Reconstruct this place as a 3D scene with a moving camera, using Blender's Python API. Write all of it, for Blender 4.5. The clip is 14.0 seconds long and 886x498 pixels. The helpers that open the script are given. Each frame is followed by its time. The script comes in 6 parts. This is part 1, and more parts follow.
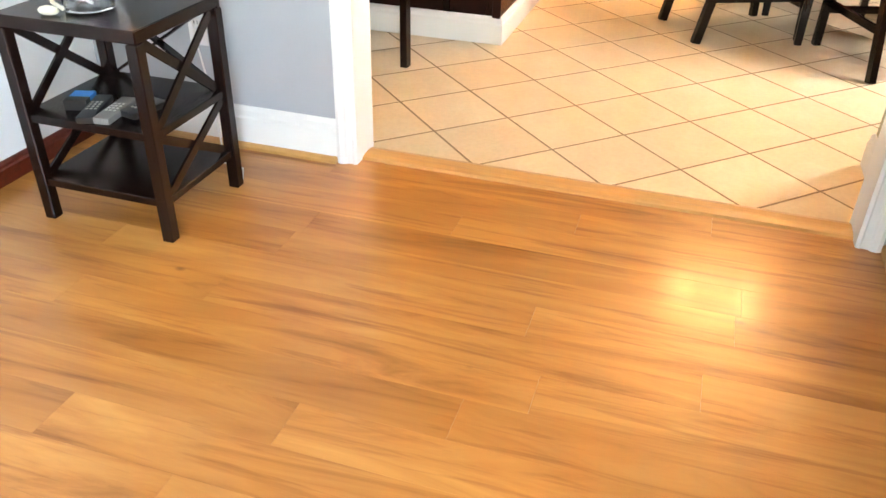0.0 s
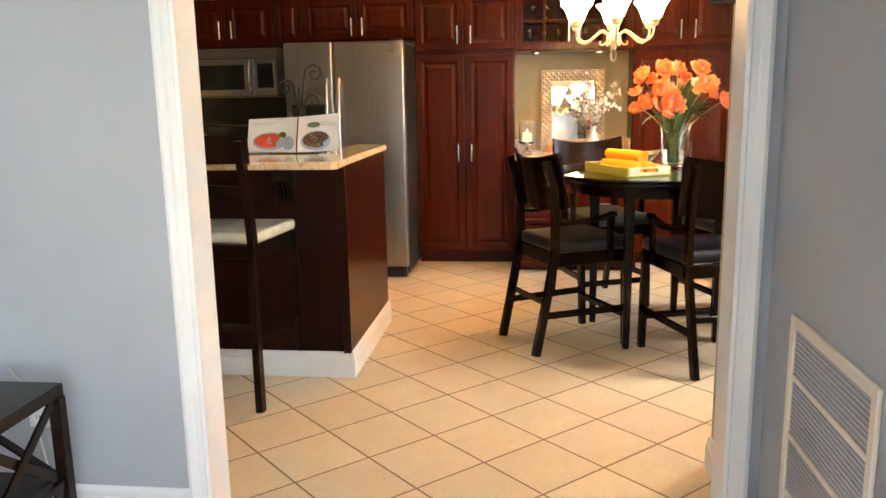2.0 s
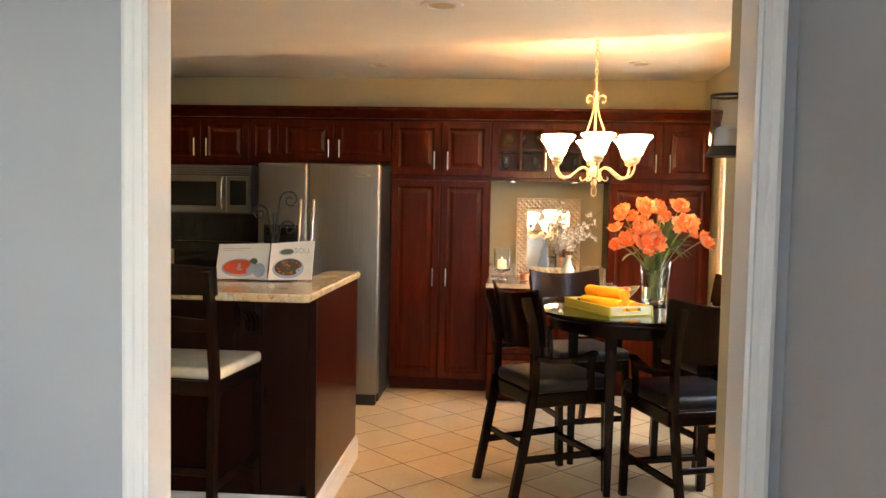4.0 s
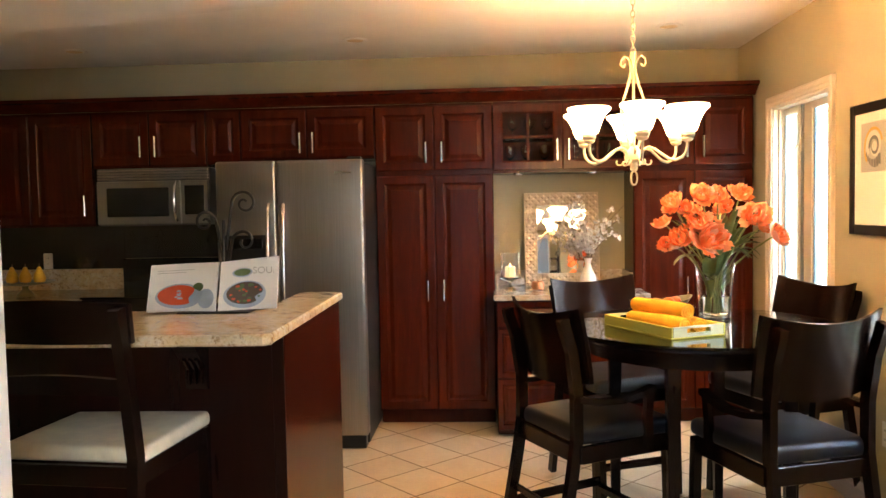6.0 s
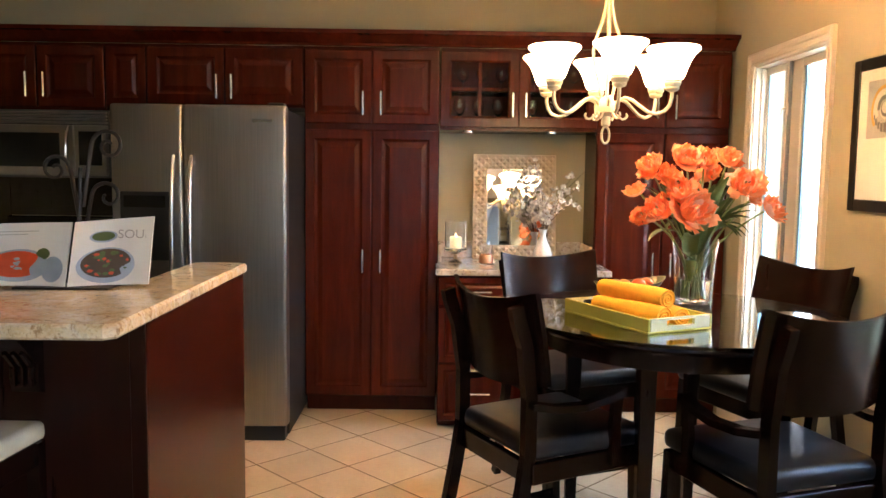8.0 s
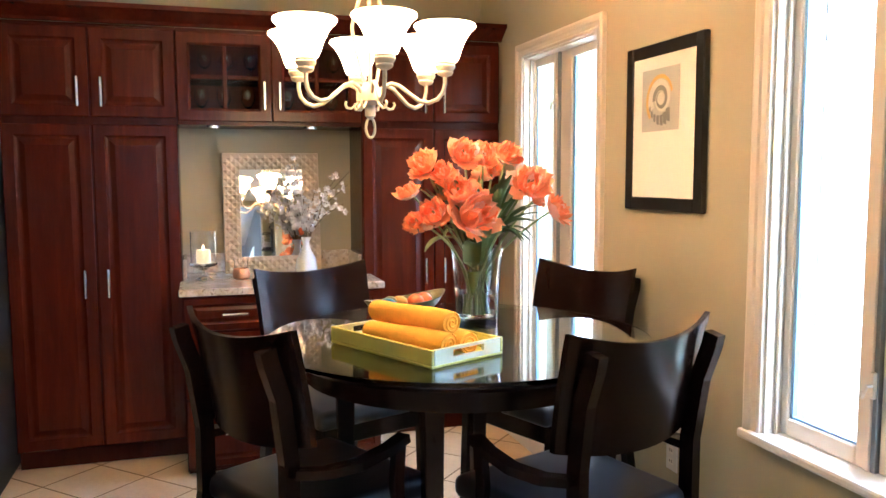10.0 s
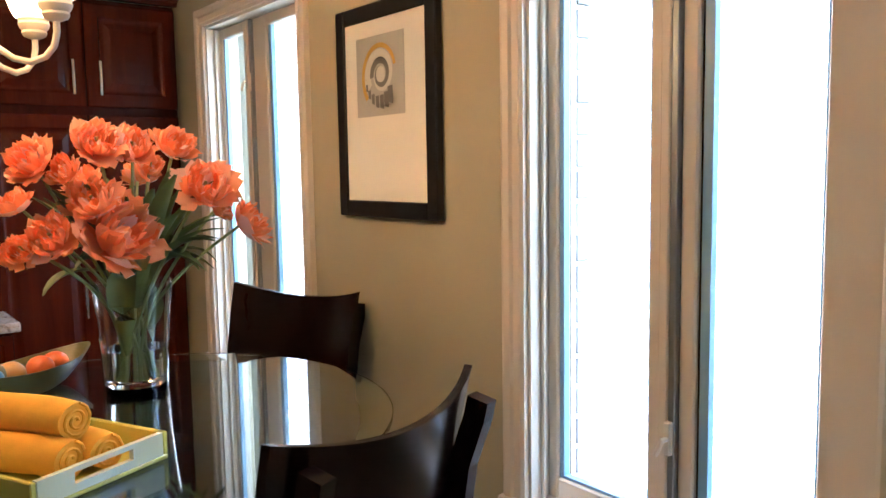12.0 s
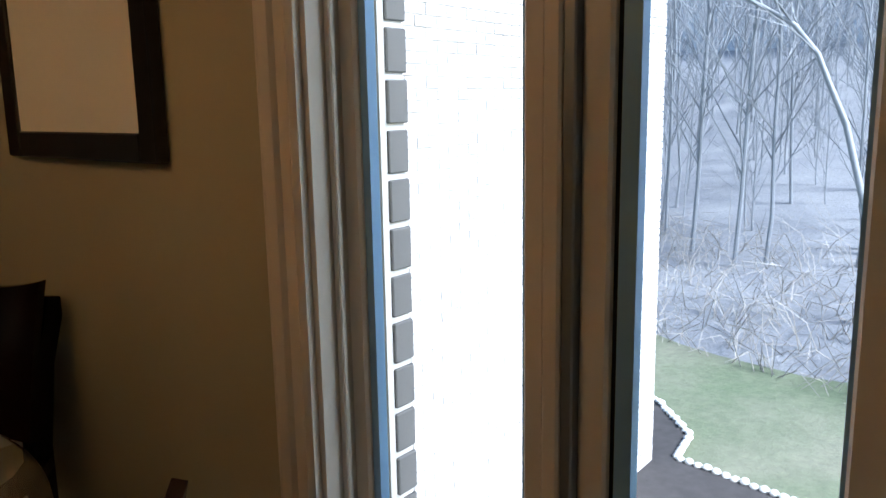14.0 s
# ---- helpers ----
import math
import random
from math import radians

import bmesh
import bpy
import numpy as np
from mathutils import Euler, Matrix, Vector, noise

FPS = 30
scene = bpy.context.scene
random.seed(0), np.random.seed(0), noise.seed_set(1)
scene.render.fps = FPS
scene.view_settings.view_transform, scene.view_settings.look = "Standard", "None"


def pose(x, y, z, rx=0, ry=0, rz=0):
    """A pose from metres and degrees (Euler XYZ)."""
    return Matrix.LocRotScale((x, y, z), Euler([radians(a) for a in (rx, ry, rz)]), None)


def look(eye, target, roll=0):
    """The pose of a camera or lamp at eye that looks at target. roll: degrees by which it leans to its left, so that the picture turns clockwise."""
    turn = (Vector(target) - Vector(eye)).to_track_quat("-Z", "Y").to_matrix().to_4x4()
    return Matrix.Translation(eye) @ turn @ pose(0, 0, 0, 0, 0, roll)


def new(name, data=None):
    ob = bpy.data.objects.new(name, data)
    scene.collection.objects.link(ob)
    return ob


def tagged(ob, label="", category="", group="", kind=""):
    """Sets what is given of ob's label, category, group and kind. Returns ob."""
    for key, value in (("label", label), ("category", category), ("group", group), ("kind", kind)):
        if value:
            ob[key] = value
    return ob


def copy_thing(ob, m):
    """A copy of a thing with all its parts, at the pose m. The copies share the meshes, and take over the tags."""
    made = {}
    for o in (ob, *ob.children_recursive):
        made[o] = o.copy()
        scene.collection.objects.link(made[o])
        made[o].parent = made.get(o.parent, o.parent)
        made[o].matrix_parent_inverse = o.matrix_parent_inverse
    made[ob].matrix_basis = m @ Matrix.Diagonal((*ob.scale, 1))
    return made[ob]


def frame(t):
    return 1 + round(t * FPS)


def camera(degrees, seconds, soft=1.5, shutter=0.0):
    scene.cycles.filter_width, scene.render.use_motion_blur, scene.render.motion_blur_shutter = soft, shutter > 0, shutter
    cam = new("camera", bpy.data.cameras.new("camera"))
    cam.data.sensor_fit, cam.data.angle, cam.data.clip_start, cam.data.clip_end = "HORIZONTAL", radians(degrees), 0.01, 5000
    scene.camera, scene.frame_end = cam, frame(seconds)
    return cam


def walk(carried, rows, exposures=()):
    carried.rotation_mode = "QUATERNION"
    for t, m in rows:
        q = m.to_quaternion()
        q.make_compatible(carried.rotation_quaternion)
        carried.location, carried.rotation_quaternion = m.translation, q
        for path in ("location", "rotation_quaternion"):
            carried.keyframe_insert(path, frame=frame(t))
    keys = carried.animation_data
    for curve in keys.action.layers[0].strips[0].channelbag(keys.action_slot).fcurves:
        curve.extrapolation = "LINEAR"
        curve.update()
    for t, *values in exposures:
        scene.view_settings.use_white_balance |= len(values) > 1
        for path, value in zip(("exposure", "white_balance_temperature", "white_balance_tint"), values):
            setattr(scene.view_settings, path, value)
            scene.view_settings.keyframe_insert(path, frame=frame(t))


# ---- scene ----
cam = camera(58.4, 14.0)
PATH = [
    (0, (0.447, 0.161, 1.188), (-0.057, 1.778, 0.124), 1.3),
    (0.5, (0.461, 0.188, 1.193), (0.118, 1.843, 0.124), 0.5),
    (1, (0.454, 0.198, 1.234), (0.179, 1.946, 0.301), -0.9),
    (1.5, (0.455, 0.204, 1.31), (0.185, 2.085, 0.686), -1.7),
    (2, (0.456, 0.179, 1.368), (0.224, 2.127, 0.981), -1.0),
    (2.5, (0.448, 0.175, 1.431), (0.229, 2.149, 1.192), -0.4),
    (3, (0.461, 0.149, 1.477), (0.246, 2.135, 1.377), 1.7),
    (5.5, (0.231, 1.051, 1.438), (0.169, 3.045, 1.305), -1.0),
    (6, (0.23, 1.283, 1.442), (0.121, 3.277, 1.338), -1.1),
    (6.5, (0.243, 1.458, 1.435), (0.155, 3.452, 1.312), 0.2),
    (7, (0.215, 1.628, 1.422), (0.179, 3.622, 1.272), 0.7),
    (9.5, (0.375, 2.27, 1.4), (0.665, 4.238, 1.195), 0.4),
    (10, (0.376, 2.405, 1.413), (0.959, 4.309, 1.226), -0.2),
    (10.5, (0.416, 2.515, 1.4), (1.219, 4.333, 1.18), -0.4),
    (11, (0.536, 2.672, 1.412), (1.534, 4.391, 1.193), -0.9),
    (11.5, (0.634, 2.822, 1.421), (1.768, 4.454, 1.198), 0.2),
    (12, (0.716, 3.039, 1.413), (1.935, 4.612, 1.214), -0.9),
    (12.5, (0.787, 3.21, 1.421), (2.098, 4.704, 1.199), -1.8),
    (13, (0.949, 3.322, 1.406), (2.359, 4.715, 1.141), -2.8),
    (13.5, (1.119, 3.444, 1.372), (2.603, 4.736, 1.015), -1.5),
    (14, (1.258, 3.566, 1.369), (2.81, 4.773, 1.002), -1.0),
]
EXPOSURES = [(0.0, 5.18, 7100, 10), (1.0, 4.95, 7100, 10), (2.0, 4.62, 7000, 10), (3.0, 4.3, 7200, 10), (5.5, 4.22, 6650, 10), (7.0, 4.17, 6450, 10),
             (9.5, 4.08, 5300, 10), (11.0, 4.08, 5250, 10), (11.5, 3.7, 5150, 10), (12.0, 3.15, 5250, 10), (12.5, 2.6, 5450, 10), (13.2, 1.85, 5700, 10), (13.5, 1.6, 5800, 10), (14.0, 1.05, 6000, 10)]
walk(cam, [(t, look(eye, target, roll)) for t, eye, target, roll in PATH], EXPOSURES)

# ---- world, sun, large lights ----
world = bpy.data.worlds.new("overcast_sky")
scene.world = world
world.use_nodes = True
wn = world.node_tree.nodes
sky = wn.new("ShaderNodeTexSky")
sky.sky_type = "NISHITA"
sky.sun_disc = False
sky.sun_elevation, sky.sun_rotation = radians(38), radians(175)
world.node_tree.links.new(sky.outputs[0], wn["Background"].inputs[0])
wn["Background"].inputs[1].default_value = 0.15

sun = new("sun", bpy.data.lights.new("sun", "SUN"))
sun.data.energy, sun.data.angle, sun.data.color = 5.0, radians(22), (0.91, 0.96, 1.0)
sun.matrix_world = look((0, 0, 30), (0.08 * 30, 30, 30 - 24))


def window_light(name, at, toward, w, h, watts, color):
    lamp = new(name, bpy.data.lights.new(name, "AREA"))
    lamp.data.shape, lamp.data.size, lamp.data.size_y = "RECTANGLE", w, h
    lamp.data.energy, lamp.data.color = watts, color
    lamp.matrix_world = look(at, toward)
    return lamp


window_light("daylight_living_window", (1.165, -1.3, 1.45), (-1.2, 0.6, 0.5), 1.5, 1.4, 3.5, (0.56, 0.78, 1.0))
window_light("daylight_window_1", (2.45, 5.95, 2.25), (0.9, 5.75, 0.6), 0.8, 0.5, 3.7, (0.84, 0.92, 1.0))
window_light("daylight_window_2", (2.45, 4.03, 2.25), (0.9, 4.03, 0.6), 0.7, 0.5, 3.7, (0.84, 0.92, 1.0))


# ---- materials ----
def mat(name, color, rough=0.5, metal=0.0, coat=0.0, spec=0.5):
    m = bpy.data.materials.new(name)
    m.use_nodes = True
    b = m.node_tree.nodes["Principled BSDF"]
    b.inputs["Base Color"].default_value = (*color, 1)
    b.inputs["Roughness"].default_value = rough
    b.inputs["Metallic"].default_value = metal
    b.inputs["Coat Weight"].default_value = coat
    b.inputs["Coat Roughness"].default_value = 0.08
    b.inputs["Specular IOR Level"].default_value = spec
    return m


def node(m, kind, **inputs):
    n = m.node_tree.nodes.new(kind)
    for key, value in inputs.items():
        n.inputs[key.replace("_", " ")].default_value = value
    return n


def link(m, a, b):
    m.node_tree.links.new(a, b)


def coords(m, scale=(1, 1, 1), rot=(0, 0, 0), per_object=0.0):
    """Object coordinates, scaled; per_object shifts the pattern from piece to piece."""
    tc = node(m, "ShaderNodeTexCoord")
    mp = node(m, "ShaderNodeMapping")
    mp.inputs["Scale"].default_value = scale
    mp.inputs["Rotation"].default_value = rot
    link(m, tc.outputs["Object"], mp.inputs["Vector"])
    if per_object:
        info = node(m, "ShaderNodeObjectInfo")
        mul = node(m, "ShaderNodeMath")
        mul.operation = "MULTIPLY"
        mul.inputs[1].default_value = per_object
        link(m, info.outputs["Random"], mul.inputs[0])
        comb = node(m, "ShaderNodeCombineXYZ")
        for i in range(3):
            link(m, mul.outputs[0], comb.inputs[i])
        link(m, comb.outputs[0], mp.inputs["Location"])
    return mp.outputs["Vector"]


def noise_tex(m, vec, scale, detail=4.0, rough=0.55, distort=0.0):
    n = node(m, "ShaderNodeTexNoise")
    n.inputs["Scale"].default_value, n.inputs["Detail"].default_value = scale, detail
    n.inputs["Roughness"].default_value, n.inputs["Distortion"].default_value = rough, distort
    link(m, vec, n.inputs["Vector"])
    return n.outputs["Fac"]


def ramp(m, fac, *stops):
    r = node(m, "ShaderNodeValToRGB")
    while len(r.color_ramp.elements) < len(stops):
        r.color_ramp.elements.new(0.5)
    for e, (p, c) in zip(r.color_ramp.elements, stops):
        e.position, e.color = p, (*c, 1)
    link(m, fac, r.inputs["Fac"])
    return r.outputs["Color"]


def mix(m, a, b, fac=0.5, mode="MIX"):
    n = node(m, "ShaderNodeMix")
    n.data_type, n.blend_type = "RGBA", mode
    if isinstance(fac, float):
        n.inputs[0].default_value = fac
    else:
        link(m, fac, n.inputs[0])
    for sock, v in ((n.inputs[6], a), (n.inputs[7], b)):
        if isinstance(v, tuple):
            sock.default_value = (*v, 1)
        else:
            link(m, v, sock)
    return n.outputs[2]


def put(m, color=None, rough=None, bump=None, strength=0.2, dist=0.002):
    b = m.node_tree.nodes["Principled BSDF"]
    if color is not None:
        link(m, color, b.inputs["Base Color"])
    if rough is not None:
        mr = node(m, "ShaderNodeMapRange")
        mr.inputs["To Min"].default_value, mr.inputs["To Max"].default_value = rough[1], rough[2]
        link(m, rough[0], mr.inputs["Value"])
        link(m, mr.outputs[0], b.inputs["Roughness"])
    if bump is not None:
        bn = node(m, "ShaderNodeBump")
        bn.inputs["Strength"].default_value, bn.inputs["Distance"].default_value = strength, dist
        link(m, bump, bn.inputs["Height"])
        link(m, bn.outputs[0], b.inputs["Normal"])
    return m


def scaled(c, k):
    return tuple(min(1.0, x * k) for x in c)


def plaster(name, color, rough=0.75):
    m = mat(name, color, rough, spec=0.3)
    v = coords(m)
    big = noise_tex(m, v, 1.6, 3)
    fine = noise_tex(m, v, 160, 3)
    return put(m, ramp(m, big, (0.3, scaled(color, 0.94)), (0.7, scaled(color, 1.05))), (big, rough - 0.08, rough + 0.08), fine, 0.25, 0.0012)


def wood(name, dark, mid, light, scale=(1, 1, 9), grain=7.0, rough=0.3, coat=0.0, per_object=0.0, spec=0.5, bump=0.08):
    """Grain runs along the axis with the small scale."""
    m = mat(name, mid, rough, coat=coat, spec=spec)
    v = coords(m, scale, per_object=per_object)
    g = noise_tex(m, v, grain, 6, 0.6, 0.6)
    fine = noise_tex(m, v, grain * 7, 4, 0.6)
    c = ramp(m, g, (0.28, dark), (0.5, mid), (0.72, light))
    c2 = mix(m, c, ramp(m, fine, (0.35, scaled(mid, 0.8)), (0.65, scaled(mid, 1.2))), 0.25)
    return put(m, c2, (g, max(0.03, rough - 0.02), rough + 0.02), fine, bump, 0.001)


M = {}
M["wall_grey"] = plaster("grey_wall_paint", (0.40, 0.415, 0.435))
M["wall_sage"] = plaster("sage_wall_paint", (0.47, 0.43, 0.29))
M["ceiling"] = plaster("ceiling_paint", (0.86, 0.84, 0.80), 0.85)
M["trim"] = plaster("white_trim_paint", (0.80, 0.79, 0.76), 0.38)
M["frame_cream"] = plaster("cream_window_frame", (0.76, 0.69, 0.57), 0.4)
M["white_wall"] = plaster("white_wall_paint", (0.80, 0.80, 0.78))

M["cherry"] = wood("cherry_cabinet", (0.036, 0.0055, 0.002), (0.062, 0.0088, 0.003), (0.10, 0.0145, 0.0042), (5, 5, 0.5), 3.0, 0.22, 0.0, 9.0, 0.20, 0.006)
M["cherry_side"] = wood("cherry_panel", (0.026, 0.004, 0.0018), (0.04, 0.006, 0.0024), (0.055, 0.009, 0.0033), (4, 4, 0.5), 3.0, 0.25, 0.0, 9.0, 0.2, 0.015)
# Copy of the cherry with the bar front's shade put into its colour.
M["cherry_shaded"] = wood("shaded_cherry_panel", (0.010, 0.002, 0.0012), (0.014, 0.0027, 0.0015), (0.02, 0.0038, 0.002), (4, 4, 0.5), 3.0, 0.28, 0.0, 9.0, 0.2, 0.015)
M["espresso"] = wood("espresso_wood", (0.006, 0.0022, 0.0015), (0.010, 0.0035, 0.0022), (0.015, 0.005, 0.003), (5, 5, 1.0), 3.0, 0.24, 0.0, 5.0, 0.24, 0.006)
M["dark_red"] = wood("dark_red_wood", (0.05, 0.008, 0.004), (0.1, 0.014, 0.006), (0.15, 0.02, 0.01), (1, 8, 8), 6.0, 0.3)


def floor_wood():
    m = mat("oak_laminate", (0.55, 0.3, 0.1), 0.28, coat=0.1, spec=0.5)
    v = coords(m, (0.9, 7, 7), per_object=31.0)
    g = noise_tex(m, v, 1.6, 6, 0.62, 1.0)
    cloud = noise_tex(m, coords(m, (0.7, 2.6, 2.6), per_object=11.0), 1.5, 3, 0.5)
    streak = noise_tex(m, coords(m, (0.9, 16, 16), per_object=17.0), 1.8, 4, 0.6, 0.4)
    base = ramp(m, g, (0.30, (0.30, 0.11, 0.021)), (0.43, (0.47, 0.195, 0.045)), (0.62, (0.56, 0.26, 0.068)), (0.78, (0.62, 0.32, 0.098)))
    c = mix(m, base, ramp(m, cloud, (0.32, (0.74, 0.62, 0.46)), (0.62, (1.05, 1.03, 1.0))), 0.8, "MULTIPLY")
    dark = ramp(m, streak, (0.56, (1, 1, 1)), (0.70, (0.50, 0.32, 0.19)))
    c = mix(m, c, dark, 0.7, "MULTIPLY")
    info = node(m, "ShaderNodeObjectInfo")
    tone = ramp(m, info.outputs["Random"], (0.0, (0.92, 0.90, 0.86)), (1.0, (1.05, 1.04, 1.03)))
    c = mix(m, c, tone, 1.0, "MULTIPLY")
    vk = node(m, "ShaderNodeTexVoronoi")
    vk.inputs["Scale"].default_value = 2.6
    link(m, coords(m, (1, 1.7, 1), per_object=23.0), vk.inputs["Vector"])
    knot = ramp(m, vk.outputs["Distance"], (0.022, (0.25, 0.13, 0.06)), (0.055, (1, 1, 1)))
    c = mix(m, c, knot, 0.8, "MULTIPLY")
    return put(m, c, (cloud, 0.24, 0.36), streak, 0.02, 0.001)


def tile_mat():
    m = mat("beige_ceramic_tile", (0.62, 0.52, 0.38), 0.3)
    v = coords(m, (1, 1, 1), per_object=13.0)
    big, fine = noise_tex(m, v, 5, 5, 0.6, 0.8), noise_tex(m, v, 60, 4)
    c = ramp(m, big, (0.3, (0.67, 0.52, 0.335)), (0.55, (0.71, 0.57, 0.385)), (0.75, (0.75, 0.62, 0.44)))
    c = mix(m, c, ramp(m, fine, (0.35, (0.9, 0.88, 0.84)), (0.6, (1, 1, 1))), 0.6, "MULTIPLY")
    info = node(m, "ShaderNodeObjectInfo")
    c = mix(m, c, ramp(m, info.outputs["Random"], (0.0, (0.94, 0.93, 0.91)), (1.0, (1.03, 1.02, 1.0))), 1.0, "MULTIPLY")
    return put(m, c, (big, 0.26, 0.42), fine, 0.08, 0.001)


def granite(name, base, warm, dark, pale):
    m = mat(name, base, 0.12, coat=0.3)
    v = coords(m)
    a, b, c3 = noise_tex(m, v, 14, 6, 0.7, 1.0), noise_tex(m, v, 55, 5, 0.7), noise_tex(m, v, 130, 3, 0.6)
    col = ramp(m, a, (0.34, warm), (0.5, base), (0.66, pale))
    col = mix(m, col, ramp(m, b, (0.36, dark), (0.45, (1, 1, 1))), 0.75, "MULTIPLY")
    col = mix(m, col, ramp(m, c3, (0.3, (0.6, 0.5, 0.4)), (0.5, (1, 1, 1))), 0.6, "MULTIPLY")
    return put(m, col, (b, 0.06, 0.13))


def brick_mat():
    m = mat("pale_brick", (0.5, 0.45, 0.4), 0.85)
    v = coords(m, per_object=7.0)
    a, f = noise_tex(m, v, 9, 5), noise_tex(m, v, 90, 4)
    geo = node(m, "ShaderNodeNewGeometry")
    tone = ramp(m, geo.outputs["Random Per Island"], (0.0, (0.78, 0.78, 0.8)), (1.0, (1.1, 1.08, 1.05)))
    c = mix(m, ramp(m, a, (0.3, (0.52, 0.50, 0.49)), (0.7, (0.66, 0.64, 0.62))), tone, 1.0, "MULTIPLY")
    return put(m, c, None, f, 0.6, 0.004)


def steel_mat():
    m = mat("brushed_steel", (0.40, 0.38, 0.35), 0.3, 1.0)
    v = coords(m, (60, 60, 0.6))
    n = noise_tex(m, v, 6, 3)
    return put(m, ramp(m, n, (0.3, (0.32, 0.30, 0.27)), (0.7, (0.39, 0.365, 0.33))), (n, 0.26, 0.36), n, 0.04, 0.0005)


def glass_mat(name, color=(1, 1, 1), rough=0.0, ior=1.45):
    m = mat(name, color, rough)
    b = m.node_tree.nodes["Principled BSDF"]
    b.inputs["Transmission Weight"].default_value, b.inputs["IOR"].default_value = 1.0, ior
    return m


def glow(name, color, strength):
    m = mat(name, color, 0.4)
    b = m.node_tree.nodes["Principled BSDF"]
    b.inputs["Emission Color"].default_value = (*color, 1)
    b.inputs["Emission Strength"].default_value = strength
    return m


def cloth(name, color, rough=0.85, weave=260):
    m = mat(name, color, rough, spec=0.25)
    v = coords(m)
    a, f = noise_tex(m, v, 12, 4), noise_tex(m, v, weave, 3)
    return put(m, ramp(m, a, (0.3, scaled(color, 0.85)), (0.7, scaled(color, 1.1))), None, f, 0.5, 0.001)


def leather_mat(name, color, rough):
    m = mat(name, color, rough)
    v = coords(m)
    a, f = noise_tex(m, v, 7, 4), noise_tex(m, v, 120, 4)
    return put(m, ramp(m, a, (0.3, scaled(color, 0.8)), (0.7, scaled(color, 1.2))), (a, rough - 0.07, rough + 0.07), f, 0.3, 0.001)


M["floor_wood"], M["tile"] = floor_wood(), tile_mat()
M["threshold"] = wood("oak_threshold", (0.4, 0.19, 0.06), (0.52, 0.27, 0.085), (0.62, 0.34, 0.12), (0.6, 8, 8), 4.0, 0.3)
M["grout"] = plaster("grey_brown_grout", (0.27, 0.19, 0.12), 0.9)
M["subfloor"] = plaster("dark_floor_joint", (0.10, 0.05, 0.02), 0.8)
M["granite"] = granite("gold_granite", (0.78, 0.65, 0.43), (0.68, 0.51, 0.28), (0.48, 0.32, 0.2), (0.82, 0.75, 0.62))
M["granite_pale"] = granite("pale_granite", (0.60, 0.55, 0.47), (0.50, 0.40, 0.28), (0.25, 0.19, 0.15), (0.72, 0.70, 0.66))
M["granite_dark"] = granite("dark_brown_stone", (0.017, 0.009, 0.006), (0.011, 0.006, 0.004), (0.3, 0.25, 0.2), (0.03, 0.018, 0.011))
M["brick"], M["steel"] = brick_mat(), steel_mat()
# Darker copy of the pale brick: shade of the window reveals as colour.
M["brick_shaded"] = plaster("shaded_brick", (0.20, 0.195, 0.19), 0.9)
M["fridge_body"] = leather_mat("dark_painted_steel", (0.022, 0.021, 0.02), 0.45)
M["mortar"] = plaster("pale_mortar", (0.78, 0.77, 0.75), 0.9)
M["chrome"] = mat("satin_nickel", (0.72, 0.71, 0.69), 0.25, 1.0)
M["black_plastic"] = mat("black_plastic", (0.012, 0.012, 0.013), 0.35)
M["black_glass"] = mat("black_glass", (0.008, 0.008, 0.009), 0.06)
M["dark_gap"] = mat("dark_rubber", (0.01, 0.01, 0.011), 0.7)
M["blue_steel"] = mat("blue_grey_weatherstrip", (0.26, 0.46, 0.68), 0.35)
M["seal_grey"] = mat("grey_anodised_seal", (0.30, 0.32, 0.33), 0.4, 0.6)
M["iron"] = leather_mat("dark_bronze_iron", (0.02, 0.015, 0.012), 0.5)
M["leather"] = leather_mat("navy_black_leather", (0.006, 0.007, 0.011), 0.36)
M["cream_leather"] = leather_mat("cream_leather", (0.72, 0.66, 0.52), 0.5)
M["glass"] = glass_mat("clear_glass")
M["pane"] = glass_mat("window_glass", (0.97, 0.99, 1.0), 0.0, 1.05)
M["table_glass"] = glass_mat("green_table_glass", (0.90, 0.97, 0.95), 0.0, 1.5)
M["water"] = glass_mat("water", (0.93, 0.97, 0.94), 0.0, 1.33)
M["mirror"] = mat("mirror_silver", (0.86, 0.87, 0.86), 0.02, 1.0)
M["champagne"] = leather_mat("champagne_leaf", (0.62, 0.52, 0.38), 0.38)
M["antique"] = leather_mat("antique_ivory_metal", (0.46, 0.39, 0.28), 0.5)
M["shade_glow"] = glow("lit_frosted_glass", (1.0, 0.60, 0.26), 2.3)
M["bulb"] = glow("glowing_bulb", (1.0, 0.66, 0.32), 9.0)
M["lamp_shade"] = cloth("white_lampshade", (0.78, 0.78, 0.78))
M["candle"] = glow("lit_candle_wax", (0.95, 0.66, 0.33), 0.06)
M["wax"] = mat("white_wax", (0.8, 0.76, 0.68), 0.5)
M["flame"] = glow("candle_flame", (1.0, 0.62, 0.25), 0.8)
M["copper"] = mat("copper", (0.75, 0.36, 0.20), 0.28, 1.0)
M["ceramic"] = mat("white_ceramic", (0.8, 0.8, 0.78), 0.18)
M["napkin"] = cloth("yellow_cotton", (0.85, 0.42, 0.03), 0.9, 320)
M["tray_green"] = mat("lime_lacquer", (0.60, 0.53, 0.09), 0.25, coat=0.3)
M["tray_end"] = mat("pale_lime_lacquer", (0.74, 0.73, 0.42), 0.22, coat=0.4)
M["orange"] = leather_mat("orange_glaze", (0.75, 0.16, 0.03), 0.35)
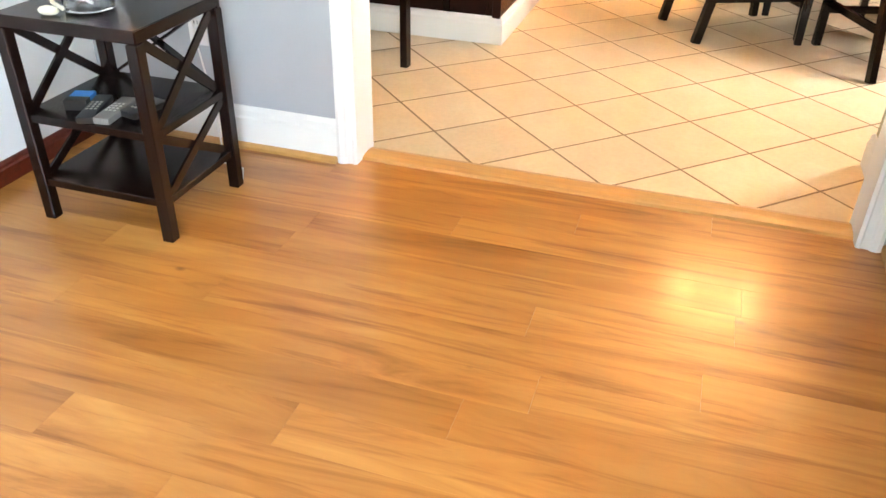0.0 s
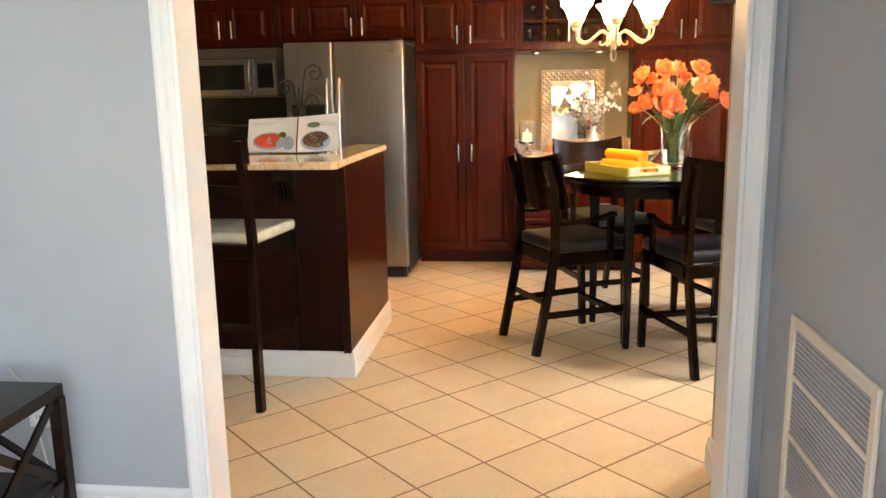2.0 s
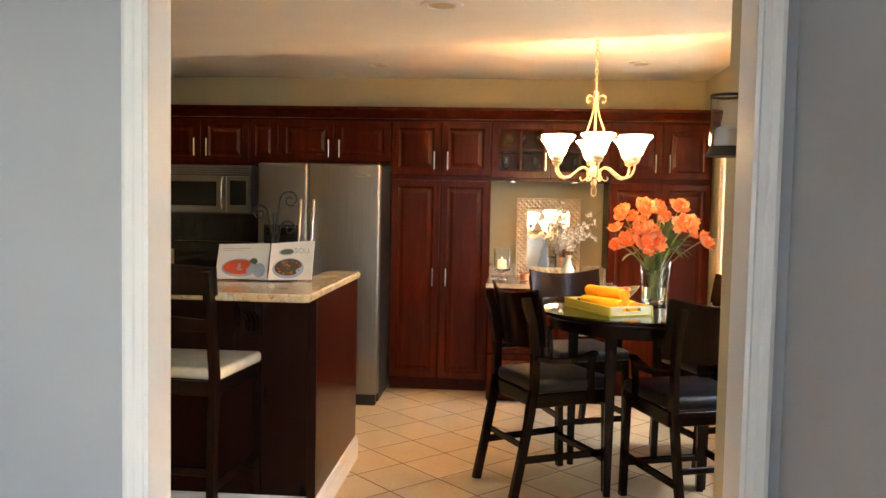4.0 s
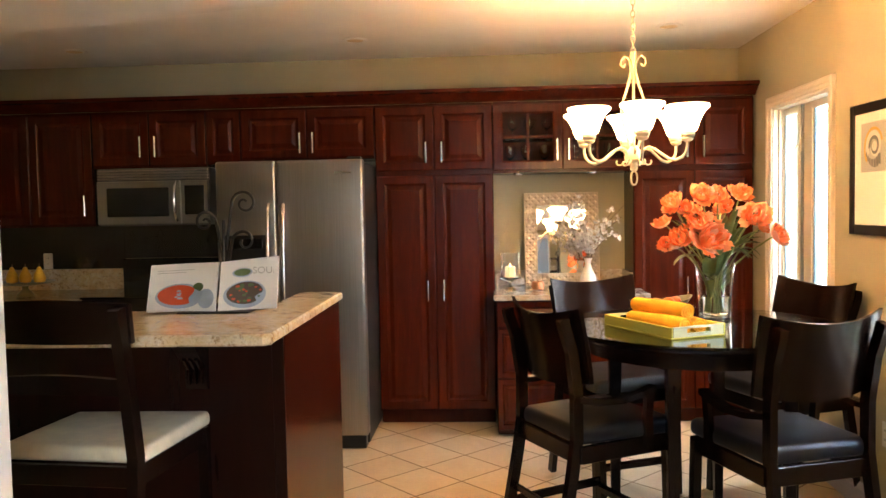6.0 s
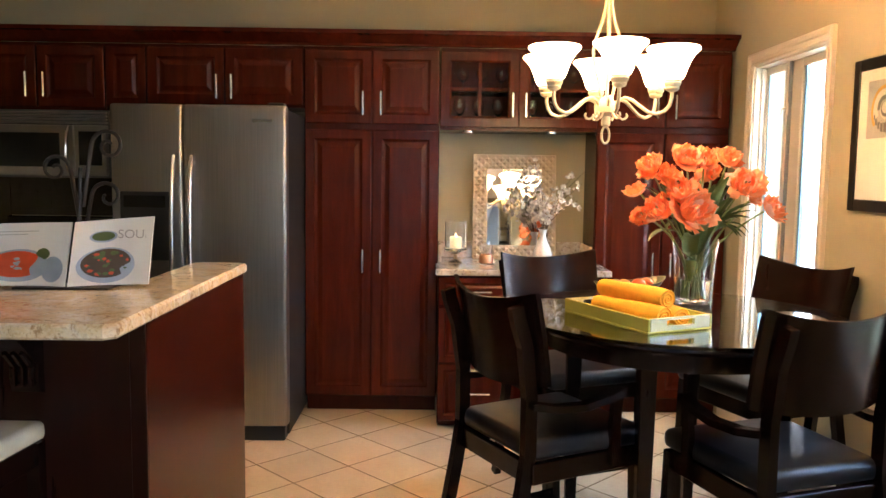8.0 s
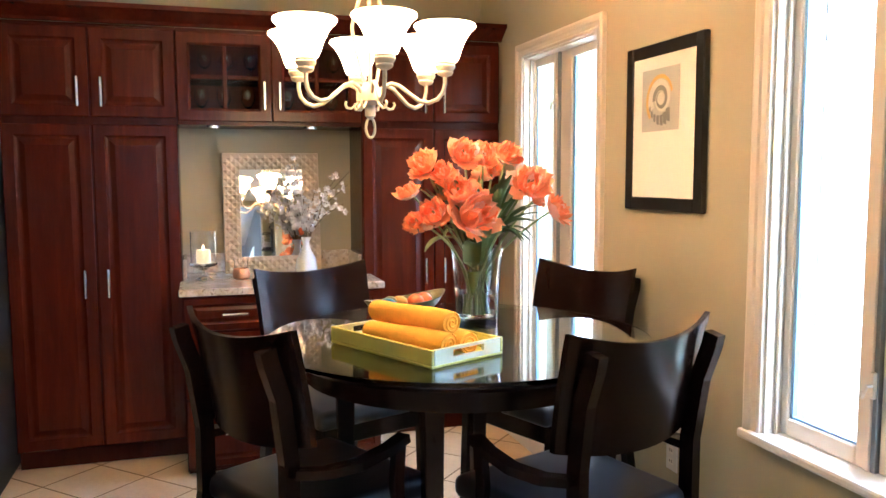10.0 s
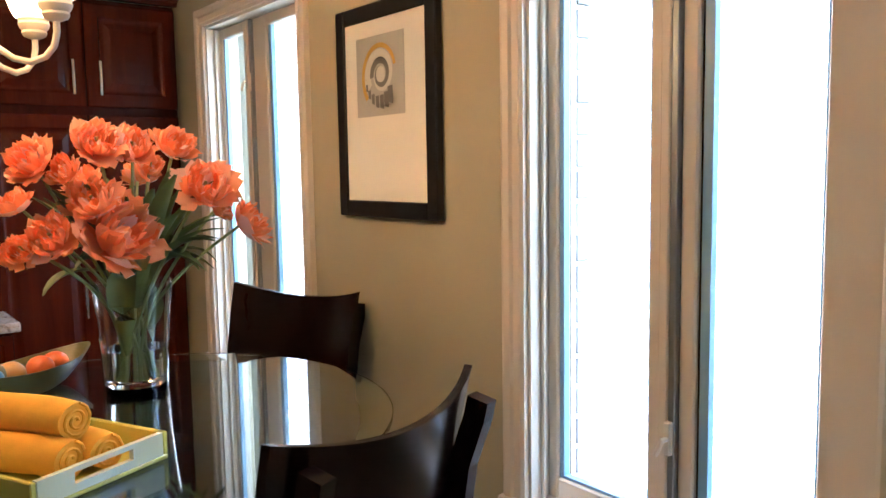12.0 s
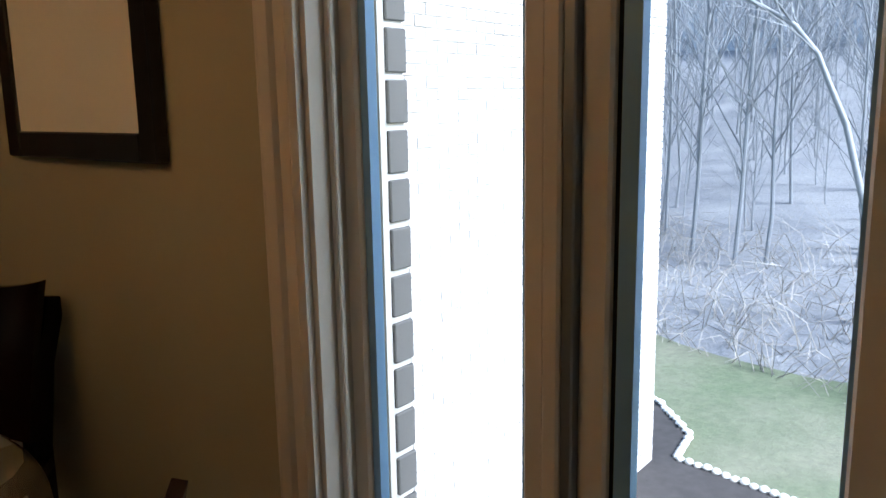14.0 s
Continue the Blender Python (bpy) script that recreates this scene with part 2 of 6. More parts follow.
M["blue_glaze"] = leather_mat("blue_glaze", (0.05, 0.22, 0.38), 0.3)
M["gold_glaze"] = leather_mat("ochre_glaze", (0.55, 0.28, 0.05), 0.35)
M["pear"] = leather_mat("yellow_pear_skin", (0.75, 0.46, 0.03), 0.4)
M["bowl"] = leather_mat("olive_glaze", (0.16, 0.15, 0.06), 0.3)
M["paper"] = plaster("white_paper", (0.80, 0.78, 0.74), 0.6)
M["mat_board"] = plaster("cream_mat_board", (0.78, 0.73, 0.64), 0.7)
M["ink_grey"] = mat("grey_ink", (0.16, 0.15, 0.14), 0.7)
M["ink_pale"] = mat("pale_grey_ink", (0.42, 0.40, 0.36), 0.7)
M["ink_gold"] = mat("ochre_ink", (0.55, 0.33, 0.06), 0.7)
M["soup_red"] = leather_mat("red_soup_print", (0.62, 0.08, 0.02), 0.4)
M["herb_green"] = leather_mat("green_herb_print", (0.09, 0.13, 0.04), 0.5)
M["dish_blue"] = leather_mat("grey_blue_dish_print", (0.36, 0.42, 0.52), 0.4)
M["bean_brown"] = leather_mat("brown_bean_print", (0.08, 0.05, 0.03), 0.5)
M["blue_card"] = mat("blue_card", (0.03, 0.25, 0.65), 0.4)
M["black_frame"] = wood("black_frame_wood", (0.006, 0.006, 0.006), (0.01, 0.0095, 0.009), (0.016, 0.015, 0.014), (6, 6, 1), 5.0, 0.35)


def petal_mat():
    m = mat("coral_petal", (0.85, 0.2, 0.07), 0.5, spec=0.25)
    geo = node(m, "ShaderNodeNewGeometry")
    v = coords(m)
    n = noise_tex(m, v, 45, 4)
    tone = ramp(m, geo.outputs["Random Per Island"], (0.0, (0.96, 0.27, 0.08)), (0.4, (0.98, 0.41, 0.17)), (0.72, (0.98, 0.54, 0.30)), (1.0, (0.98, 0.80, 0.66)))
    col = mix(m, tone, ramp(m, n, (0.3, (0.95, 0.86, 0.82)), (0.65, (1, 1, 1))), 0.6, "MULTIPLY")
    put(m, col, None, n, 0.25, 0.001)
    thin = node(m, "ShaderNodeBsdfTranslucent")
    link(m, col, thin.inputs["Color"])
    both = node(m, "ShaderNodeMixShader")
    both.inputs[0].default_value = 0.42
    link(m, m.node_tree.nodes["Principled BSDF"].outputs[0], both.inputs[1])
    link(m, thin.outputs[0], both.inputs[2])
    link(m, both.outputs[0], m.node_tree.nodes["Material Output"].inputs["Surface"])
    return m


def leaf_mat(name, a, b2):
    m = mat(name, a, 0.45)
    geo = node(m, "ShaderNodeNewGeometry")
    n = noise_tex(m, coords(m), 30, 4)
    put(m, mix(m, ramp(m, geo.outputs["Random Per Island"], (0.0, a), (1.0, b2)), ramp(m, n, (0.3, (0.75, 0.75, 0.7)), (0.7, (1, 1, 1))), 0.7, "MULTIPLY"), None, n, 0.3, 0.002)
    return m


M["petal"] = petal_mat()
M["leaf"] = leaf_mat("green_leaf", (0.05, 0.09, 0.018), (0.17, 0.20, 0.05))
M["stem"] = leaf_mat("pale_stem", (0.20, 0.25, 0.07), (0.32, 0.36, 0.13))
M["blossom"] = leaf_mat("white_blossom", (0.78, 0.76, 0.74), (0.82, 0.78, 0.76))
M["twig"] = leaf_mat("brown_twig", (0.14, 0.09, 0.06), (0.2, 0.14, 0.09))
# Grey bark with a blue cast that stands in for haze.
M["bark"] = leaf_mat("hazed_grey_bark", (0.19, 0.205, 0.235), (0.30, 0.32, 0.36))
M["brush"] = leaf_mat("dry_brush", (0.24, 0.22, 0.21), (0.42, 0.40, 0.38))
M["mulch"] = leather_mat("dark_mulch", (0.055, 0.05, 0.05), 0.9)
M["edging"] = plaster("white_edging_stone", (0.75, 0.75, 0.74), 0.8)


def grass_mat():
    m = mat("winter_lawn", (0.12, 0.17, 0.07), 0.9)
    v = coords(m)
    a, f = noise_tex(m, v, 0.35, 6, 0.65), noise_tex(m, v, 9, 6, 0.7)
    c = mix(m, ramp(m, a, (0.35, (0.12, 0.165, 0.095)), (0.65, (0.23, 0.235, 0.18))), ramp(m, f, (0.3, (0.7, 0.7, 0.65)), (0.7, (1.1, 1.1, 1.0))), 0.8, "MULTIPLY")
    return put(m, c, None, f, 0.8, 0.03)


# Litter colour is paled to blue-grey to imitate haze over the woods.
def woods_mat():
    m = mat("hazed_leaf_litter", (0.2, 0.16, 0.12), 0.95)
    v = coords(m)
    a, f = noise_tex(m, v, 0.6, 6, 0.65), noise_tex(m, v, 14, 5, 0.7)
    c = mix(m, ramp(m, a, (0.35, (0.25, 0.26, 0.285)), (0.65, (0.33, 0.335, 0.35))), ramp(m, f, (0.3, (0.7, 0.7, 0.7)), (0.7, (1.1, 1.1, 1.1))), 0.8, "MULTIPLY")
    return put(m, c, None, f, 0.8, 0.05)


# Distance haze is put into this pale blue-grey, with upright streaks for trunks.
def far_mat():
    m = mat("far_woods_painted_haze", (0.34, 0.38, 0.44), 1.0, spec=0.0)
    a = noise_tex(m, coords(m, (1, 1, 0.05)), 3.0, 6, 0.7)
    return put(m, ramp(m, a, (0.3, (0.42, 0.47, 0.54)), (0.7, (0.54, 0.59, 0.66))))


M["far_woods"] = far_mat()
M["grass"], M["litter"] = grass_mat(), woods_mat()


# ---- mesh helpers ----
def box(bm, x0, x1, y0, y1, z0, z1, bevel=0.0, seg=1):
    r = bmesh.ops.create_cube(bm, size=1.0, matrix=Matrix.Translation(((x0 + x1) / 2, (y0 + y1) / 2, (z0 + z1) / 2)) @ Matrix.Diagonal((abs(x1 - x0), abs(y1 - y0), abs(z1 - z0), 1)))
    if bevel:
        es = list({e for v in r["verts"] for e in v.link_edges})
        r = bmesh.ops.bevel(bm, geom=es, offset=bevel, segments=seg, affect="EDGES", profile=0.6)
    return r["verts"]


def turned(bm, verts, m):
    bmesh.ops.transform(bm, matrix=m, verts=verts)


def lathe(bm, profile, at=(0, 0, 0), seg=24, cap0=True, cap1=True, sx=1.0, sy=1.0):
    rings = []
    for r, z in profile:
        rings.append([bm.verts.new((at[0] + sx * r * math.cos(2 * math.pi * i / seg), at[1] + sy * r * math.sin(2 * math.pi * i / seg), at[2] + z)) for i in range(seg)])
    for a, b in zip(rings, rings[1:]):
        for i in range(seg):
            bm.faces.new((a[i], a[(i + 1) % seg], b[(i + 1) % seg], b[i]))
    if cap0:
        bm.faces.new(rings[0][::-1])
    if cap1:
        bm.faces.new(rings[-1])
    return [v for r in rings for v in r]


def sweep(bm, pts, r, seg=8, r1=None, flat=1.0):
    """A tube along points; r1 its end radius; flat squashes it sideways."""
    pts = [Vector(p) for p in pts]
    rings, n = [], len(pts)
    up = Vector((0, 0, 1))
    for i, p in enumerate(pts):
        t = (pts[min(i + 1, n - 1)] - pts[max(i - 1, 0)]).normalized()
        side = t.cross(up)
        if side.length < 1e-3:
            side = t.cross(Vector((0, 1, 0)))
        side.normalize()
        nor = side.cross(t).normalized()
        k = r + ((r1 if r1 is not None else r) - r) * i / max(1, n - 1)
        rings.append([bm.verts.new(p + side * (k * flat * math.cos(2 * math.pi * j / seg)) + nor * (k * math.sin(2 * math.pi * j / seg))) for j in range(seg)])
        up = nor
    for a, b in zip(rings, rings[1:]):
        for j in range(seg):
            bm.faces.new((a[j], a[(j + 1) % seg], b[(j + 1) % seg], b[j]))
    bm.faces.new(rings[0][::-1])
    bm.faces.new(rings[-1])
    return [v for q in rings for v in q]


def bar(bm, pts, w, d):
    """A rectangular bar along points (w across x-like side, d the other way)."""
    pts = [Vector(p) for p in pts]
    rings, n = [], len(pts)
    for i, p in enumerate(pts):
        t = (pts[min(i + 1, n - 1)] - pts[max(i - 1, 0)]).normalized()
        side = Vector((1, 0, 0)) if abs(t.x) < 0.8 else Vector((0, 1, 0))
        nor = side.cross(t).normalized()
        side = t.cross(nor).normalized()
        rings.append([bm.verts.new(p + side * a * w / 2 + nor * b * d / 2) for a, b in ((-1, -1), (1, -1), (1, 1), (-1, 1))])
    for a, b in zip(rings, rings[1:]):
        for j in range(4):
            bm.faces.new((a[j], a[(j + 1) % 4], b[(j + 1) % 4], b[j]))
    bm.faces.new(rings[0][::-1])
    bm.faces.new(rings[-1])


def curve_pts(f, n):
    return [f(i / (n - 1)) for i in range(n)]


def rings_panel(bm, x0, x1, z0, z1, y, profile):
    """A panel facing -y: rectangles inset step by step, each at its own depth in front of y."""
    rs = []
    for inset, out in profile:
        rs.append([bm.verts.new(c) for c in ((x0 + inset, y - out, z0 + inset), (x1 - inset, y - out, z0 + inset), (x1 - inset, y - out, z1 - inset), (x0 + inset, y - out, z1 - inset))])
    for a, b in zip(rs, rs[1:]):
        for j in range(4):
            bm.faces.new((a[j], a[(j + 1) % 4], b[(j + 1) % 4], b[j]))
    bm.faces.new(rs[-1])
    bm.faces.new(rs[0][::-1])


def finish(bm, name, material, smooth=False):
    bmesh.ops.recalc_face_normals(bm, faces=bm.faces)
    me = bpy.data.meshes.new(name)
    bm.to_mesh(me)
    bm.free()
    me.materials.append(material)
    if smooth:
        me.shade_smooth()
        me.set_sharp_from_angle(angle=radians(38))
    return me


def part(name, bm, material, parent=None, label="", smooth=False):
    ob = new(name, finish(bm, name, material, smooth))
    if parent is not None:
        ob.parent = parent
    if label:
        ob["label"] = label
    return ob


def thing(name, at=(0, 0, 0), turn=0.0, label="", category="", group="", kind=""):
    ob = new(name)
    ob.empty_display_size = 0.1
    ob.matrix_basis = pose(*at, 0, 0, turn)
    return tagged(ob, label, category, group, kind)


def structure(name, bm, material, label="", smooth=False):
    return tagged(part(name, bm, material, None, "", smooth), label, "", "", "structure")


def BM():
    return bmesh.new()


# ---- large structure ----
WX, BACK, CEIL, SOFFIT = 1.968, 6.85, 2.49, 2.20   # window wall, cabinet wall, ceilings
LW, FRONT = -3.3, -3.0                             # kitchen's far side wall, living room's rear wall
W1 = (5.40, 6.195, 0.66, 2.00)                      # window openings: y0, y1, z0, z1
W2 = (3.565, 4.341, 0.635, 2.00)

bm = BM()
box(bm, LW - 0.1, 2.0, 2.46, BACK + 0.1, -0.12, -0.0028)
floor_kitchen = structure("floor_kitchen", bm, M["grout"], "beige ceramic tile floor laid diagonally with grey-brown grout")
bm = BM()
box(bm, LW, 1.235, FRONT, 2.455, -0.12, -0.006)
floor_living = structure("floor_living", bm, M["subfloor"], "glossy golden oak laminate plank floor")

# window wall with two openings
bm = BM()
T = 0.14
for y0, y1, z0, z1 in ((2.521, W2[0], -0.1, 2.6), (W2[1], W1[0], -0.1, 2.6), (W1[1], BACK, -0.1, 2.6),
                       (W2[0], W2[1], -0.1, W2[2]), (W2[0], W2[1], W2[3], 2.6), (W1[0], W1[1], -0.1, W1[2]), (W1[0], W1[1], W1[3], 2.6)):
    box(bm, WX, WX + T, y0, y1, z0, z1)
structure("wall_window_side", bm, M["wall_sage"], "sage green painted kitchen wall with two tall windows")
bm = BM()
box(bm, LW, WX + T, BACK, BACK + 0.12, -0.1, 2.6)
structure("wall_cabinets", bm, M["wall_sage"], "sage green painted wall behind the cherry cabinets")
bm = BM()
box(bm, LW - 0.12, LW, FRONT, BACK + 0.12, -0.1, 2.6)
structure("wall_far_side", bm, M["wall_sage"], "sage green painted side wall")

# wall between the rooms with its wide cased opening
RX, RY, LX, LL = 1.095, 2.97, 1.10, -1.55          # return wall, living room side walls
OL, OR, OH, YF, YB = -0.553, 0.998, 2.13, 2.369, 2.50
bm = BM()
box(bm, LW, OL - 0.015, YF + 0.02, YB, -0.1, 2.6)
box(bm, OL - 0.015, OR + 0.015, YF + 0.02, YB, OH + 0.015, 2.6)
box(bm, OR + 0.015, 1.235, YF + 0.02, YB, -0.1, 2.6)
structure("wall_living", bm, M["wall_grey"], "blue-grey painted living room wall with a wide opening")
bm = BM()
box(bm, LW, OL - 0.015, YB + 0.001, YB + 0.02, -0.1, 2.6)
box(bm, OL - 0.015, OR + 0.015, YB + 0.001, YB + 0.02, OH + 0.015, 2.6)
box(bm, OR + 0.015, WX + 0.02, YB + 0.001, YB + 0.02, -0.1, 2.6)
structure("wall_kitchen_near", bm, M["wall_sage"], "sage green kitchen side of the dividing wall")
bm = BM()
box(bm, RX, WX + 0.02, YB + 0.021, RY, -0.1, 2.6)
structure("wall_return", bm, M["wall_sage"], "short sage green return wall beside the opening")
bm = BM()
box(bm, LX, LX + 0.12, -0.5, YF + 0.02, -0.1, 2.6)
box(bm, LX, LX + 0.12, FRONT, -2.1, -0.1, 2.6)
box(bm, LX, LX + 0.12, -2.1, -0.5, -0.1, 0.7)
box(bm, LX, LX + 0.12, -2.1, -0.5, 2.2, 2.6)
structure("wall_living_right", bm, M["wall_grey"], "grey painted living room wall with a return air grille")
bm = BM()
box(bm, LL - 0.12, LL, FRONT, YF + 0.02, -0.1, 2.6)
structure("wall_living_left", bm, M["white_wall"], "white painted living room wall")
bm = BM()
box(bm, LL - 0.12, LX + 0.12, FRONT - 0.12, FRONT, -0.1, 2.6)
structure("wall_living_rear", bm, M["wall_grey"], "plain grey painted rear wall of the living room")

bm = BM()
box(bm, LW, WX + T, YB, BACK, CEIL, CEIL + 0.1)
structure("ceiling", bm, M["ceiling"], "white painted kitchen ceiling")
bm = BM()
e0, e1 = (LW, 4.09 + -0.245 * LW), (WX, 4.09 + -0.245 * WX)
lo = [bm.verts.new((x, y, SOFFIT)) for x, y in ((LW, YB + 0.02), (WX, YB + 0.02), e1, e0)]
hi = [bm.verts.new((v.co.x, v.co.y, CEIL - 0.003)) for v in lo]
bm.faces.new(lo)
bm.faces.new(hi)
for i in range(4):
    bm.faces.new((lo[i], lo[(i + 1) % 4], hi[(i + 1) % 4], hi[i]))
structure("ceiling_soffit", bm, M["ceiling"], "white painted dropped ceiling near the opening")
bm = BM()
box(bm, LL - 0.12, LX + 0.12, FRONT - 0.12, YF + 0.02, 2.6, 2.7)
structure("ceiling_living", bm, M["ceiling"], "white painted living room ceiling")

# threshold strip
bm = BM()
pr = [(y - 0.2, z) for y, z in ((2.615, -0.004), (2.625, 0.008), (2.65, 0.013), (2.69, 0.013), (2.715, 0.006), (2.72, -0.008))]
for a, b in zip(pr, pr[1:]):
    bm.faces.new([bm.verts.new(c) for c in ((OL, a[0], a[1]), (OR, a[0], a[1]), (OR, b[0], b[1]), (OL, b[0], b[1]))])
bmesh.ops.remove_doubles(bm, verts=bm.verts, dist=1e-5)
structure("trim_threshold", bm, M["threshold"], "oak threshold strip between laminate and tile")


def casing(name, parent, inner0, inner1, zb, zt, face, axis="y", w=0.075, sign=-1, mat_key="trim", bottom=False):
    """Moulded casing round an opening. axis 'y': wall faces along y; 'x': along x. sign: which way it stands out."""
    prof = [(0.0, 0.0), (0.0, 0.012), (0.010, 0.017), (0.016, 0.013), (w * 0.5, 0.015), (w * 0.58, 0.022), (w - 0.012, 0.026), (w, 0.020), (w, 0.0)]
    bm = BM()
    rows = []
    for off, out in prof:
        pts = [(inner0 - off, zb), (inner0 - off, zt + off), (inner1 + off, zt + off), (inner1 + off, zb)]
        if bottom:
            pts[0], pts[3] = (inner0 - off, zb - off), (inner1 + off, zb - off)
        row = []
        for u, z in pts:
            row.append(bm.verts.new((u, face + sign * out, z) if axis == "y" else (face + sign * out, u, z)))
        rows.append(row)
    n = 4 if bottom else 3
    for a, b in zip(rows, rows[1:]):
        for i in range(n):
            bm.faces.new((a[i], a[(i + 1) % 4], b[(i + 1) % 4], b[i]))
    if not bottom:
        for k in (0, 3):
            bm.faces.new([r[k] for r in rows])
    return part(name, bm, M[mat_key], parent)


frame_o = thing("door_1", (0, 0, 0), 0, "white moulded casing round the wide cased opening", "", "", "structure")
casing("casing", frame_o, OL, OR, 0.0, OH, YF + 0.02, "y", 0.068, -1)
bm = BM()
box(bm, OL - 0.015, OL, YF + 0.012, YB + 0.022, 0, OH)
box(bm, OR, OR + 0.015, YF + 0.012, YB + 0.022, 0, OH)
box(bm, OL - 0.015, OR + 0.015, YF + 0.012, YB + 0.022, OH, OH + 0.015)
part("jamb", bm, M["trim"], frame_o)


def baseboard(name, pts, h=0.14, t=0.016, material="trim", shoe=None, label="white moulded baseboard"):
    """Baseboard along a line of floor points, standing to the left of the walking direction."""
    bm = BM()
    prof = [(0, 0), (t, 0), (t, h * 0.72), (t * 0.75, h * 0.78), (t * 0.75, h * 0.9), (t * 0.35, h), (0, h)]
    pts = [Vector((*p, 0)) for p in pts]
    offs = []
    for i, p in enumerate(pts):
        d0 = (pts[i] - pts[i - 1]).normalized() if i else (pts[1] - pts[0]).normalized()
        d1 = (pts[i + 1] - pts[i]).normalized() if i < len(pts) - 1 else d0
        n0, n1 = Vector((-d0.y, d0.x, 0)), Vector((-d1.y, d1.x, 0))
        offs.append((n0 + n1) / (1 + n0.dot(n1)))
    rows = [[bm.verts.new(p + o * a + Vector((0, 0, z))) for p, o in zip(pts, offs)] for a, z in prof]
    for a, b in zip(rows, rows[1:]):
        for i in range(len(pts) - 1):
            bm.faces.new((a[i], a[i + 1], b[i + 1], b[i]))
    for k in (0, -1):
        bm.faces.new([r[k] for r in rows])
    ob = structure(name, bm, M[material], label)
    if shoe:
        bm = BM()
        prof2 = [(t, 0), (t + 0.018, 0), (t + 0.016, 0.010), (t + 0.008, 0.018), (t, 0.02)]
        rows = [[bm.verts.new(p + o * a + Vector((0, 0, z))) for p, o in zip(pts, offs)] for a, z in prof2]
        for a, b in zip(rows, rows[1:]):
            for i in range(len(pts) - 1):
                bm.faces.new((a[i], a[i + 1], b[i + 1], b[i]))
        for k in (0, -1):
            bm.faces.new([r[k] for r in rows])
        part("shoe_moulding", bm, M[shoe], ob, "oak quarter-round shoe moulding")
    return ob


baseboard("baseboard_living", [(OL - 0.07, YF + 0.02), (LL, YF + 0.02)], 0.15, shoe="threshold")
baseboard("baseboard_living_right", [(LX, FRONT), (LX, YF + 0.018)], 0.15, shoe="threshold")
baseboard("baseboard_living_left", [(LL, YF), (LL, FRONT)], 0.07, 0.02, "dark_red", label="dark red wooden baseboard")
baseboard("baseboard_return", [(RX, YB + 0.022), (RX, RY), (WX, RY)], 0.12)
baseboard("baseboard_window_side", [(WX, RY + 0.02), (WX, 6.5)], 0.12)


# ---- windows ----
def window(name, opening, left_glass, right_glass, latch_z):
    """Two sashes: left_glass fixed, right_glass a casement set a little further out."""
    y0, y1, z0, z1 = opening
    w = thing(name, (0, 0, 0), 0, "tall two-sash casement window with cream frame and moulded casing", "", "", "structure")
    casing("casing", w, y0, y1, z0, z1, WX, "x", 0.066, -1, "frame_cream")
    bm = BM()
    box(bm, WX, WX + 0.12, y0 - 0.001, y0 + 0.010, z0, z1)
    box(bm, WX, WX + 0.12, y1 - 0.010, y1 + 0.001, z0, z1)
    box(bm, WX, WX + 0.12, y0, y1, z1 - 0.010, z1 + 0.001)
    box(bm, WX + 0.03, WX + 0.04, y1 - 0.022, y1 - 0.0105, z0, z1 - 0.0105, 0.002)
    part("window_frame", bm, M["frame_cream"], w)
    bm = BM()
    box(bm, WX - 0.035, WX + 0.12, y0 - 0.075, y1 + 0.075, z0 - 0.028, z0 + 0.002, 0.010, 2)
    part("window_sill", bm, M["trim"], w)
    (la, lb), (ra, rb) = left_glass, right_glass
    xa, xb = WX + 0.055, WX + 0.085
    g0, g1 = z0 + 0.055, z1 - 0.05
    bm = BM()
    box(bm, xa - 0.008, xb, la - 0.052, la - 0.030, z0 + 0.003, z1 - 0.011, 0.003)
    part("mullion", bm, M["frame_cream"], w)
    bm = BM()
    box(bm, xa - 0.004, xb, la - 0.068, la - 0.0525, z0 + 0.003, z1 - 0.011, 0.002)
    part("mullion_seal", bm, M["seal_grey"], w, "grey metal sash seal")
    for a, b, s0, s1, depth in ((la, lb, la - 0.0295, y1 - 0.0105, 0.0), (ra, rb, y0 + 0.0105, la - 0.0685, 0.008)):
        bm = BM()
        left_edge = b if depth == 0 else b + 0.028
        box(bm, xa + depth, xb + depth, s0, a, z0 + 0.003, z1 - 0.011, 0.004)
        box(bm, xa + depth, xb + depth, left_edge, s1, z0 + 0.003, z1 - 0.011, 0.004)
        box(bm, xa + depth, xb + depth, a, left_edge, z0 + 0.003, g0, 0.004)
        box(bm, xa + depth, xb + depth, a, left_edge, g1, z1 - 0.011, 0.004)
        s = part("sash", bm, M["frame_cream"], w)
        xg = xb + depth - 0.014
        if depth:
            bm = BM()
            box(bm, xg - 0.004, xg + 0.012, b + 0.021, b + 0.0278, g0, g1)
            part("gasket", bm, M["dark_gap"], s, "black rubber gasket")
        e = 0.013
        bm = BM()
        box(bm, xg - 0.008, xg + 0.010, b - (e if depth == 0 else 0), b + (0 if depth == 0 else 0.0208), g0, g1)
        box(bm, xg - 0.008, xg + 0.010, a, a + 0.005, g0, g1)
        box(bm, xg - 0.008, xg + 0.010, a + 0.0055, b - e, g0, g0 + 0.007)
        part("weatherstrip", bm, M["blue_steel"], s, "blue-grey weatherstrip")
        bm = BM()
        box(bm, xg, xg + 0.004, a, b + 0.01, g0 - 0.01, g1 + 0.01)
        p = part("pane", bm, M["pane"], s)
        p.visible_shadow = False
    ym = la - 0.060
    bm = BM()
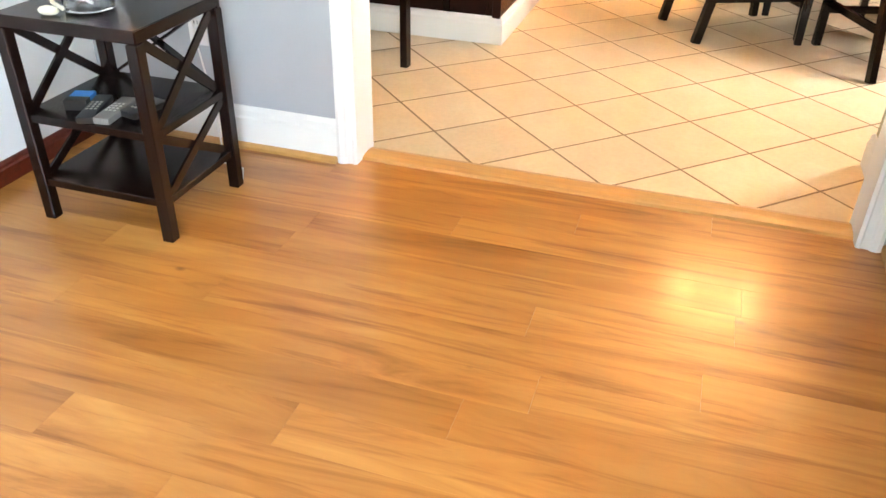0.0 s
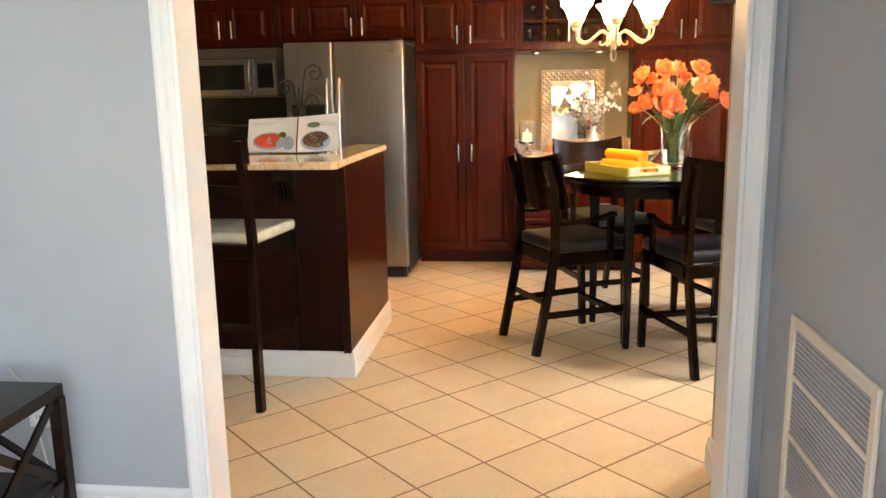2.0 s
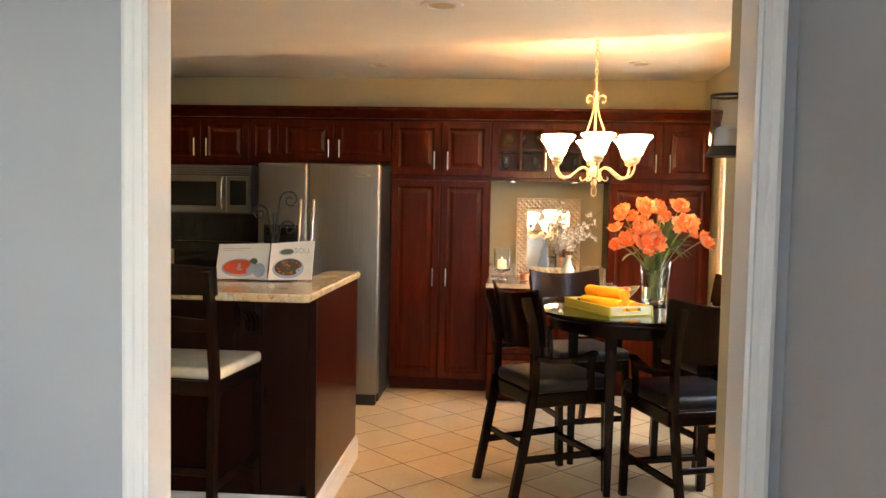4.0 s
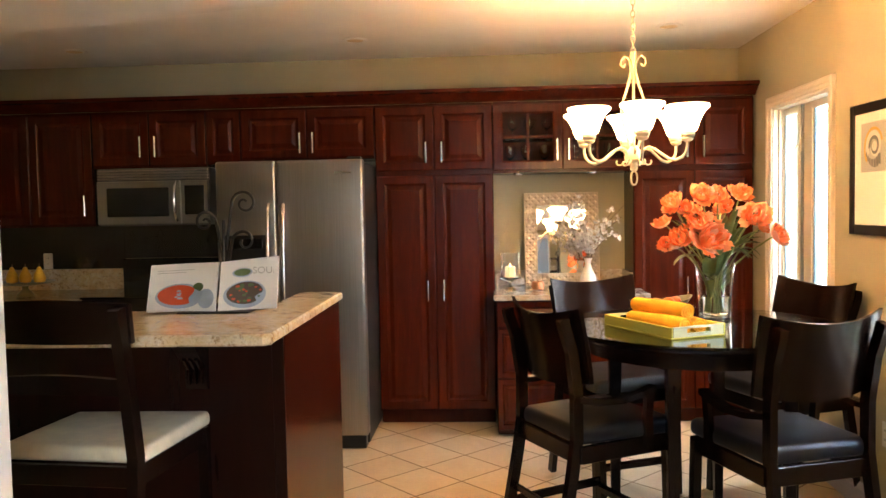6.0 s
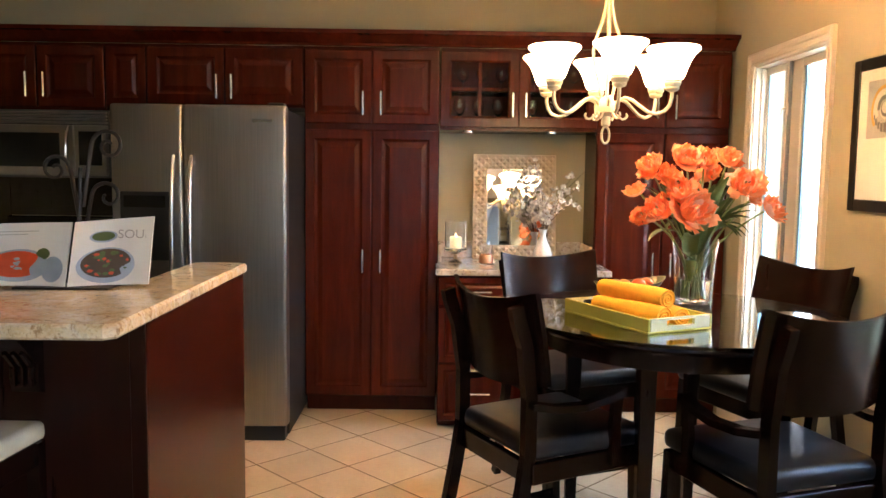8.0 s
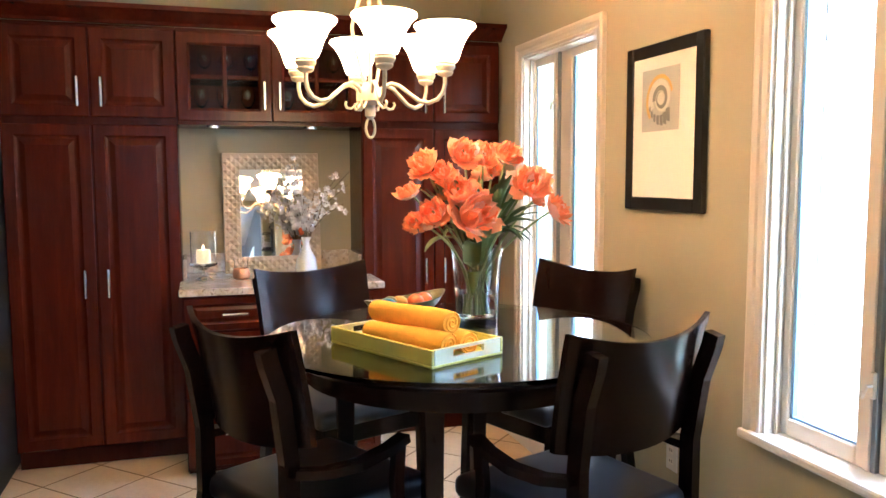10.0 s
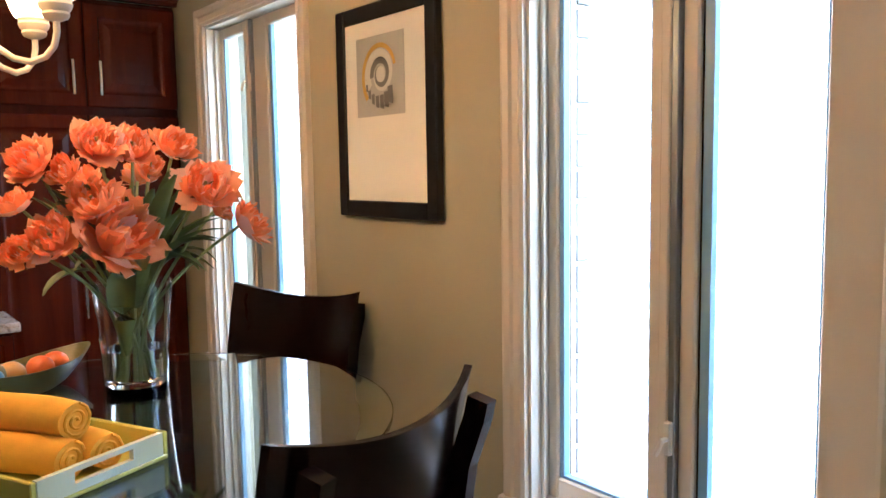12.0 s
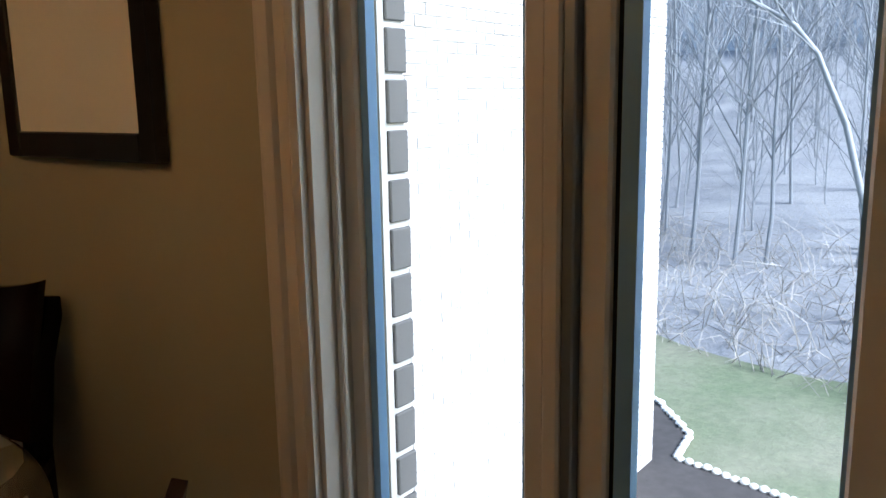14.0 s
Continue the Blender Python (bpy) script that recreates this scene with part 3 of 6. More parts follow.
    box(bm, xa - 0.018, xa - 0.0045, ym - 0.008, ym + 0.008, latch_z - 0.035, latch_z + 0.035, 0.003)
    sweep(bm, [(xa - 0.018, ym, latch_z), (xa - 0.032, ym, latch_z), (xa - 0.037, ym + 0.006, latch_z - 0.02), (xa - 0.036, ym + 0.012, latch_z - 0.032)], 0.0055, 7)
    part("latch", bm, M["frame_cream"], w, "cream lever window lock")
    return w


window("window_1", W1, (5.955, 6.165), (5.49, 5.75), 1.755)
window("window_2", W2, (4.045, 4.30), (3.695, 3.912), 0.87)


# ---- kitchen: cabinet wall ----
DOOR = [(0, 0), (0, 0.017), (0.004, 0.021), (0.052, 0.021), (0.058, 0.014), (0.066, 0.011), (0.074, 0.011), (0.098, 0.018), (0.104, 0.018)]
PY = 6.515


def pull(parent, x, y, z0, z1):
    bm = BM()
    box(bm, x - 0.006, x + 0.006, y - 0.036, y - 0.026, z0, z1, 0.003)
    for z in (z0 + 0.02, z1 - 0.02):
        sweep(bm, [(x, y + 0.001, z), (x, y - 0.03, z)], 0.004, 6)
    return part("handle", bm, M["chrome"], parent, "satin nickel bar handle")


def door(parent, x0, x1, z0, z1, y, handle=None, label=""):
    bm = BM()
    k = min(1.0, (x1 - x0) / 0.28, (z1 - z0) / 0.28)
    rings_panel(bm, x0 + 0.002, x1 - 0.002, z0, z1, y, [(i * k, o) for i, o in DOOR])
    d = part("door", bm, M["cherry"], parent, label)
    if handle:
        pull(d, handle[0], y - 0.02, handle[1], handle[2])
    return d


def cabinet(name, x0, x1, y0, y1, z0, z1, label, kick=0.0):
    c = thing(name, ((x0 + x1) / 2, (y0 + y1) / 2, z0), 0, label, "cabinet")
    c.matrix_basis = Matrix()
    bm = BM()
    box(bm, x0, x1, y0, y1, z0 + kick, z1, 0.002)
    if kick:
        box(bm, x0 + 0.005, x1 - 0.005, y0 + 0.03, y1, z0, z0 + kick)
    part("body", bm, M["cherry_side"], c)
    return c


c = cabinet("pantry_cabinet", -0.492, 0.283, PY, BACK, 0, 2.125, "tall cherry wood pantry cabinet with four raised-panel doors", 0.09)
for x0, x1, hx in ((-0.49, -0.105, -0.155), (-0.102, 0.281, -0.052)):
    door(c, x0, x1, 0.10, 1.655, PY, (hx, 0.83, 0.967))
    door(c, x0, x1, 1.69, 2.105, PY, (hx, 1.735, 1.875))
c = cabinet("pantry_cabinet", 1.19, 1.955, PY, BACK, 0, 2.125, "tall cherry wood cabinet with four raised-panel doors beside the window", 0.09)
for x0, x1, hx in ((1.192, 1.578, 1.528), (1.582, 1.953, 1.632)):
    door(c, x0, x1, 0.10, 1.655, PY, (hx, 0.83, 0.967))
    door(c, x0, x1, 1.69, 2.105, PY, (hx, 1.735, 1.875))

# glass-fronted upper cabinet over the niche
c = thing("glass_cabinet", (0, 0, 0), 0, "cherry wall cabinet with two glass doors and stemware inside", "cabinet")
GX0, GX1, GZ0, GZ1 = 0.285, 1.188, 1.66, 2.125
for nm, dims in (("bottom_panel", (GX0, GX1, PY, BACK, GZ0, GZ0 + 0.018)), ("top_panel", (GX0, GX1, PY, BACK, GZ1 - 0.02, GZ1)),
                 ("side_panel", (GX0, GX0 + 0.018, PY, BACK, GZ0 + 0.018, GZ1 - 0.02)), ("side_panel", (GX1 - 0.018, GX1, PY, BACK, GZ0 + 0.018, GZ1 - 0.02)),
                 ("back_panel", (GX0 + 0.018, GX1 - 0.018, BACK - 0.012, BACK - 0.002, GZ0 + 0.018, GZ1 - 0.02)), ("divider", (0.727, 0.745, PY, BACK - 0.012, GZ0 + 0.018, GZ1 - 0.02)),
                 ("shelf", (GX0 + 0.018, 0.727, PY + 0.03, BACK - 0.012, 1.885, 1.897)), ("shelf", (0.745, GX1 - 0.018, PY + 0.03, BACK - 0.012, 1.885, 1.897))):
    bm = BM()
    box(bm, *dims)
    part(nm, bm, M["cherry_side"], c)
for x0, x1, hx in ((0.287, 0.735, 0.70), (0.738, 1.186, 0.775)):
    f = 0.062
    z0, z1 = 1.678, 2.105
    xm, zm = (x0 + x1) / 2, (z0 + z1) / 2
    bm = BM()
    loops = []
    for inset, y in ((0.0, PY - 0.001), (0.0, PY - 0.018), (0.004, PY - 0.021), (f - 0.012, PY - 0.021), (f - 0.004, PY - 0.017), (f, PY - 0.014), (f, PY - 0.001)):
        loops.append([bm.verts.new(q) for q in ((x0 + inset, y, z0 + inset), (x1 - inset, y, z0 + inset), (x1 - inset, y, z1 - inset), (x0 + inset, y, z1 - inset))])
    for a, b2 in zip(loops, loops[1:] + loops[:1]):
        for i in range(4):
            bm.faces.new((a[i], a[(i + 1) % 4], b2[(i + 1) % 4], b2[i]))
    d = part("door", bm, M["cherry"], c)
    for dims in ((xm - 0.01, xm + 0.01, z0 + f, z1 - f), (x0 + f, xm - 0.0105, zm - 0.01, zm + 0.01), (xm + 0.0105, x1 - f, zm - 0.01, zm + 0.01)):
        bm = BM()
        box(bm, dims[0], dims[1], PY - 0.018, PY - 0.003, dims[2], dims[3], 0.003)
        part("muntin", bm, M["cherry"], d)
    for a, b2 in ((x0 + f, xm - 0.01), (xm + 0.01, x1 - f)):
        for p, q in ((z0 + f, zm - 0.01), (zm + 0.01, z1 - f)):
            bm = BM()
            box(bm, a, b2, PY - 0.012, PY - 0.009, p, q)
            pn = part("pane", bm, M["pane"], d)
            pn.visible_shadow = False
    pull(d, hx, PY - 0.02, 1.735, 1.875)


def goblet(x, y, z, h, r):
    g = thing("goblet", (x, y, z), 0, "clear stemmed wine glass on a cabinet shelf", "glass", "stemware in the glass cabinet")
    bm = BM()
    lathe(bm, [(0.03, 0), (0.03, 0.003), (0.005, 0.01), (0.004, h * 0.42), (r * 0.55, h * 0.5), (r, h * 0.7), (r * 0.85, h), (r * 0.8, h), (r * 0.93, h * 0.7), (r * 0.5, h * 0.52), (0.002, h * 0.47)], seg=14)
    part("bowl", bm, M["glass"], g, "", True)


for x in (0.40, 0.51, 0.63, 0.83, 0.94, 1.06):
    goblet(x, 6.66, 1.679, 0.17, 0.036)
    goblet(x + 0.02, 6.69, 1.898, 0.13, 0.034)

# crown moulding along all uppers
bm = BM()
prof = [(PY, 2.126), (PY - 0.024, 2.126), (PY - 0.03, 2.14), (PY - 0.045, 2.15), (PY - 0.08, 2.178), (PY - 0.098, 2.184), (PY - 0.098, 2.206), (PY, 2.206)]
rows = [[bm.verts.new((x, y, z)) for y, z in prof] for x in (LW + 0.002, 1.965)]
for i in range(len(prof)):
    j = (i + 1) % len(prof)
    bm.faces.new((rows[0][i], rows[1][i], rows[1][j], rows[0][j]))
bm.faces.new(rows[0])
bm.faces.new(rows[1])
structure("trim_crown", bm, M["cherry"], "cherry crown moulding along the top of the wall cabinets")

# under-cabinet puck lights
for x in (0.45, 0.93):
    p = thing("puck_light", (x, 6.56, 1.66), 0, "small nickel puck light under the glass cabinet", "light", "puck lights under the glass cabinet")
    bm = BM()
    lathe(bm, [(0.034, 0), (0.034, -0.012), (0.026, -0.016)], seg=16)
    part("housing", bm, M["chrome"], p, "", True)

# niche base cabinet and its worktop
c = cabinet("base_cabinet", 0.285, 1.215, 6.225, BACK, 0, 0.855, "cherry base cabinet with raised-panel drawers under the niche worktop", 0.02)
for x0, x1 in ((0.29, 0.748), (0.752, 1.21)):
    for z0, z1 in ((0.69, 0.845), (0.37, 0.68), (0.04, 0.36)):
        bm = BM()
        rings_panel(bm, x0, x1, z0, z1, 6.225, [(i * 0.6, o) for i, o in DOOR])
        d = part("drawer", bm, M["cherry"], c)
        bm = BM()
        xm, zm = (x0 + x1) / 2, (z0 + z1) / 2
        box(bm, xm - 0.06, xm + 0.06, 6.170, 6.180, zm - 0.005, zm + 0.005, 0.003)
        for x in (xm - 0.045, xm + 0.045):
            sweep(bm, [(x, 6.206, zm), (x, 6.176, zm)], 0.004, 6)
        part("handle", bm, M["chrome"], d, "satin nickel bar handle")
bm = BM()
box(bm, 0.27, 1.235, 6.185, 6.512, 0.857, 0.892, 0.008, 2)
box(bm, 0.286, 1.187, 6.512, BACK - 0.002, 0.857, 0.892)
w = tagged(part("worktop", bm, M["granite_pale"]), "pale speckled granite worktop in the cabinet niche", "worktop")
bm = BM()
box(bm, 0.286, 1.187, BACK - 0.022, BACK - 0.002, 0.893, 0.995, 0.003)
box(bm, 0.286, 0.304, 6.53, BACK - 0.023, 0.893, 0.995, 0.003)
box(bm, 1.169, 1.187, 6.53, BACK - 0.023, 0.893, 0.995, 0.003)
structure("trim_backsplash", bm, M["granite_pale"], "low granite backsplash in the niche")

# cabinets over the refrigerator and the microwave, and the far uppers
c = cabinet("wall_cabinet", -1.385, -0.496, PY, BACK, 1.775, 2.125, "cherry wall cabinet with two doors above the refrigerator")
door(c, -1.383, -0.945, 1.79, 2.105, PY, (-0.985, 1.815, 1.955))
door(c, -0.941, -0.498, 1.79, 2.105, PY, (-0.90, 1.815, 1.955))
c = cabinet("filler_panel", -1.62, -1.388, PY, BACK, 1.76, 2.125, "narrow cherry filler cabinet beside the refrigerator")
door(c, -1.618, -1.39, 1.775, 2.105, PY)
c = cabinet("wall_cabinet", -2.40, -1.623, PY, BACK, 1.745, 2.125, "cherry wall cabinet with two doors above the microwave")
door(c, -2.398, -2.012, 1.76, 2.105, PY, (-2.06, 1.815, 1.955))
door(c, -2.008, -1.625, 1.76, 2.105, PY, (-1.96, 1.815, 1.955))
c = cabinet("wall_cabinet", -3.29, -2.403, PY, BACK, 1.36, 2.125, "tall cherry wall cabinet with two doors in the dim corner")
door(c, -2.84, -2.405, 1.375, 2.105, PY, (-2.455, 1.43, 1.57))
door(c, -3.288, -2.844, 1.375, 2.105, PY, (-3.23, 1.43, 1.57))

# refrigerator
r = thing("refrigerator", (0, 0, 0), 0, "stainless steel side-by-side refrigerator with curved bar handles", "refrigerator")
FX0, FX1, FY, FT = -1.374, -0.49, 5.935, 1.74
bm = BM()
box(bm, FX0 + 0.006, FX1 - 0.006, FY + 0.085, 6.80, 0.02, FT - 0.015, 0.004)
part("body", bm, M["fridge_body"], r, "dark grey painted steel body")
for x0, x1 in ((FX0, -1.013), (-1.007, FX1)):
    bm = BM()
    box(bm, x0, x1, FY, FY + 0.078, 0.085, FT, 0.018, 4)
    part("door", bm, M["steel"], r, "brushed stainless steel door", True)
bm = BM()
box(bm, FX0 + 0.02, FX1 - 0.02, FY + 0.03, FY + 0.12, 0.0, 0.08, 0.005)
part("kick_grille", bm, M["black_plastic"], r, "black plastic kick grille")
for x, s in ((-1.055, -1), (-0.965, 1)):
    bm = BM()
    sweep(bm, curve_pts(lambda u: (x, FY - 0.062 * math.sin(math.pi * u) ** 0.6 - 0.002, 0.62 + 0.86 * u), 22), 0.014, 10, None, 0.9)
    part("handle", bm, M["chrome"], r, "polished curved bar handle", True)
bm = BM()
box(bm, -1.33, -1.08, FY - 0.006, FY + 0.004, 0.95, 1.30, 0.004)
d = part("dispenser", bm, M["black_plastic"], r, "black water and ice dispenser")
bm = BM()
box(bm, -1.31, -1.10, FY - 0.009, FY - 0.0065, 1.22, 1.28)
part("display", bm, M["black_glass"], d)
bm = BM()
box(bm, -0.66, -0.56, FY - 0.003, FY + 0.002, 1.655, 1.668)
part("badge", bm, M["chrome"], r, "small chrome name badge")
bm = BM()
box(bm, -0.585, -0.505, FY + 0.02, FY + 0.10, FT, FT + 0.014, 0.004)
part("hinge_cover", bm, M["black_plastic"], r)

# microwave above the range
r = thing("microwave", (0, 0, 0), 0, "stainless over-the-range microwave with vent grille", "microwave")
X0, X1, Y0, Z0, Z1 = -2.36, -1.60, 6.45, 1.36, 1.742
bm = BM()
box(bm, X0, X1, Y0 + 0.03, BACK - 0.003, Z0, Z1, 0.003)
part("body", bm, M["ink_grey"], r)
bm = BM()
for k in range(4):
    box(bm, X0 + 0.005, X1 - 0.005, Y0 + 0.004, Y0 + 0.03, Z1 - 0.022 - k * 0.018, Z1 - 0.010 - k * 0.018, 0.003)
part("vent_grille", bm, M["steel"], r)
bm = BM()
box(bm, X0 + 0.002, X1 - 0.19, Y0, Y0 + 0.03, Z0 + 0.01, Z1 - 0.085, 0.005)
d = part("door", bm, M["steel"], r)
bm = BM()
box(bm, X0 + 0.07, X1 - 0.27, Y0 - 0.003, Y0 + 0.002, Z0 + 0.06, Z1 - 0.13, 0.002)
part("window", bm, M["black_glass"], d)
bm = BM()
sweep(bm, curve_pts(lambda u: (X1 - 0.215, Y0 - 0.045 * math.sin(math.pi * u) ** 0.6, Z0 + 0.03 + 0.26 * u), 14), 0.010, 8)
part("handle", bm, M["chrome"], d, "", True)
bm = BM()
box(bm, X1 - 0.186, X1 - 0.002, Y0, Y0 + 0.03, Z0 + 0.01, Z1 - 0.085, 0.005)
d = part("control_panel", bm, M["steel"], r)
bm = BM()
box(bm, X1 - 0.16, X1 - 0.03, Y0 - 0.003, Y0 + 0.002, Z0 + 0.07, Z1 - 0.12)
part("keypad", bm, M["black_glass"], d)

# range and the worktops beside it
r = thing("range", (0, 0, 0), 0, "black electric range below the microwave", "range")
bm = BM()
box(bm, -2.36, -1.60, 6.20, BACK - 0.003, 0.0, 0.90, 0.004)
part("body", bm, M["black_plastic"], r)
bm = BM()
box(bm, -2.36, -1.60, 6.17, BACK - 0.06, 0.901, 0.915, 0.004)
part("cooktop", bm, M["black_glass"], r)
bm = BM()
box(bm, -2.36, -1.60, BACK - 0.06, BACK - 0.003, 0.901, 1.12, 0.006)
part("backguard", bm, M["black_glass"], r)
bm = BM()
box(bm, -2.32, -1.64, 6.165, 6.198, 0.2, 0.78, 0.008)
d = part("oven_door", bm, M["black_glass"], r)
bm = BM()
sweep(bm, [(-2.28, 6.15, 0.74), (-1.68, 6.15, 0.74)], 0.012, 8)
sweep(bm, [(-2.26, 6.15, 0.74), (-2.26, 6.17, 0.74)], 0.01, 6)
sweep(bm, [(-1.70, 6.15, 0.74), (-1.70, 6.17, 0.74)], 0.01, 6)
part("handle", bm, M["chrome"], d)
for x0, x1 in ((-1.597, -1.38), (-3.29, -2.363)):
    c = cabinet("base_cabinet", x0, x1, 6.24, BACK, 0, 0.862, "cherry base cabinet beside the range", 0.09)
    door(c, x0 + 0.003, x1 - 0.003, 0.10, 0.85, 6.24)
    bm = BM()
    box(bm, x0, x1, 6.2, BACK - 0.003, 0.863, 0.9, 0.006)
    box(bm, x0, x1, BACK - 0.025, BACK - 0.003, 0.901, 1.05, 0.003)
    tagged(part("worktop", bm, M["granite"]), "gold granite worktop with upstand beside the range", "worktop")
bm = BM()
box(bm, -3.295, -2.9, 4.8, 6.19, 0.0, 0.86)
c = thing("base_cabinet", (0, 0, 0), 0, "cherry base cabinet along the side wall", "cabinet")
part("body", bm, M["cherry_side"], c)
bm = BM()
box(bm, -3.297, -2.78, 4.78, 6.19, 0.863, 0.9, 0.006)
tagged(part("worktop", bm, M["granite"]), "gold granite worktop along the side wall", "worktop")

bm = BM()
box(bm, -3.29, -2.364, BACK - 0.012, BACK - 0.0015, 1.052, 1.358)
box(bm, -2.362, -1.60, BACK - 0.012, BACK - 0.0015, 1.122, 1.356)
box(bm, -1.598, -1.385, BACK - 0.012, BACK - 0.0015, 1.052, 1.75)
structure("trim_backsplash_range", bm, M["granite_dark"], "dark brown stone backsplash behind the range")

# fruit plate on the far worktop
p = thing("plate", (-2.86, 6.42, 0.901), 0, "dark footed serving plate with three pears on the worktop", "plate")
bm = BM()
lathe(bm, [(0.05, 0), (0.06, 0.01), (0.02, 0.05), (0.02, 0.07), (0.15, 0.085), (0.19, 0.10), (0.18, 0.10), (0.02, 0.08)], seg=24)
part("dish", bm, M["bowl"], p, "", True)
for k, x in enumerate((-2.945, -2.86, -2.768)):
    p = thing("pear", (x, 6.415 + 0.01 * k, 0.99), 50 * k, "yellow pear on the serving plate", "fruit", "pears on the plate")
    bm = BM()
    lathe(bm, [(0.01, 0), (0.034, 0.008), (0.040, 0.03), (0.033, 0.06), (0.018, 0.09), (0.012, 0.105), (0.003, 0.11)], seg=14)
    part("flesh", bm, M["pear"], p, "", True)
    bm = BM()
    sweep(bm, [(0, 0, 0.108), (0.004, 0, 0.13)], 0.0025, 5)
    part("stalk", bm, M["twig"], p)


def outlet(name, at, facing, label):
    o = thing(name, at, facing, label, "outlet")
    bm = BM()
    box(bm, -0.035, 0.035, -0.006, 0.0, -0.057, 0.057, 0.003)
    part("plate", bm, M["ceramic"], o)
    for z in (-0.02, 0.02):
        bm = BM()
        box(bm, -0.015, 0.015, -0.0085, -0.0062, z - 0.013, z + 0.013, 0.001)
        s = part("socket", bm, M["paper"], o)
        for x in (-0.006, 0.006):
            bm = BM()
            box(bm, x - 0.0012, x + 0.0012, -0.0095, -0.0086, z - 0.005, z + 0.006)
            part("slot", bm, M["dark_gap"], s)
    return o


outlet("outlet", (-2.93, BACK - 0.0125, 1.11), 0, "white wall outlet above the far worktop")
outlet("outlet", (WX - 0.001, 4.80, 0.41), 90 + 180, "white wall outlet beneath the framed print")
outlet("outlet", (-1.11, YF + 0.019, 0.40), 0, "white wall outlet behind the side table")


# ---- kitchen: peninsula bar ----
BX, BY, BZ = -0.444, 3.818, 1.045
c = thing("bar_counter", (0, 0, 0), 0, "dark cherry peninsula with panelled sides and white baseboard", "counter")
# The front is darker than the end: its shade is in the colour.
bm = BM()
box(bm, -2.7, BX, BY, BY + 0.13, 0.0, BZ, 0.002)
part("front_panel", bm, M["cherry_shaded"], c)
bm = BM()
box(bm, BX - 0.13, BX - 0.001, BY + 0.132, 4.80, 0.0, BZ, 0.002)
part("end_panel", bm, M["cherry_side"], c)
bm = BM()
box(bm, BX + 0.001, BX + 0.008, BY + 0.004, 4.80, 0.11, BZ - 0.004, 0.001)
part("end_veneer", bm, M["cherry_side"], c)
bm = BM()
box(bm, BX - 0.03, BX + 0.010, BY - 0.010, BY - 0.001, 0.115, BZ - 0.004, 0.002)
part("corner_trim", bm, M["cherry_shaded"], c)
bm = BM()
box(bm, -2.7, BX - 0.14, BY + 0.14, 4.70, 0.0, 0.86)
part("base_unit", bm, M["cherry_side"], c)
# carved corbel under the overhang
bm = BM()
cx = -0.72
prof = [(0.7 * a, 0.7 * b) for a, b in ((0, 0), (0, -0.26), (-0.03, -0.25), (-0.045, -0.20), (-0.04, -0.15), (-0.09, -0.11), (-0.15, -0.06), (-0.18, -0.03), (-0.18, 0))]
ra = [bm.verts.new((cx - 0.035, BY - 0.001 + a, BZ - 0.003 + b)) for a, b in prof]
rb = [bm.verts.new((cx + 0.035, BY - 0.001 + a, BZ - 0.003 + b)) for a, b in prof]
bm.faces.new(ra)
bm.faces.new(rb[::-1])
for i in range(len(prof)):
    j = (i + 1) % len(prof)
    bm.faces.new((ra[i], rb[i], rb[j], ra[j]))
for k in range(3):
    sweep(bm, [(cx - 0.02 + 0.02 * k, BY - 0.034, BZ - 0.16), (cx - 0.02 + 0.02 * k, BY - 0.037, BZ - 0.11), (cx - 0.02 + 0.02 * k, BY - 0.075, BZ - 0.07)], 0.007, 6)
part("corbel", bm, M["espresso"], c, "carved dark wood corbel")
baseboard("baseboard_bar", [(BX + 0.009, 4.80), (BX + 0.009, BY - 0.001), (-2.7, BY - 0.001)], 0.13, label="white baseboard round the bar")

# L-shaped raised top with an eased edge
bm = BM()
outline = [(-2.7, 3.555), (-0.43, 3.555), (-0.405, 3.58), (-0.405, 4.725), (-0.425, 4.745), (-0.60, 4.745), (-0.60, 4.14), (-2.7, 4.14)]
rows = []
for inset, z in ((0.006, BZ + 0.001), (0.0, BZ + 0.007), (0.0, BZ + 0.029), (0.007, BZ + 0.036)):
    cxm, row = None, []
    n = len(outline)
    for i, (x, y) in enumerate(outline):
        a, b = Vector(outline[i - 1]), Vector(outline[(i + 1) % n])
        p = Vector((x, y))
        d0, d1 = (p - a).normalized(), (b - p).normalized()
        n0, n1 = Vector((-d0.y, d0.x)), Vector((-d1.y, d1.x))
        o = (n0 + n1) / (1 + n0.dot(n1))
        q = p + o * inset
        row.append(bm.verts.new((q.x, q.y, z)))
    rows.append(row)
for a, b in zip(rows, rows[1:]):
    for i in range(len(outline)):
        bm.faces.new((a[i], a[(i + 1) % len(outline)], b[(i + 1) % len(outline)], b[i]))
bm.faces.new(rows[0][::-1])
bm.faces.new(rows[-1])
part("top", bm, M["granite"], c, "polished gold granite raised top with eased edge")
BT = BZ + 0.036
bm = BM()
box(bm, -2.7, BX - 0.14, BY + 0.15, 4.70, 0.862, 0.90)
tagged(part("worktop", bm, M["granite"]), "gold granite lower worktop behind the raised bar", "countertop")


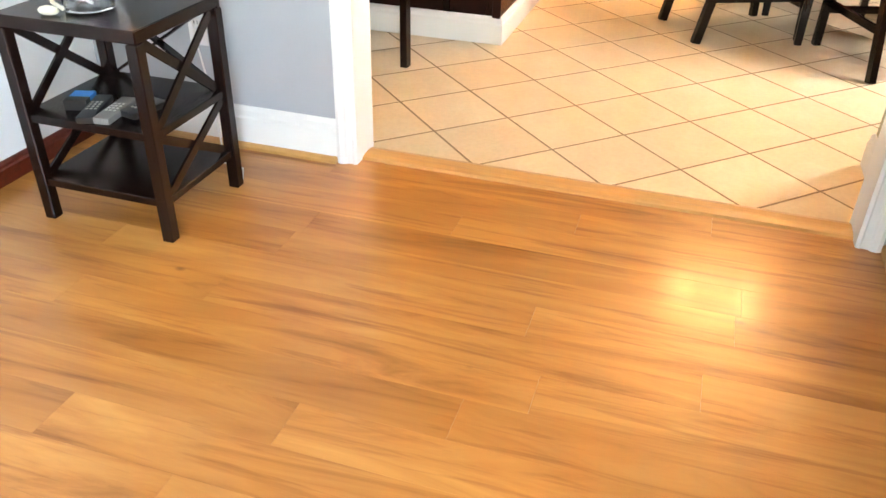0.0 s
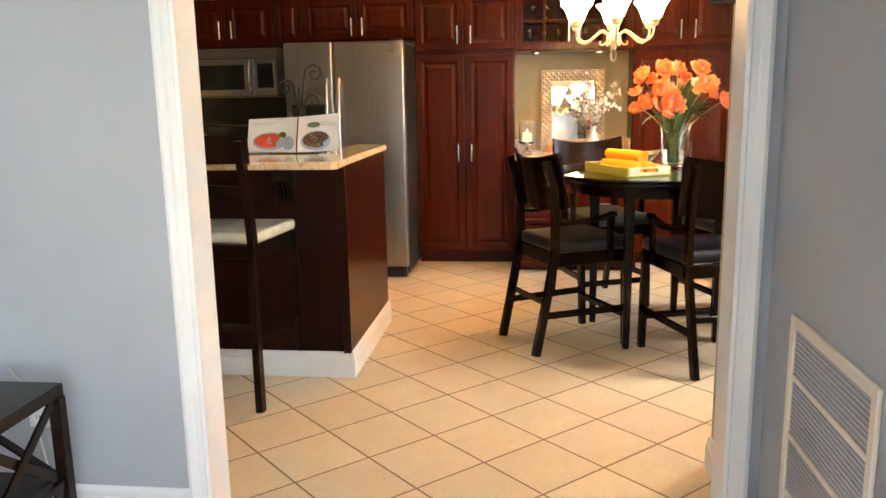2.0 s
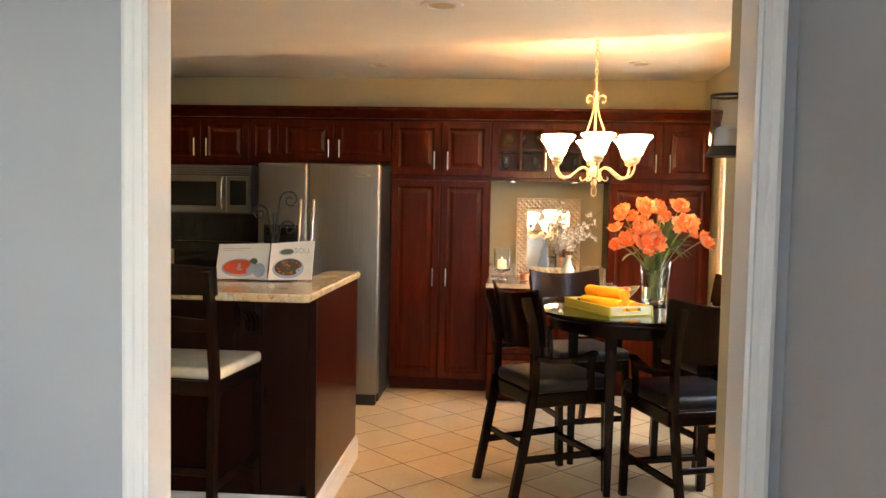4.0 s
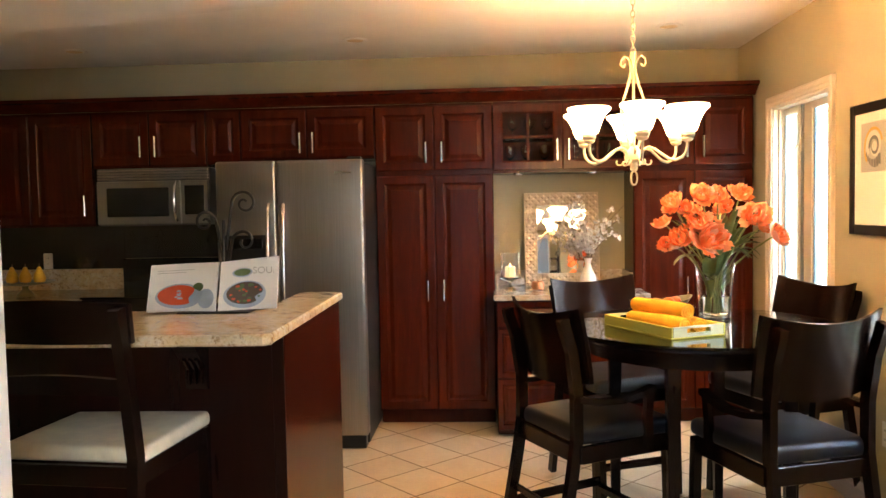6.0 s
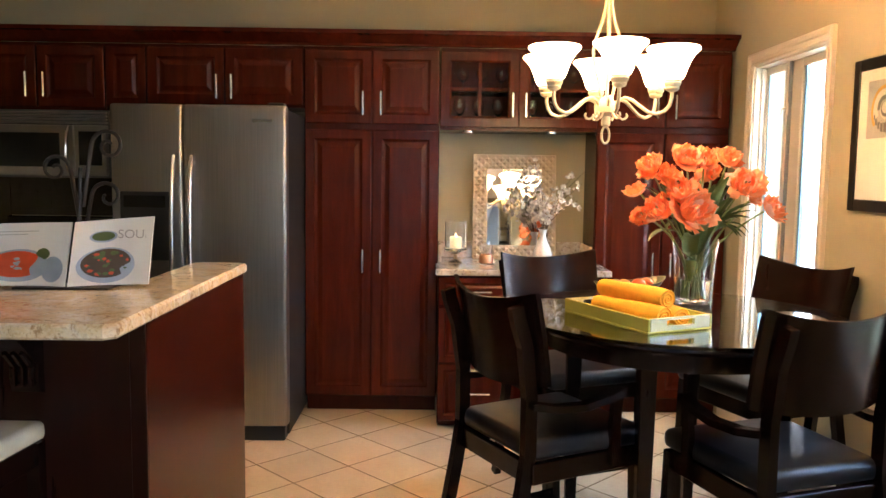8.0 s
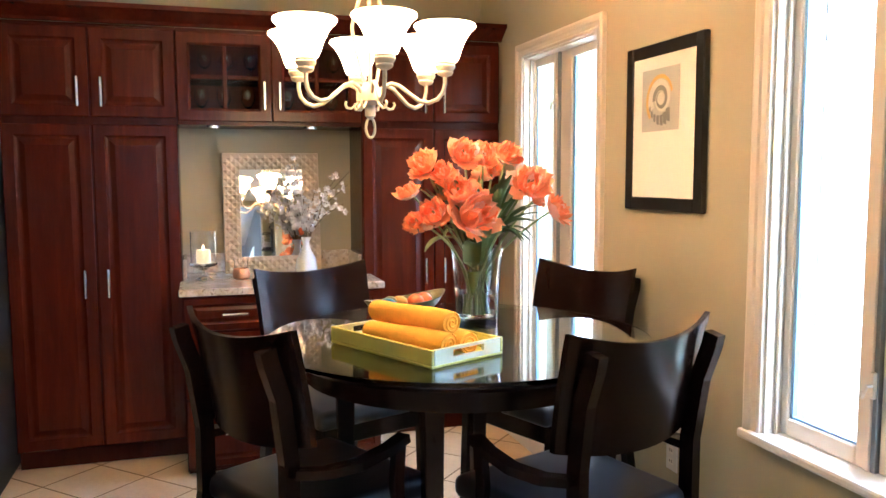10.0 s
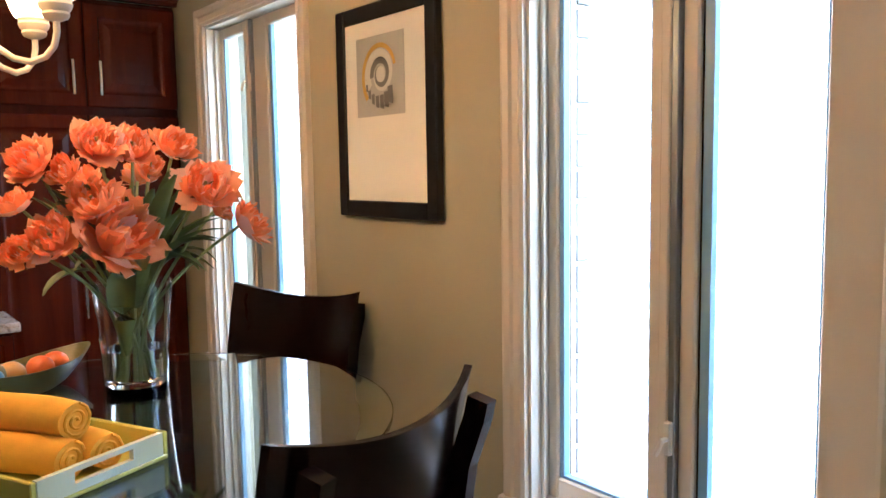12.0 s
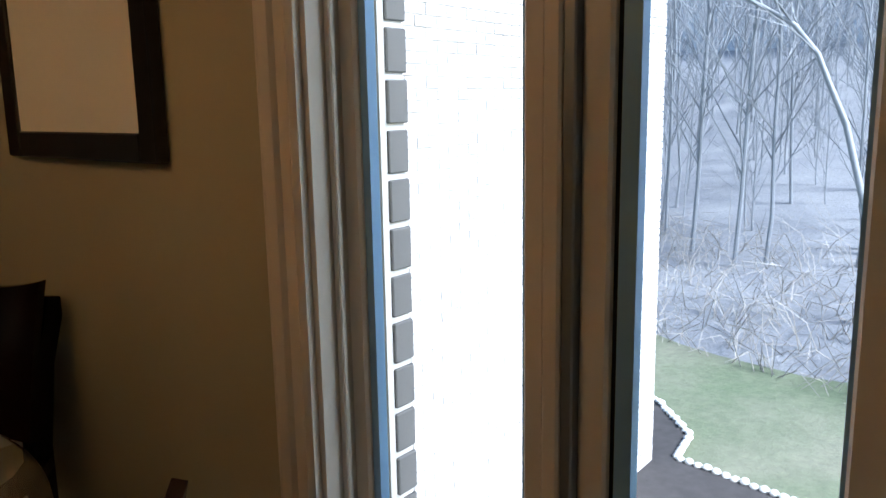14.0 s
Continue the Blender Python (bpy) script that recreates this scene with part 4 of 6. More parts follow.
# ---- bar stool ----
def bar_stool(at, turn):
    """Origin under the back, facing +y."""
    s = thing("bar_stool", at, turn, "dark wooden bar stool with cream leather seat and ladder back", "stool")
    w, d, sz = 0.21, 0.44, 0.77
    for x in (-w, w):
        bm = BM()
        bar(bm, [(x * 1.05, -0.02, 0), (x, 0.0, 0.4), (x, 0.02, sz), (x, -0.01, 0.98), (x, -0.05, 1.19)], 0.032, 0.04)
        part("back_leg", bm, M["espresso"], s)
        bm = BM()
        bar(bm, [(x * 1.04, d + 0.03, 0), (x, d, 0.25), (x, d - 0.01, sz - 0.03)], 0.032, 0.032)
        part("front_leg", bm, M["espresso"], s)
        bm = BM()
        box(bm, x - 0.009, x + 0.009, 0.02, d - 0.02, 0.30, 0.335, 0.003)
        part("stretcher", bm, M["espresso"], s)
        bm = BM()
        box(bm, x - 0.01, x + 0.01, 0.03, d - 0.02, sz - 0.09, sz - 0.03, 0.003)
        part("seat_rail", bm, M["espresso"], s)
    for y, z in ((d, 0.22), (0.0, 0.36)):
        bm = BM()
        box(bm, -w + 0.01, w - 0.01, y - 0.01, y + 0.01, z, z + 0.035, 0.003)
        part("stretcher", bm, M["espresso"], s)
    for y in (0.02, d - 0.02):
        bm = BM()
        box(bm, -w + 0.016, w - 0.016, y - 0.01, y + 0.01, sz - 0.09, sz - 0.03, 0.003)
        part("seat_rail", bm, M["espresso"], s)
    for z0, z1 in ((1.09, 1.20), (0.945, 0.99)):
        bm = BM()
        n = 12
        rows = []
        for i in range(n + 1):
            u = i / n
            x = -w - 0.02 + (2 * w + 0.04) * u
            y = -0.04 - (0.03 if z0 > 1.05 else 0.0) * math.sin(math.pi * u)
            crown = 0.012 * math.sin(math.pi * u)
            rows.append([bm.verts.new(c) for c in ((x, y + 0.028, z0), (x, y + 0.046, z0), (x, y + 0.046 - 0.012, z1 + crown), (x, y + 0.028 - 0.012, z1 + crown))])
        for a, b in zip(rows, rows[1:]):
            for j in range(4):
                bm.faces.new((a[j], a[(j + 1) % 4], b[(j + 1) % 4], b[j]))
        bm.faces.new(rows[0])
        bm.faces.new(rows[-1])
        part("back_rail", bm, M["espresso"], s, "", True)
    bm = BM()
    vs = box(bm, -w - 0.015, w + 0.015, 0.035, d + 0.03, sz - 0.03, sz + 0.018, 0.02, 4)
    part("seat", bm, M["cream_leather"], s, "cream leather padded seat", True)
    return s


bar_stool((-0.96, 3.40, 0), -6)

# ---- cookbook on its scrolled iron stand ----
bk = thing("cookbook_stand", (-0.735, 4.085, BT), 0, "dark iron scrolled cookbook stand on the bar top", "stand")
bm = BM()
sweep(bm, [(0, 0.02, 0.0), (0, 0.06, 0.2), (0, 0.075, 0.33)], 0.006, 8)
part("upright", bm, M["iron"], bk)
bm = BM()
box(bm, -0.14, 0.12, -0.05, 0.05, 0.0, 0.006, 0.002)
part("ledge", bm, M["iron"], bk)


def scroll(cx, cz, r, start, turns, sign, tail):
    pts = [tail]
    for i in range(34):
        u = i / 33
        a = start + sign * turns * 2 * math.pi * u
        k = r * (1 - 0.82 * u)
        pts.append((cx + k * math.cos(a), 0.075, cz + k * math.sin(a)))
    return pts


for cx, cz, r, st, tu, sg, tail in ((0.08, 0.392, 0.048, math.pi, 1.4, -1, (0.005, 0.075, 0.22)), (-0.07, 0.325, 0.042, 0.0, 1.4, 1, (-0.004, 0.075, 0.17)), (0.075, 0.25, 0.046, math.pi, 1.1, -1, (0.005, 0.07, 0.12))):
    bm = BM()
    sweep(bm, scroll(cx, cz, r, st, tu, sg, tail), 0.006, 7, 0.004)
    part("scroll", bm, M["iron"], bk, "curled iron scroll", True)

book = thing("cookbook", (-0.735, 4.04, BT + 0.007), 0, "open white cookbook showing soup photographs on the stand", "book")


def page(x0, x1, lean, name):
    """A gently bowed leaf; returns a function giving points on it."""
    def pt(u, v, out=0.0):
        x = x0 + (x1 - x0) * u
        bow = 0.022 * math.sin(math.pi * min(1.0, abs(x) / 0.24)) + (0.28 * x if x > 0 else 0.05 * x)
        return Vector((x, 0.012 + lean * v * 0.17 + bow * 1.0 - 0.006 - out, 0.172 * v + 0.018 * abs(x) / 0.23 * (1 if x > 0 else -0.4) * v))
    bm = BM()
    n = 12
    fr = [[bm.verts.new(pt(i / n, j / 6)) for i in range(n + 1)] for j in range(7)]
    bk2 = [[bm.verts.new(pt(i / n, j / 6, -0.008)) for i in range(n + 1)] for j in range(7)]
    for g in (fr, bk2):
        for j in range(6):
            for i in range(n):
                bm.faces.new((g[j][i], g[j][i + 1], g[j + 1][i + 1], g[j + 1][i]))
    rim = lambda g: [g[0][i] for i in range(n + 1)] + [g[j][n] for j in range(1, 7)] + [g[6][i] for i in range(n - 1, -1, -1)] + [g[j][0] for j in range(5, 0, -1)]
    a, b = rim(fr), rim(bk2)
    for i in range(len(a)):
        bm.faces.new((a[i], a[(i + 1) % len(a)], b[(i + 1) % len(a)], b[i]))
    return part(name, bm, M["paper"], book, "white glossy page block", True), pt


def disc_on(pt, u, v, ru, rv, out, seg=28):
    bm = BM()
    vs = [bm.verts.new(pt(u + ru * math.cos(2 * math.pi * i / seg), v + rv * math.sin(2 * math.pi * i / seg), out)) for i in range(seg)]
    c0 = bm.verts.new(pt(u, v, out + 0.0005))
    for i in range(seg):
        bm.faces.new((c0, vs[i], vs[(i + 1) % seg]))
    return bm


lp, lpt = page(-0.25, -0.004, 0.35, "page")
rp, rpt = page(0.004, 0.20, 0.35, "page")
for holder, pt, u, v, ru, rv, mk in ((lp, lpt, 0.44, 0.32, 0.34, 0.26, "dish_blue"), (lp, lpt, 0.42, 0.34, 0.29, 0.21, "soup_red"), (lp, lpt, 0.83, 0.26, 0.13, 0.2, "dish_blue"), (lp, lpt, 0.70, 0.50, 0.08, 0.09, "herb_green"),
                                     (rp, rpt, 0.43, 0.30, 0.36, 0.27, "dish_blue"), (rp, rpt, 0.43, 0.33, 0.31, 0.22, "bean_brown"), (rp, rpt, 0.36, 0.74, 0.17, 0.09, "dish_blue"), (rp, rpt, 0.36, 0.745, 0.14, 0.07, "herb_green")):
    out = 0.0012 if ru > 0.32 or mk == "dish_blue" else 0.0022
    part("printed_dish", disc_on(pt, u, v, ru, rv, out), M[mk], holder)
rnd = random.Random(5)
bm = BM()
for k in range(16):
    a, q = rnd.uniform(0, 6.28), rnd.uniform(0, 0.75)
    b2 = disc_on(lpt, 0.44 + 0.17 * q * math.cos(a), 0.35 + 0.11 * q * math.sin(a), 0.035, 0.025, 0.003, 6)
    me = bpy.data.meshes.new("tmp")
    b2.to_mesh(me)
    b2.free()
    bm.from_mesh(me)
    bpy.data.meshes.remove(me)
part("printed_herbs", bm, M["dish_blue"], lp)
for mk, count in (("herb_green", 22), ("soup_red", 14)):
    bm = BM()
    for k in range(count):
        a, q = rnd.uniform(0, 6.28), rnd.uniform(0, 0.9) ** 0.5
        b2 = disc_on(rpt, 0.43 + 0.27 * q * math.cos(a), 0.33 + 0.18 * q * math.sin(a), 0.04, 0.028, 0.003, 6)
        me = bpy.data.meshes.new("tmp")
        b2.to_mesh(me)
        b2.free()
        bm.from_mesh(me)
        bpy.data.meshes.remove(me)
    part("printed_beans", bm, M[mk], rp)
for k, (u0, u1, v) in enumerate(((0.1, 0.62, 0.86), (0.1, 0.5, 0.81))):
    bm = BM()
    vs = [bm.verts.new(lpt(u, vv, 0.0015)) for u, vv in ((u0, v), (u1, v), (u1, v + 0.012), (u0, v + 0.012))]
    bm.faces.new(vs)
    part("text_line", bm, M["ink_pale"], lp)


def lettering(text, size, m4, material, parent, name="lettering"):
    cu = bpy.data.curves.new(name, "FONT")
    cu.body, cu.size, cu.extrude, cu.align_x = text, size, 0.0004, "CENTER"
    tmp = bpy.data.objects.new(name, cu)
    scene.collection.objects.link(tmp)
    dg = bpy.context.evaluated_depsgraph_get()
    me = bpy.data.meshes.new_from_object(tmp.evaluated_get(dg))
    bpy.data.objects.remove(tmp)
    me.transform(m4)
    me.materials.clear()
    me.materials.append(material)
    ob = new(name, me)
    ob.parent = parent
    return ob


a, b = rpt(0.5, 0.75, 0.002), rpt(0.9, 0.75, 0.002)
ang = math.degrees(math.atan2(b.y - a.y, b.x - a.x))
mid = rpt(0.76, 0.69, 0.003)
lettering("SOUP", 0.036, pose(mid.x, mid.y, mid.z, 90 - 19, 0, ang), M["ink_pale"], rp)

# ---- dining table ----
TC, TZ, TR = (1.116, 4.668), 0.93, 0.577
t = thing("dining_table", (*TC, 0), 0, "round counter-height espresso dining table with glass top", "table")
bm = BM()
lathe(bm, [(TR - 0.125, TZ - 0.105), (TR - 0.11, TZ - 0.105), (TR - 0.105, TZ - 0.05), (TR - 0.075, TZ - 0.045), (TR - 0.066, TZ - 0.035), (TR - 0.066, TZ - 0.022), (TR - 0.072, TZ - 0.0125)], seg=72)
part("tabletop", bm, M["espresso"], t, "espresso stained wooden top", True)
bm = BM()
lathe(bm, [(TR - 0.001, TZ - 0.0115), (TR, TZ - 0.0105), (TR, TZ - 0.001), (TR - 0.001, TZ)], seg=96)
part("glass_top", bm, M["table_glass"], t, "clear glass top with greenish rim", True)
for a in (241, 331, 61, 151):
    x, y = 0.365 * math.cos(radians(a)), 0.365 * math.sin(radians(a))
    bm = BM()
    n = 2
    lo = box(bm, x - 0.028, x + 0.028, y - 0.028, y + 0.028, 0, TZ - 0.106, 0.004)
    for v in lo:
        k = 0.62 + 0.38 * min(1.0, v.co.z / 0.7)
        v.co.x, v.co.y = x + (v.co.x - x) * k, y + (v.co.y - y) * k
    part("leg", bm, M["espresso"], t)


# ---- dining chairs ----
def dining_chair():
    """Origin on the floor under the back, facing +y."""
    s = thing("dining_chair", (0, 0, 0), 0, "espresso counter-height armchair with curved back and black leather seat", "chair", "chairs round the table")
    w, sz, d = 0.20, 0.555, 0.47
    for x in (-w, w):
        k = 1 if x > 0 else -1
        bm = BM()
        bar(bm, [(x, -0.055, 0), (x, -0.012, 0.2), (x, 0.032, 0.42), (x, 0.055, 0.56), (x, 0.055, 0.74), (x + 0.004 * k, 0.032, 0.90), (x + 0.006 * k, 0.002, 0.985), (x + 0.006 * k, -0.006, 1.02)], 0.030, 0.042)
        part("back_leg", bm, M["espresso"], s, "tapered back leg and post")
        bm = BM()
        bar(bm, [(x * 1.12, d + 0.01, 0), (x * 1.12, d, 0.3), (x * 1.12, d - 0.01, sz - 0.02)], 0.034, 0.034)
        part("front_leg", bm, M["espresso"], s)
        bm = BM()
        bar(bm, [(x, 0.01, 0.21), (x * 1.1, d - 0.015, 0.21)], 0.016, 0.034)
        part("stretcher", bm, M["espresso"], s)
        # arm with its front post
        bm = BM()
        pts = [(x + 0.012 * k, 0.06, 0.715), (x + 0.038 * k, 0.13, 0.705), (x + 0.055 * k, 0.22, 0.706), (x + 0.055 * k, 0.31, 0.72), (x + 0.045 * k, 0.38, 0.735)]
        bar(bm, pts, 0.040, 0.022)
        part("armrest", bm, M["espresso"], s)
        bm = BM()
        bar(bm, [(x + 0.044 * k, 0.36, 0.718), (x + 0.035 * k, 0.36, 0.62), (x + 0.03 * k, 0.37, 0.49)], 0.022, 0.034)
        part("arm_post", bm, M["espresso"], s)
    bm = BM()
    box(bm, -w * 1.1, w * 1.1, d - 0.018, d + 0.018, 0.16, 0.19, 0.003)
    part("footrest", bm, M["espresso"], s)
    bm = BM()
    box(bm, -w + 0.012, w - 0.012, 0.0, 0.016, 0.26, 0.29, 0.003)
    part("stretcher", bm, M["espresso"], s)
    for x in (-w * 1.06, w * 1.06):
        bm = BM()
        box(bm, x - 0.012, x + 0.012, 0.06, d - 0.02, sz - 0.085, sz - 0.018, 0.003)
        part("seat_rail", bm, M["espresso"], s)
    for y in (0.055, d - 0.01):
        bm = BM()
        box(bm, -w * 1.06 + 0.013, w * 1.06 - 0.013, y - 0.012, y + 0.012, sz - 0.085, sz - 0.018, 0.003)
        part("seat_rail", bm, M["espresso"], s)
    bm = BM()
    box(bm, -w - 0.035, w + 0.035, 0.055, d + 0.03, sz - 0.018, sz + 0.045, 0.03, 4)
    for v in bm.verts:
        u = (v.co.x / (w + 0.035)) ** 2 + ((v.co.y - 0.27) / 0.22) ** 2
        if v.co.z > sz + 0.03:
            v.co.z += 0.016 * max(0.0, 1 - u * 0.5)
        v.co.x *= 0.90 + 0.10 * (v.co.y - 0.055) / 0.44
    part("seat", bm, M["leather"], s, "padded black leather seat", True)
    # wide bowed backrest
    bm = BM()
    n, m2 = 22, 6
    hw = 0.238
    grid = []
    for side in (0.0, 0.017):
        g = []
        for j in range(m2 + 1):
            v = j / m2
            row = []
            for i in range(n + 1):
                u = -1 + 2 * i / n
                y = -0.055 * v ** 1.3 + 0.045 + 0.055 * u * u - 0.0
                z0 = 0.775 - 0.022 * (1 - u * u)
                z1 = 1.028 + 0.035 * u * u
                row.append(bm.verts.new((hw * u * (1 + 0.03 * v), y + side - 0.008, z0 + (z1 - z0) * v)))
            g.append(row)
        grid.append(g)
    for g in grid:
        for j in range(m2):
            for i in range(n):
                bm.faces.new((g[j][i], g[j][i + 1], g[j + 1][i + 1], g[j + 1][i]))
    rim = lambda g: [g[0][i] for i in range(n + 1)] + [g[j][n] for j in range(1, m2 + 1)] + [g[m2][i] for i in range(n - 1, -1, -1)] + [g[j][0] for j in range(m2 - 1, 0, -1)]
    a, b = rim(grid[0]), rim(grid[1])
    for i in range(len(a)):
        bm.faces.new((a[i], a[(i + 1) % len(a)], b[(i + 1) % len(a)], b[i]))
    part("backrest", bm, M["espresso"], s, "wide bowed wooden backrest", True)
    return s


def facing(dx, dy):
    return math.degrees(math.atan2(-dx, dy))


first = dining_chair()
spots = [((0.415, 4.39), (0.884, 0.468)), ((0.775, 5.58), (0.37, -0.93)), ((1.388, 4.0), (-0.31, 0.95)), ((1.87, 5.24), (-0.93, -0.364))]
first.matrix_basis = pose(*spots[0][0], 0, 0, 0, facing(*spots[0][1]))
for (x, y), f in spots[1:]:
    copy_thing(first, pose(x, y, 0, 0, 0, facing(*f)))


# ---- chandelier ----
CH = (0.880, 4.80)
c = thing("chandelier", (*CH, -0.02), 0, "antique ivory six-arm chandelier with lit frosted glass shades", "chandelier")
bm = BM()
lathe(bm, [(0.065, CEIL + 0.019), (0.062, CEIL + 0.008), (0.03, CEIL - 0.006), (0.012, CEIL - 0.012)], seg=24)
part("canopy", bm, M["antique"], c, "", True)
bm = BM()
z, k = CEIL - 0.01, 0
while z > 2.135:
    pts = []
    for i in range(13):
        a = 2 * math.pi * i / 12
        u, w = 0.009 * math.cos(a), 0.017 * math.sin(a)
        pts.append((u, 0, z - 0.015 + w) if k % 2 else (0, u, z - 0.015 + w))
    sweep(bm, pts, 0.0022, 5)
    z, k = z - 0.026, k + 1
part("chain", bm, M["antique"], c, "", True)
bm = BM()
lathe(bm, [(0.005, 2.125), (0.013, 2.118), (0.015, 2.10), (0.006, 2.085), (0.006, 1.715), (0.016, 1.71), (0.024, 1.70), (0.034, 1.69), (0.040, 1.672), (0.040, 1.655), (0.026, 1.648), (0.014, 1.642), (0.016, 1.632), (0.016, 1.61), (0.005, 1.604)], seg=20)
part("stem", bm, M["antique"], c, "", True)
for a in (20, 140, 260):
    ca, sa = math.cos(radians(a)), math.sin(radians(a))
    bm = BM()
    prof = [(0.010, 2.065), (0.022, 2.095), (0.042, 2.108), (0.058, 2.095), (0.060, 2.074), (0.047, 2.062), (0.037, 2.074)]
    sweep(bm, [(r * ca, r * sa, z) for r, z in prof], 0.0045, 7)
    body = [(0.012, 2.07), (0.012, 2.03), (0.026, 1.98), (0.050, 1.92), (0.060, 1.88), (0.053, 1.82), (0.034, 1.76), (0.022, 1.71)]
    sweep(bm, [(r * ca, r * sa, z) for r, z in body], 0.0055, 7)
    part("scroll", bm, M["antique"], c, "curled ivory scroll bar", True)
for k in range(6):
    a = radians(k * 60 + 58)
    prof = [(0.03, 1.655), (0.045, 1.642), (0.058, 1.632), (0.070, 1.634), (0.076, 1.645), (0.072, 1.653)]
    bm = BM()
    sweep(bm, [(r * math.cos(a), r * math.sin(a), z) for r, z in prof], 0.004, 6)
    part("hook", bm, M["antique"], c, "small curled ivory hook", True)
bm = BM()
sweep(bm, curve_pts(lambda u: (0.014 * math.sin(2 * math.pi * u), 0, 1.575 + 0.030 * math.cos(2 * math.pi * u)), 18), 0.0042, 6)
part("finial_ring", bm, M["antique"], c, "", True)
AR = 0.235
for k in range(6):
    a = radians(k * 60 + 28)
    ca, sa = math.cos(a), math.sin(a)
    bm = BM()
    pr = [(0.03, 1.672), (0.045, 1.696), (0.068, 1.706), (0.095, 1.697), (0.125, 1.674), (0.155, 1.652), (0.185, 1.645), (0.212, 1.655), (0.229, 1.675), (AR, 1.70), (AR, 1.726)]
    sweep(bm, [(r * ca, r * sa, z) for r, z in pr], 0.0062, 9)
    arm = part("arm", bm, M["antique"], c, "S-curved ivory arm", True)
    bm = BM()
    lathe(bm, [(0.010, 1.720), (0.021, 1.725), (0.025, 1.732), (0.023, 1.737), (0.028, 1.742), (0.031, 1.750), (0.029, 1.755), (0.031, 1.761), (0.026, 1.763)], (AR * ca, AR * sa, 0), 18)
    part("cup", bm, M["antique"], arm, "ribbed ivory cup", True)
    bm = BM()
    prof = [(0.029, 1.760), (0.036, 1.764), (0.043, 1.778), (0.050, 1.800), (0.060, 1.824), (0.074, 1.846), (0.087, 1.858), (0.091, 1.864), (0.090, 1.870), (0.087, 1.872)]
    inner = [(r - 0.004, z + 0.002) for r, z in prof[::-1][1:]]
    lathe(bm, prof + inner, (AR * ca, AR * sa, 0), 28)
    part("shade", bm, M["shade_glow"], arm, "lit frosted glass bell shade", True)
    bm = BM()
    lathe(bm, [(0.008, 1.768), (0.010, 1.784), (0.019, 1.802), (0.022, 1.818), (0.018, 1.834), (0.008, 1.842)], (AR * ca, AR * sa, 0), 14)
    part("bulb", bm, M["bulb"], arm, "glowing light bulb", True)


# ---- recessed ceiling lights ----
M["pot_inner"] = mat("gold_reflector", (0.78, 0.62, 0.36), 0.45, 0.35)
for x, y, z in ((-2.39, 6.30, CEIL), (-0.56, 6.22, CEIL), (1.33, 6.10, CEIL), (0.14, 3.30, SOFFIT)):
    p = thing("recessed_light", (x, y, z), 0, "recessed ceiling light with white trim and gold reflector", "light", "recessed ceiling lights")
    bm = BM()
    lathe(bm, [(0.052, -0.001), (0.054, -0.008), (0.076, -0.006), (0.080, -0.001)], seg=28, cap0=False, cap1=False)
    part("trim_ring", bm, M["ceiling"], p, "", True)
    bm = BM()
    lathe(bm, [(0.052, -0.0035), (0.030, -0.0022), (0.004, -0.0018)], seg=28, cap0=False)
    part("reflector", bm, M["pot_inner"], p, "", True)

# ---- framed print ----
f = thing("picture_frame", (0, 0, 0), 0, "black framed print of a spiral staircase in a wide cream mat", "picture")
PX, y0, y1, z0, z1 = WX - 0.001, 4.642, 5.128, 1.282, 1.876
bm = BM()
fw = 0.046
for a, b, q, r in ((y0, y0 + fw, z0, z1), (y1 - fw, y1, z0, z1), (y0 + fw, y1 - fw, z0, z0 + fw), (y0 + fw, y1 - fw, z1 - fw, z1)):
    box(bm, PX - 0.024, PX, a, b, q, r, 0.003)
part("frame", bm, M["black_frame"], f)
bm = BM()
box(bm, PX - 0.018, PX - 0.012, y0 + fw, y1 - fw, z0 + fw, z1 - fw)
part("mat_board", bm, M["mat_board"], f, "cream mat board")
py0, py1, pz0, pz1 = 4.783, 5.02, 1.565, 1.785
bm = BM()
box(bm, PX - 0.0195, PX - 0.0185, py0, py1, pz0, pz1)
pr = part("print", bm, M["ink_pale"], f, "grey and ochre spiral staircase print")


def art(bm_pts, material, off, closed=False):
    bm = BM()
    bm.faces.new([bm.verts.new((PX - 0.020 - off, y, z)) for y, z in bm_pts])
    return part("print_shape", bm, material, pr)


def spiral_band(r_in, r_out, a0, a1, shrink, material, off, cy=4.895, cz=1.678):
    bm = BM()
    n = 40
    pts = []
    for i in range(n + 1):
        u = i / n
        a = a0 + (a1 - a0) * u
        k = 1 - shrink * u
        pts.append([bm.verts.new((PX - 0.020 - off, max(py0, min(py1, cy - r * k * math.cos(a))), max(pz0, min(pz1, cz + r * k * math.sin(a))))) for r in (r_in, r_out)])
    for a, b in zip(pts, pts[1:]):
        bm.faces.new((a[0], a[1], b[1], b[0]))
    part("print_shape", bm, material, pr)


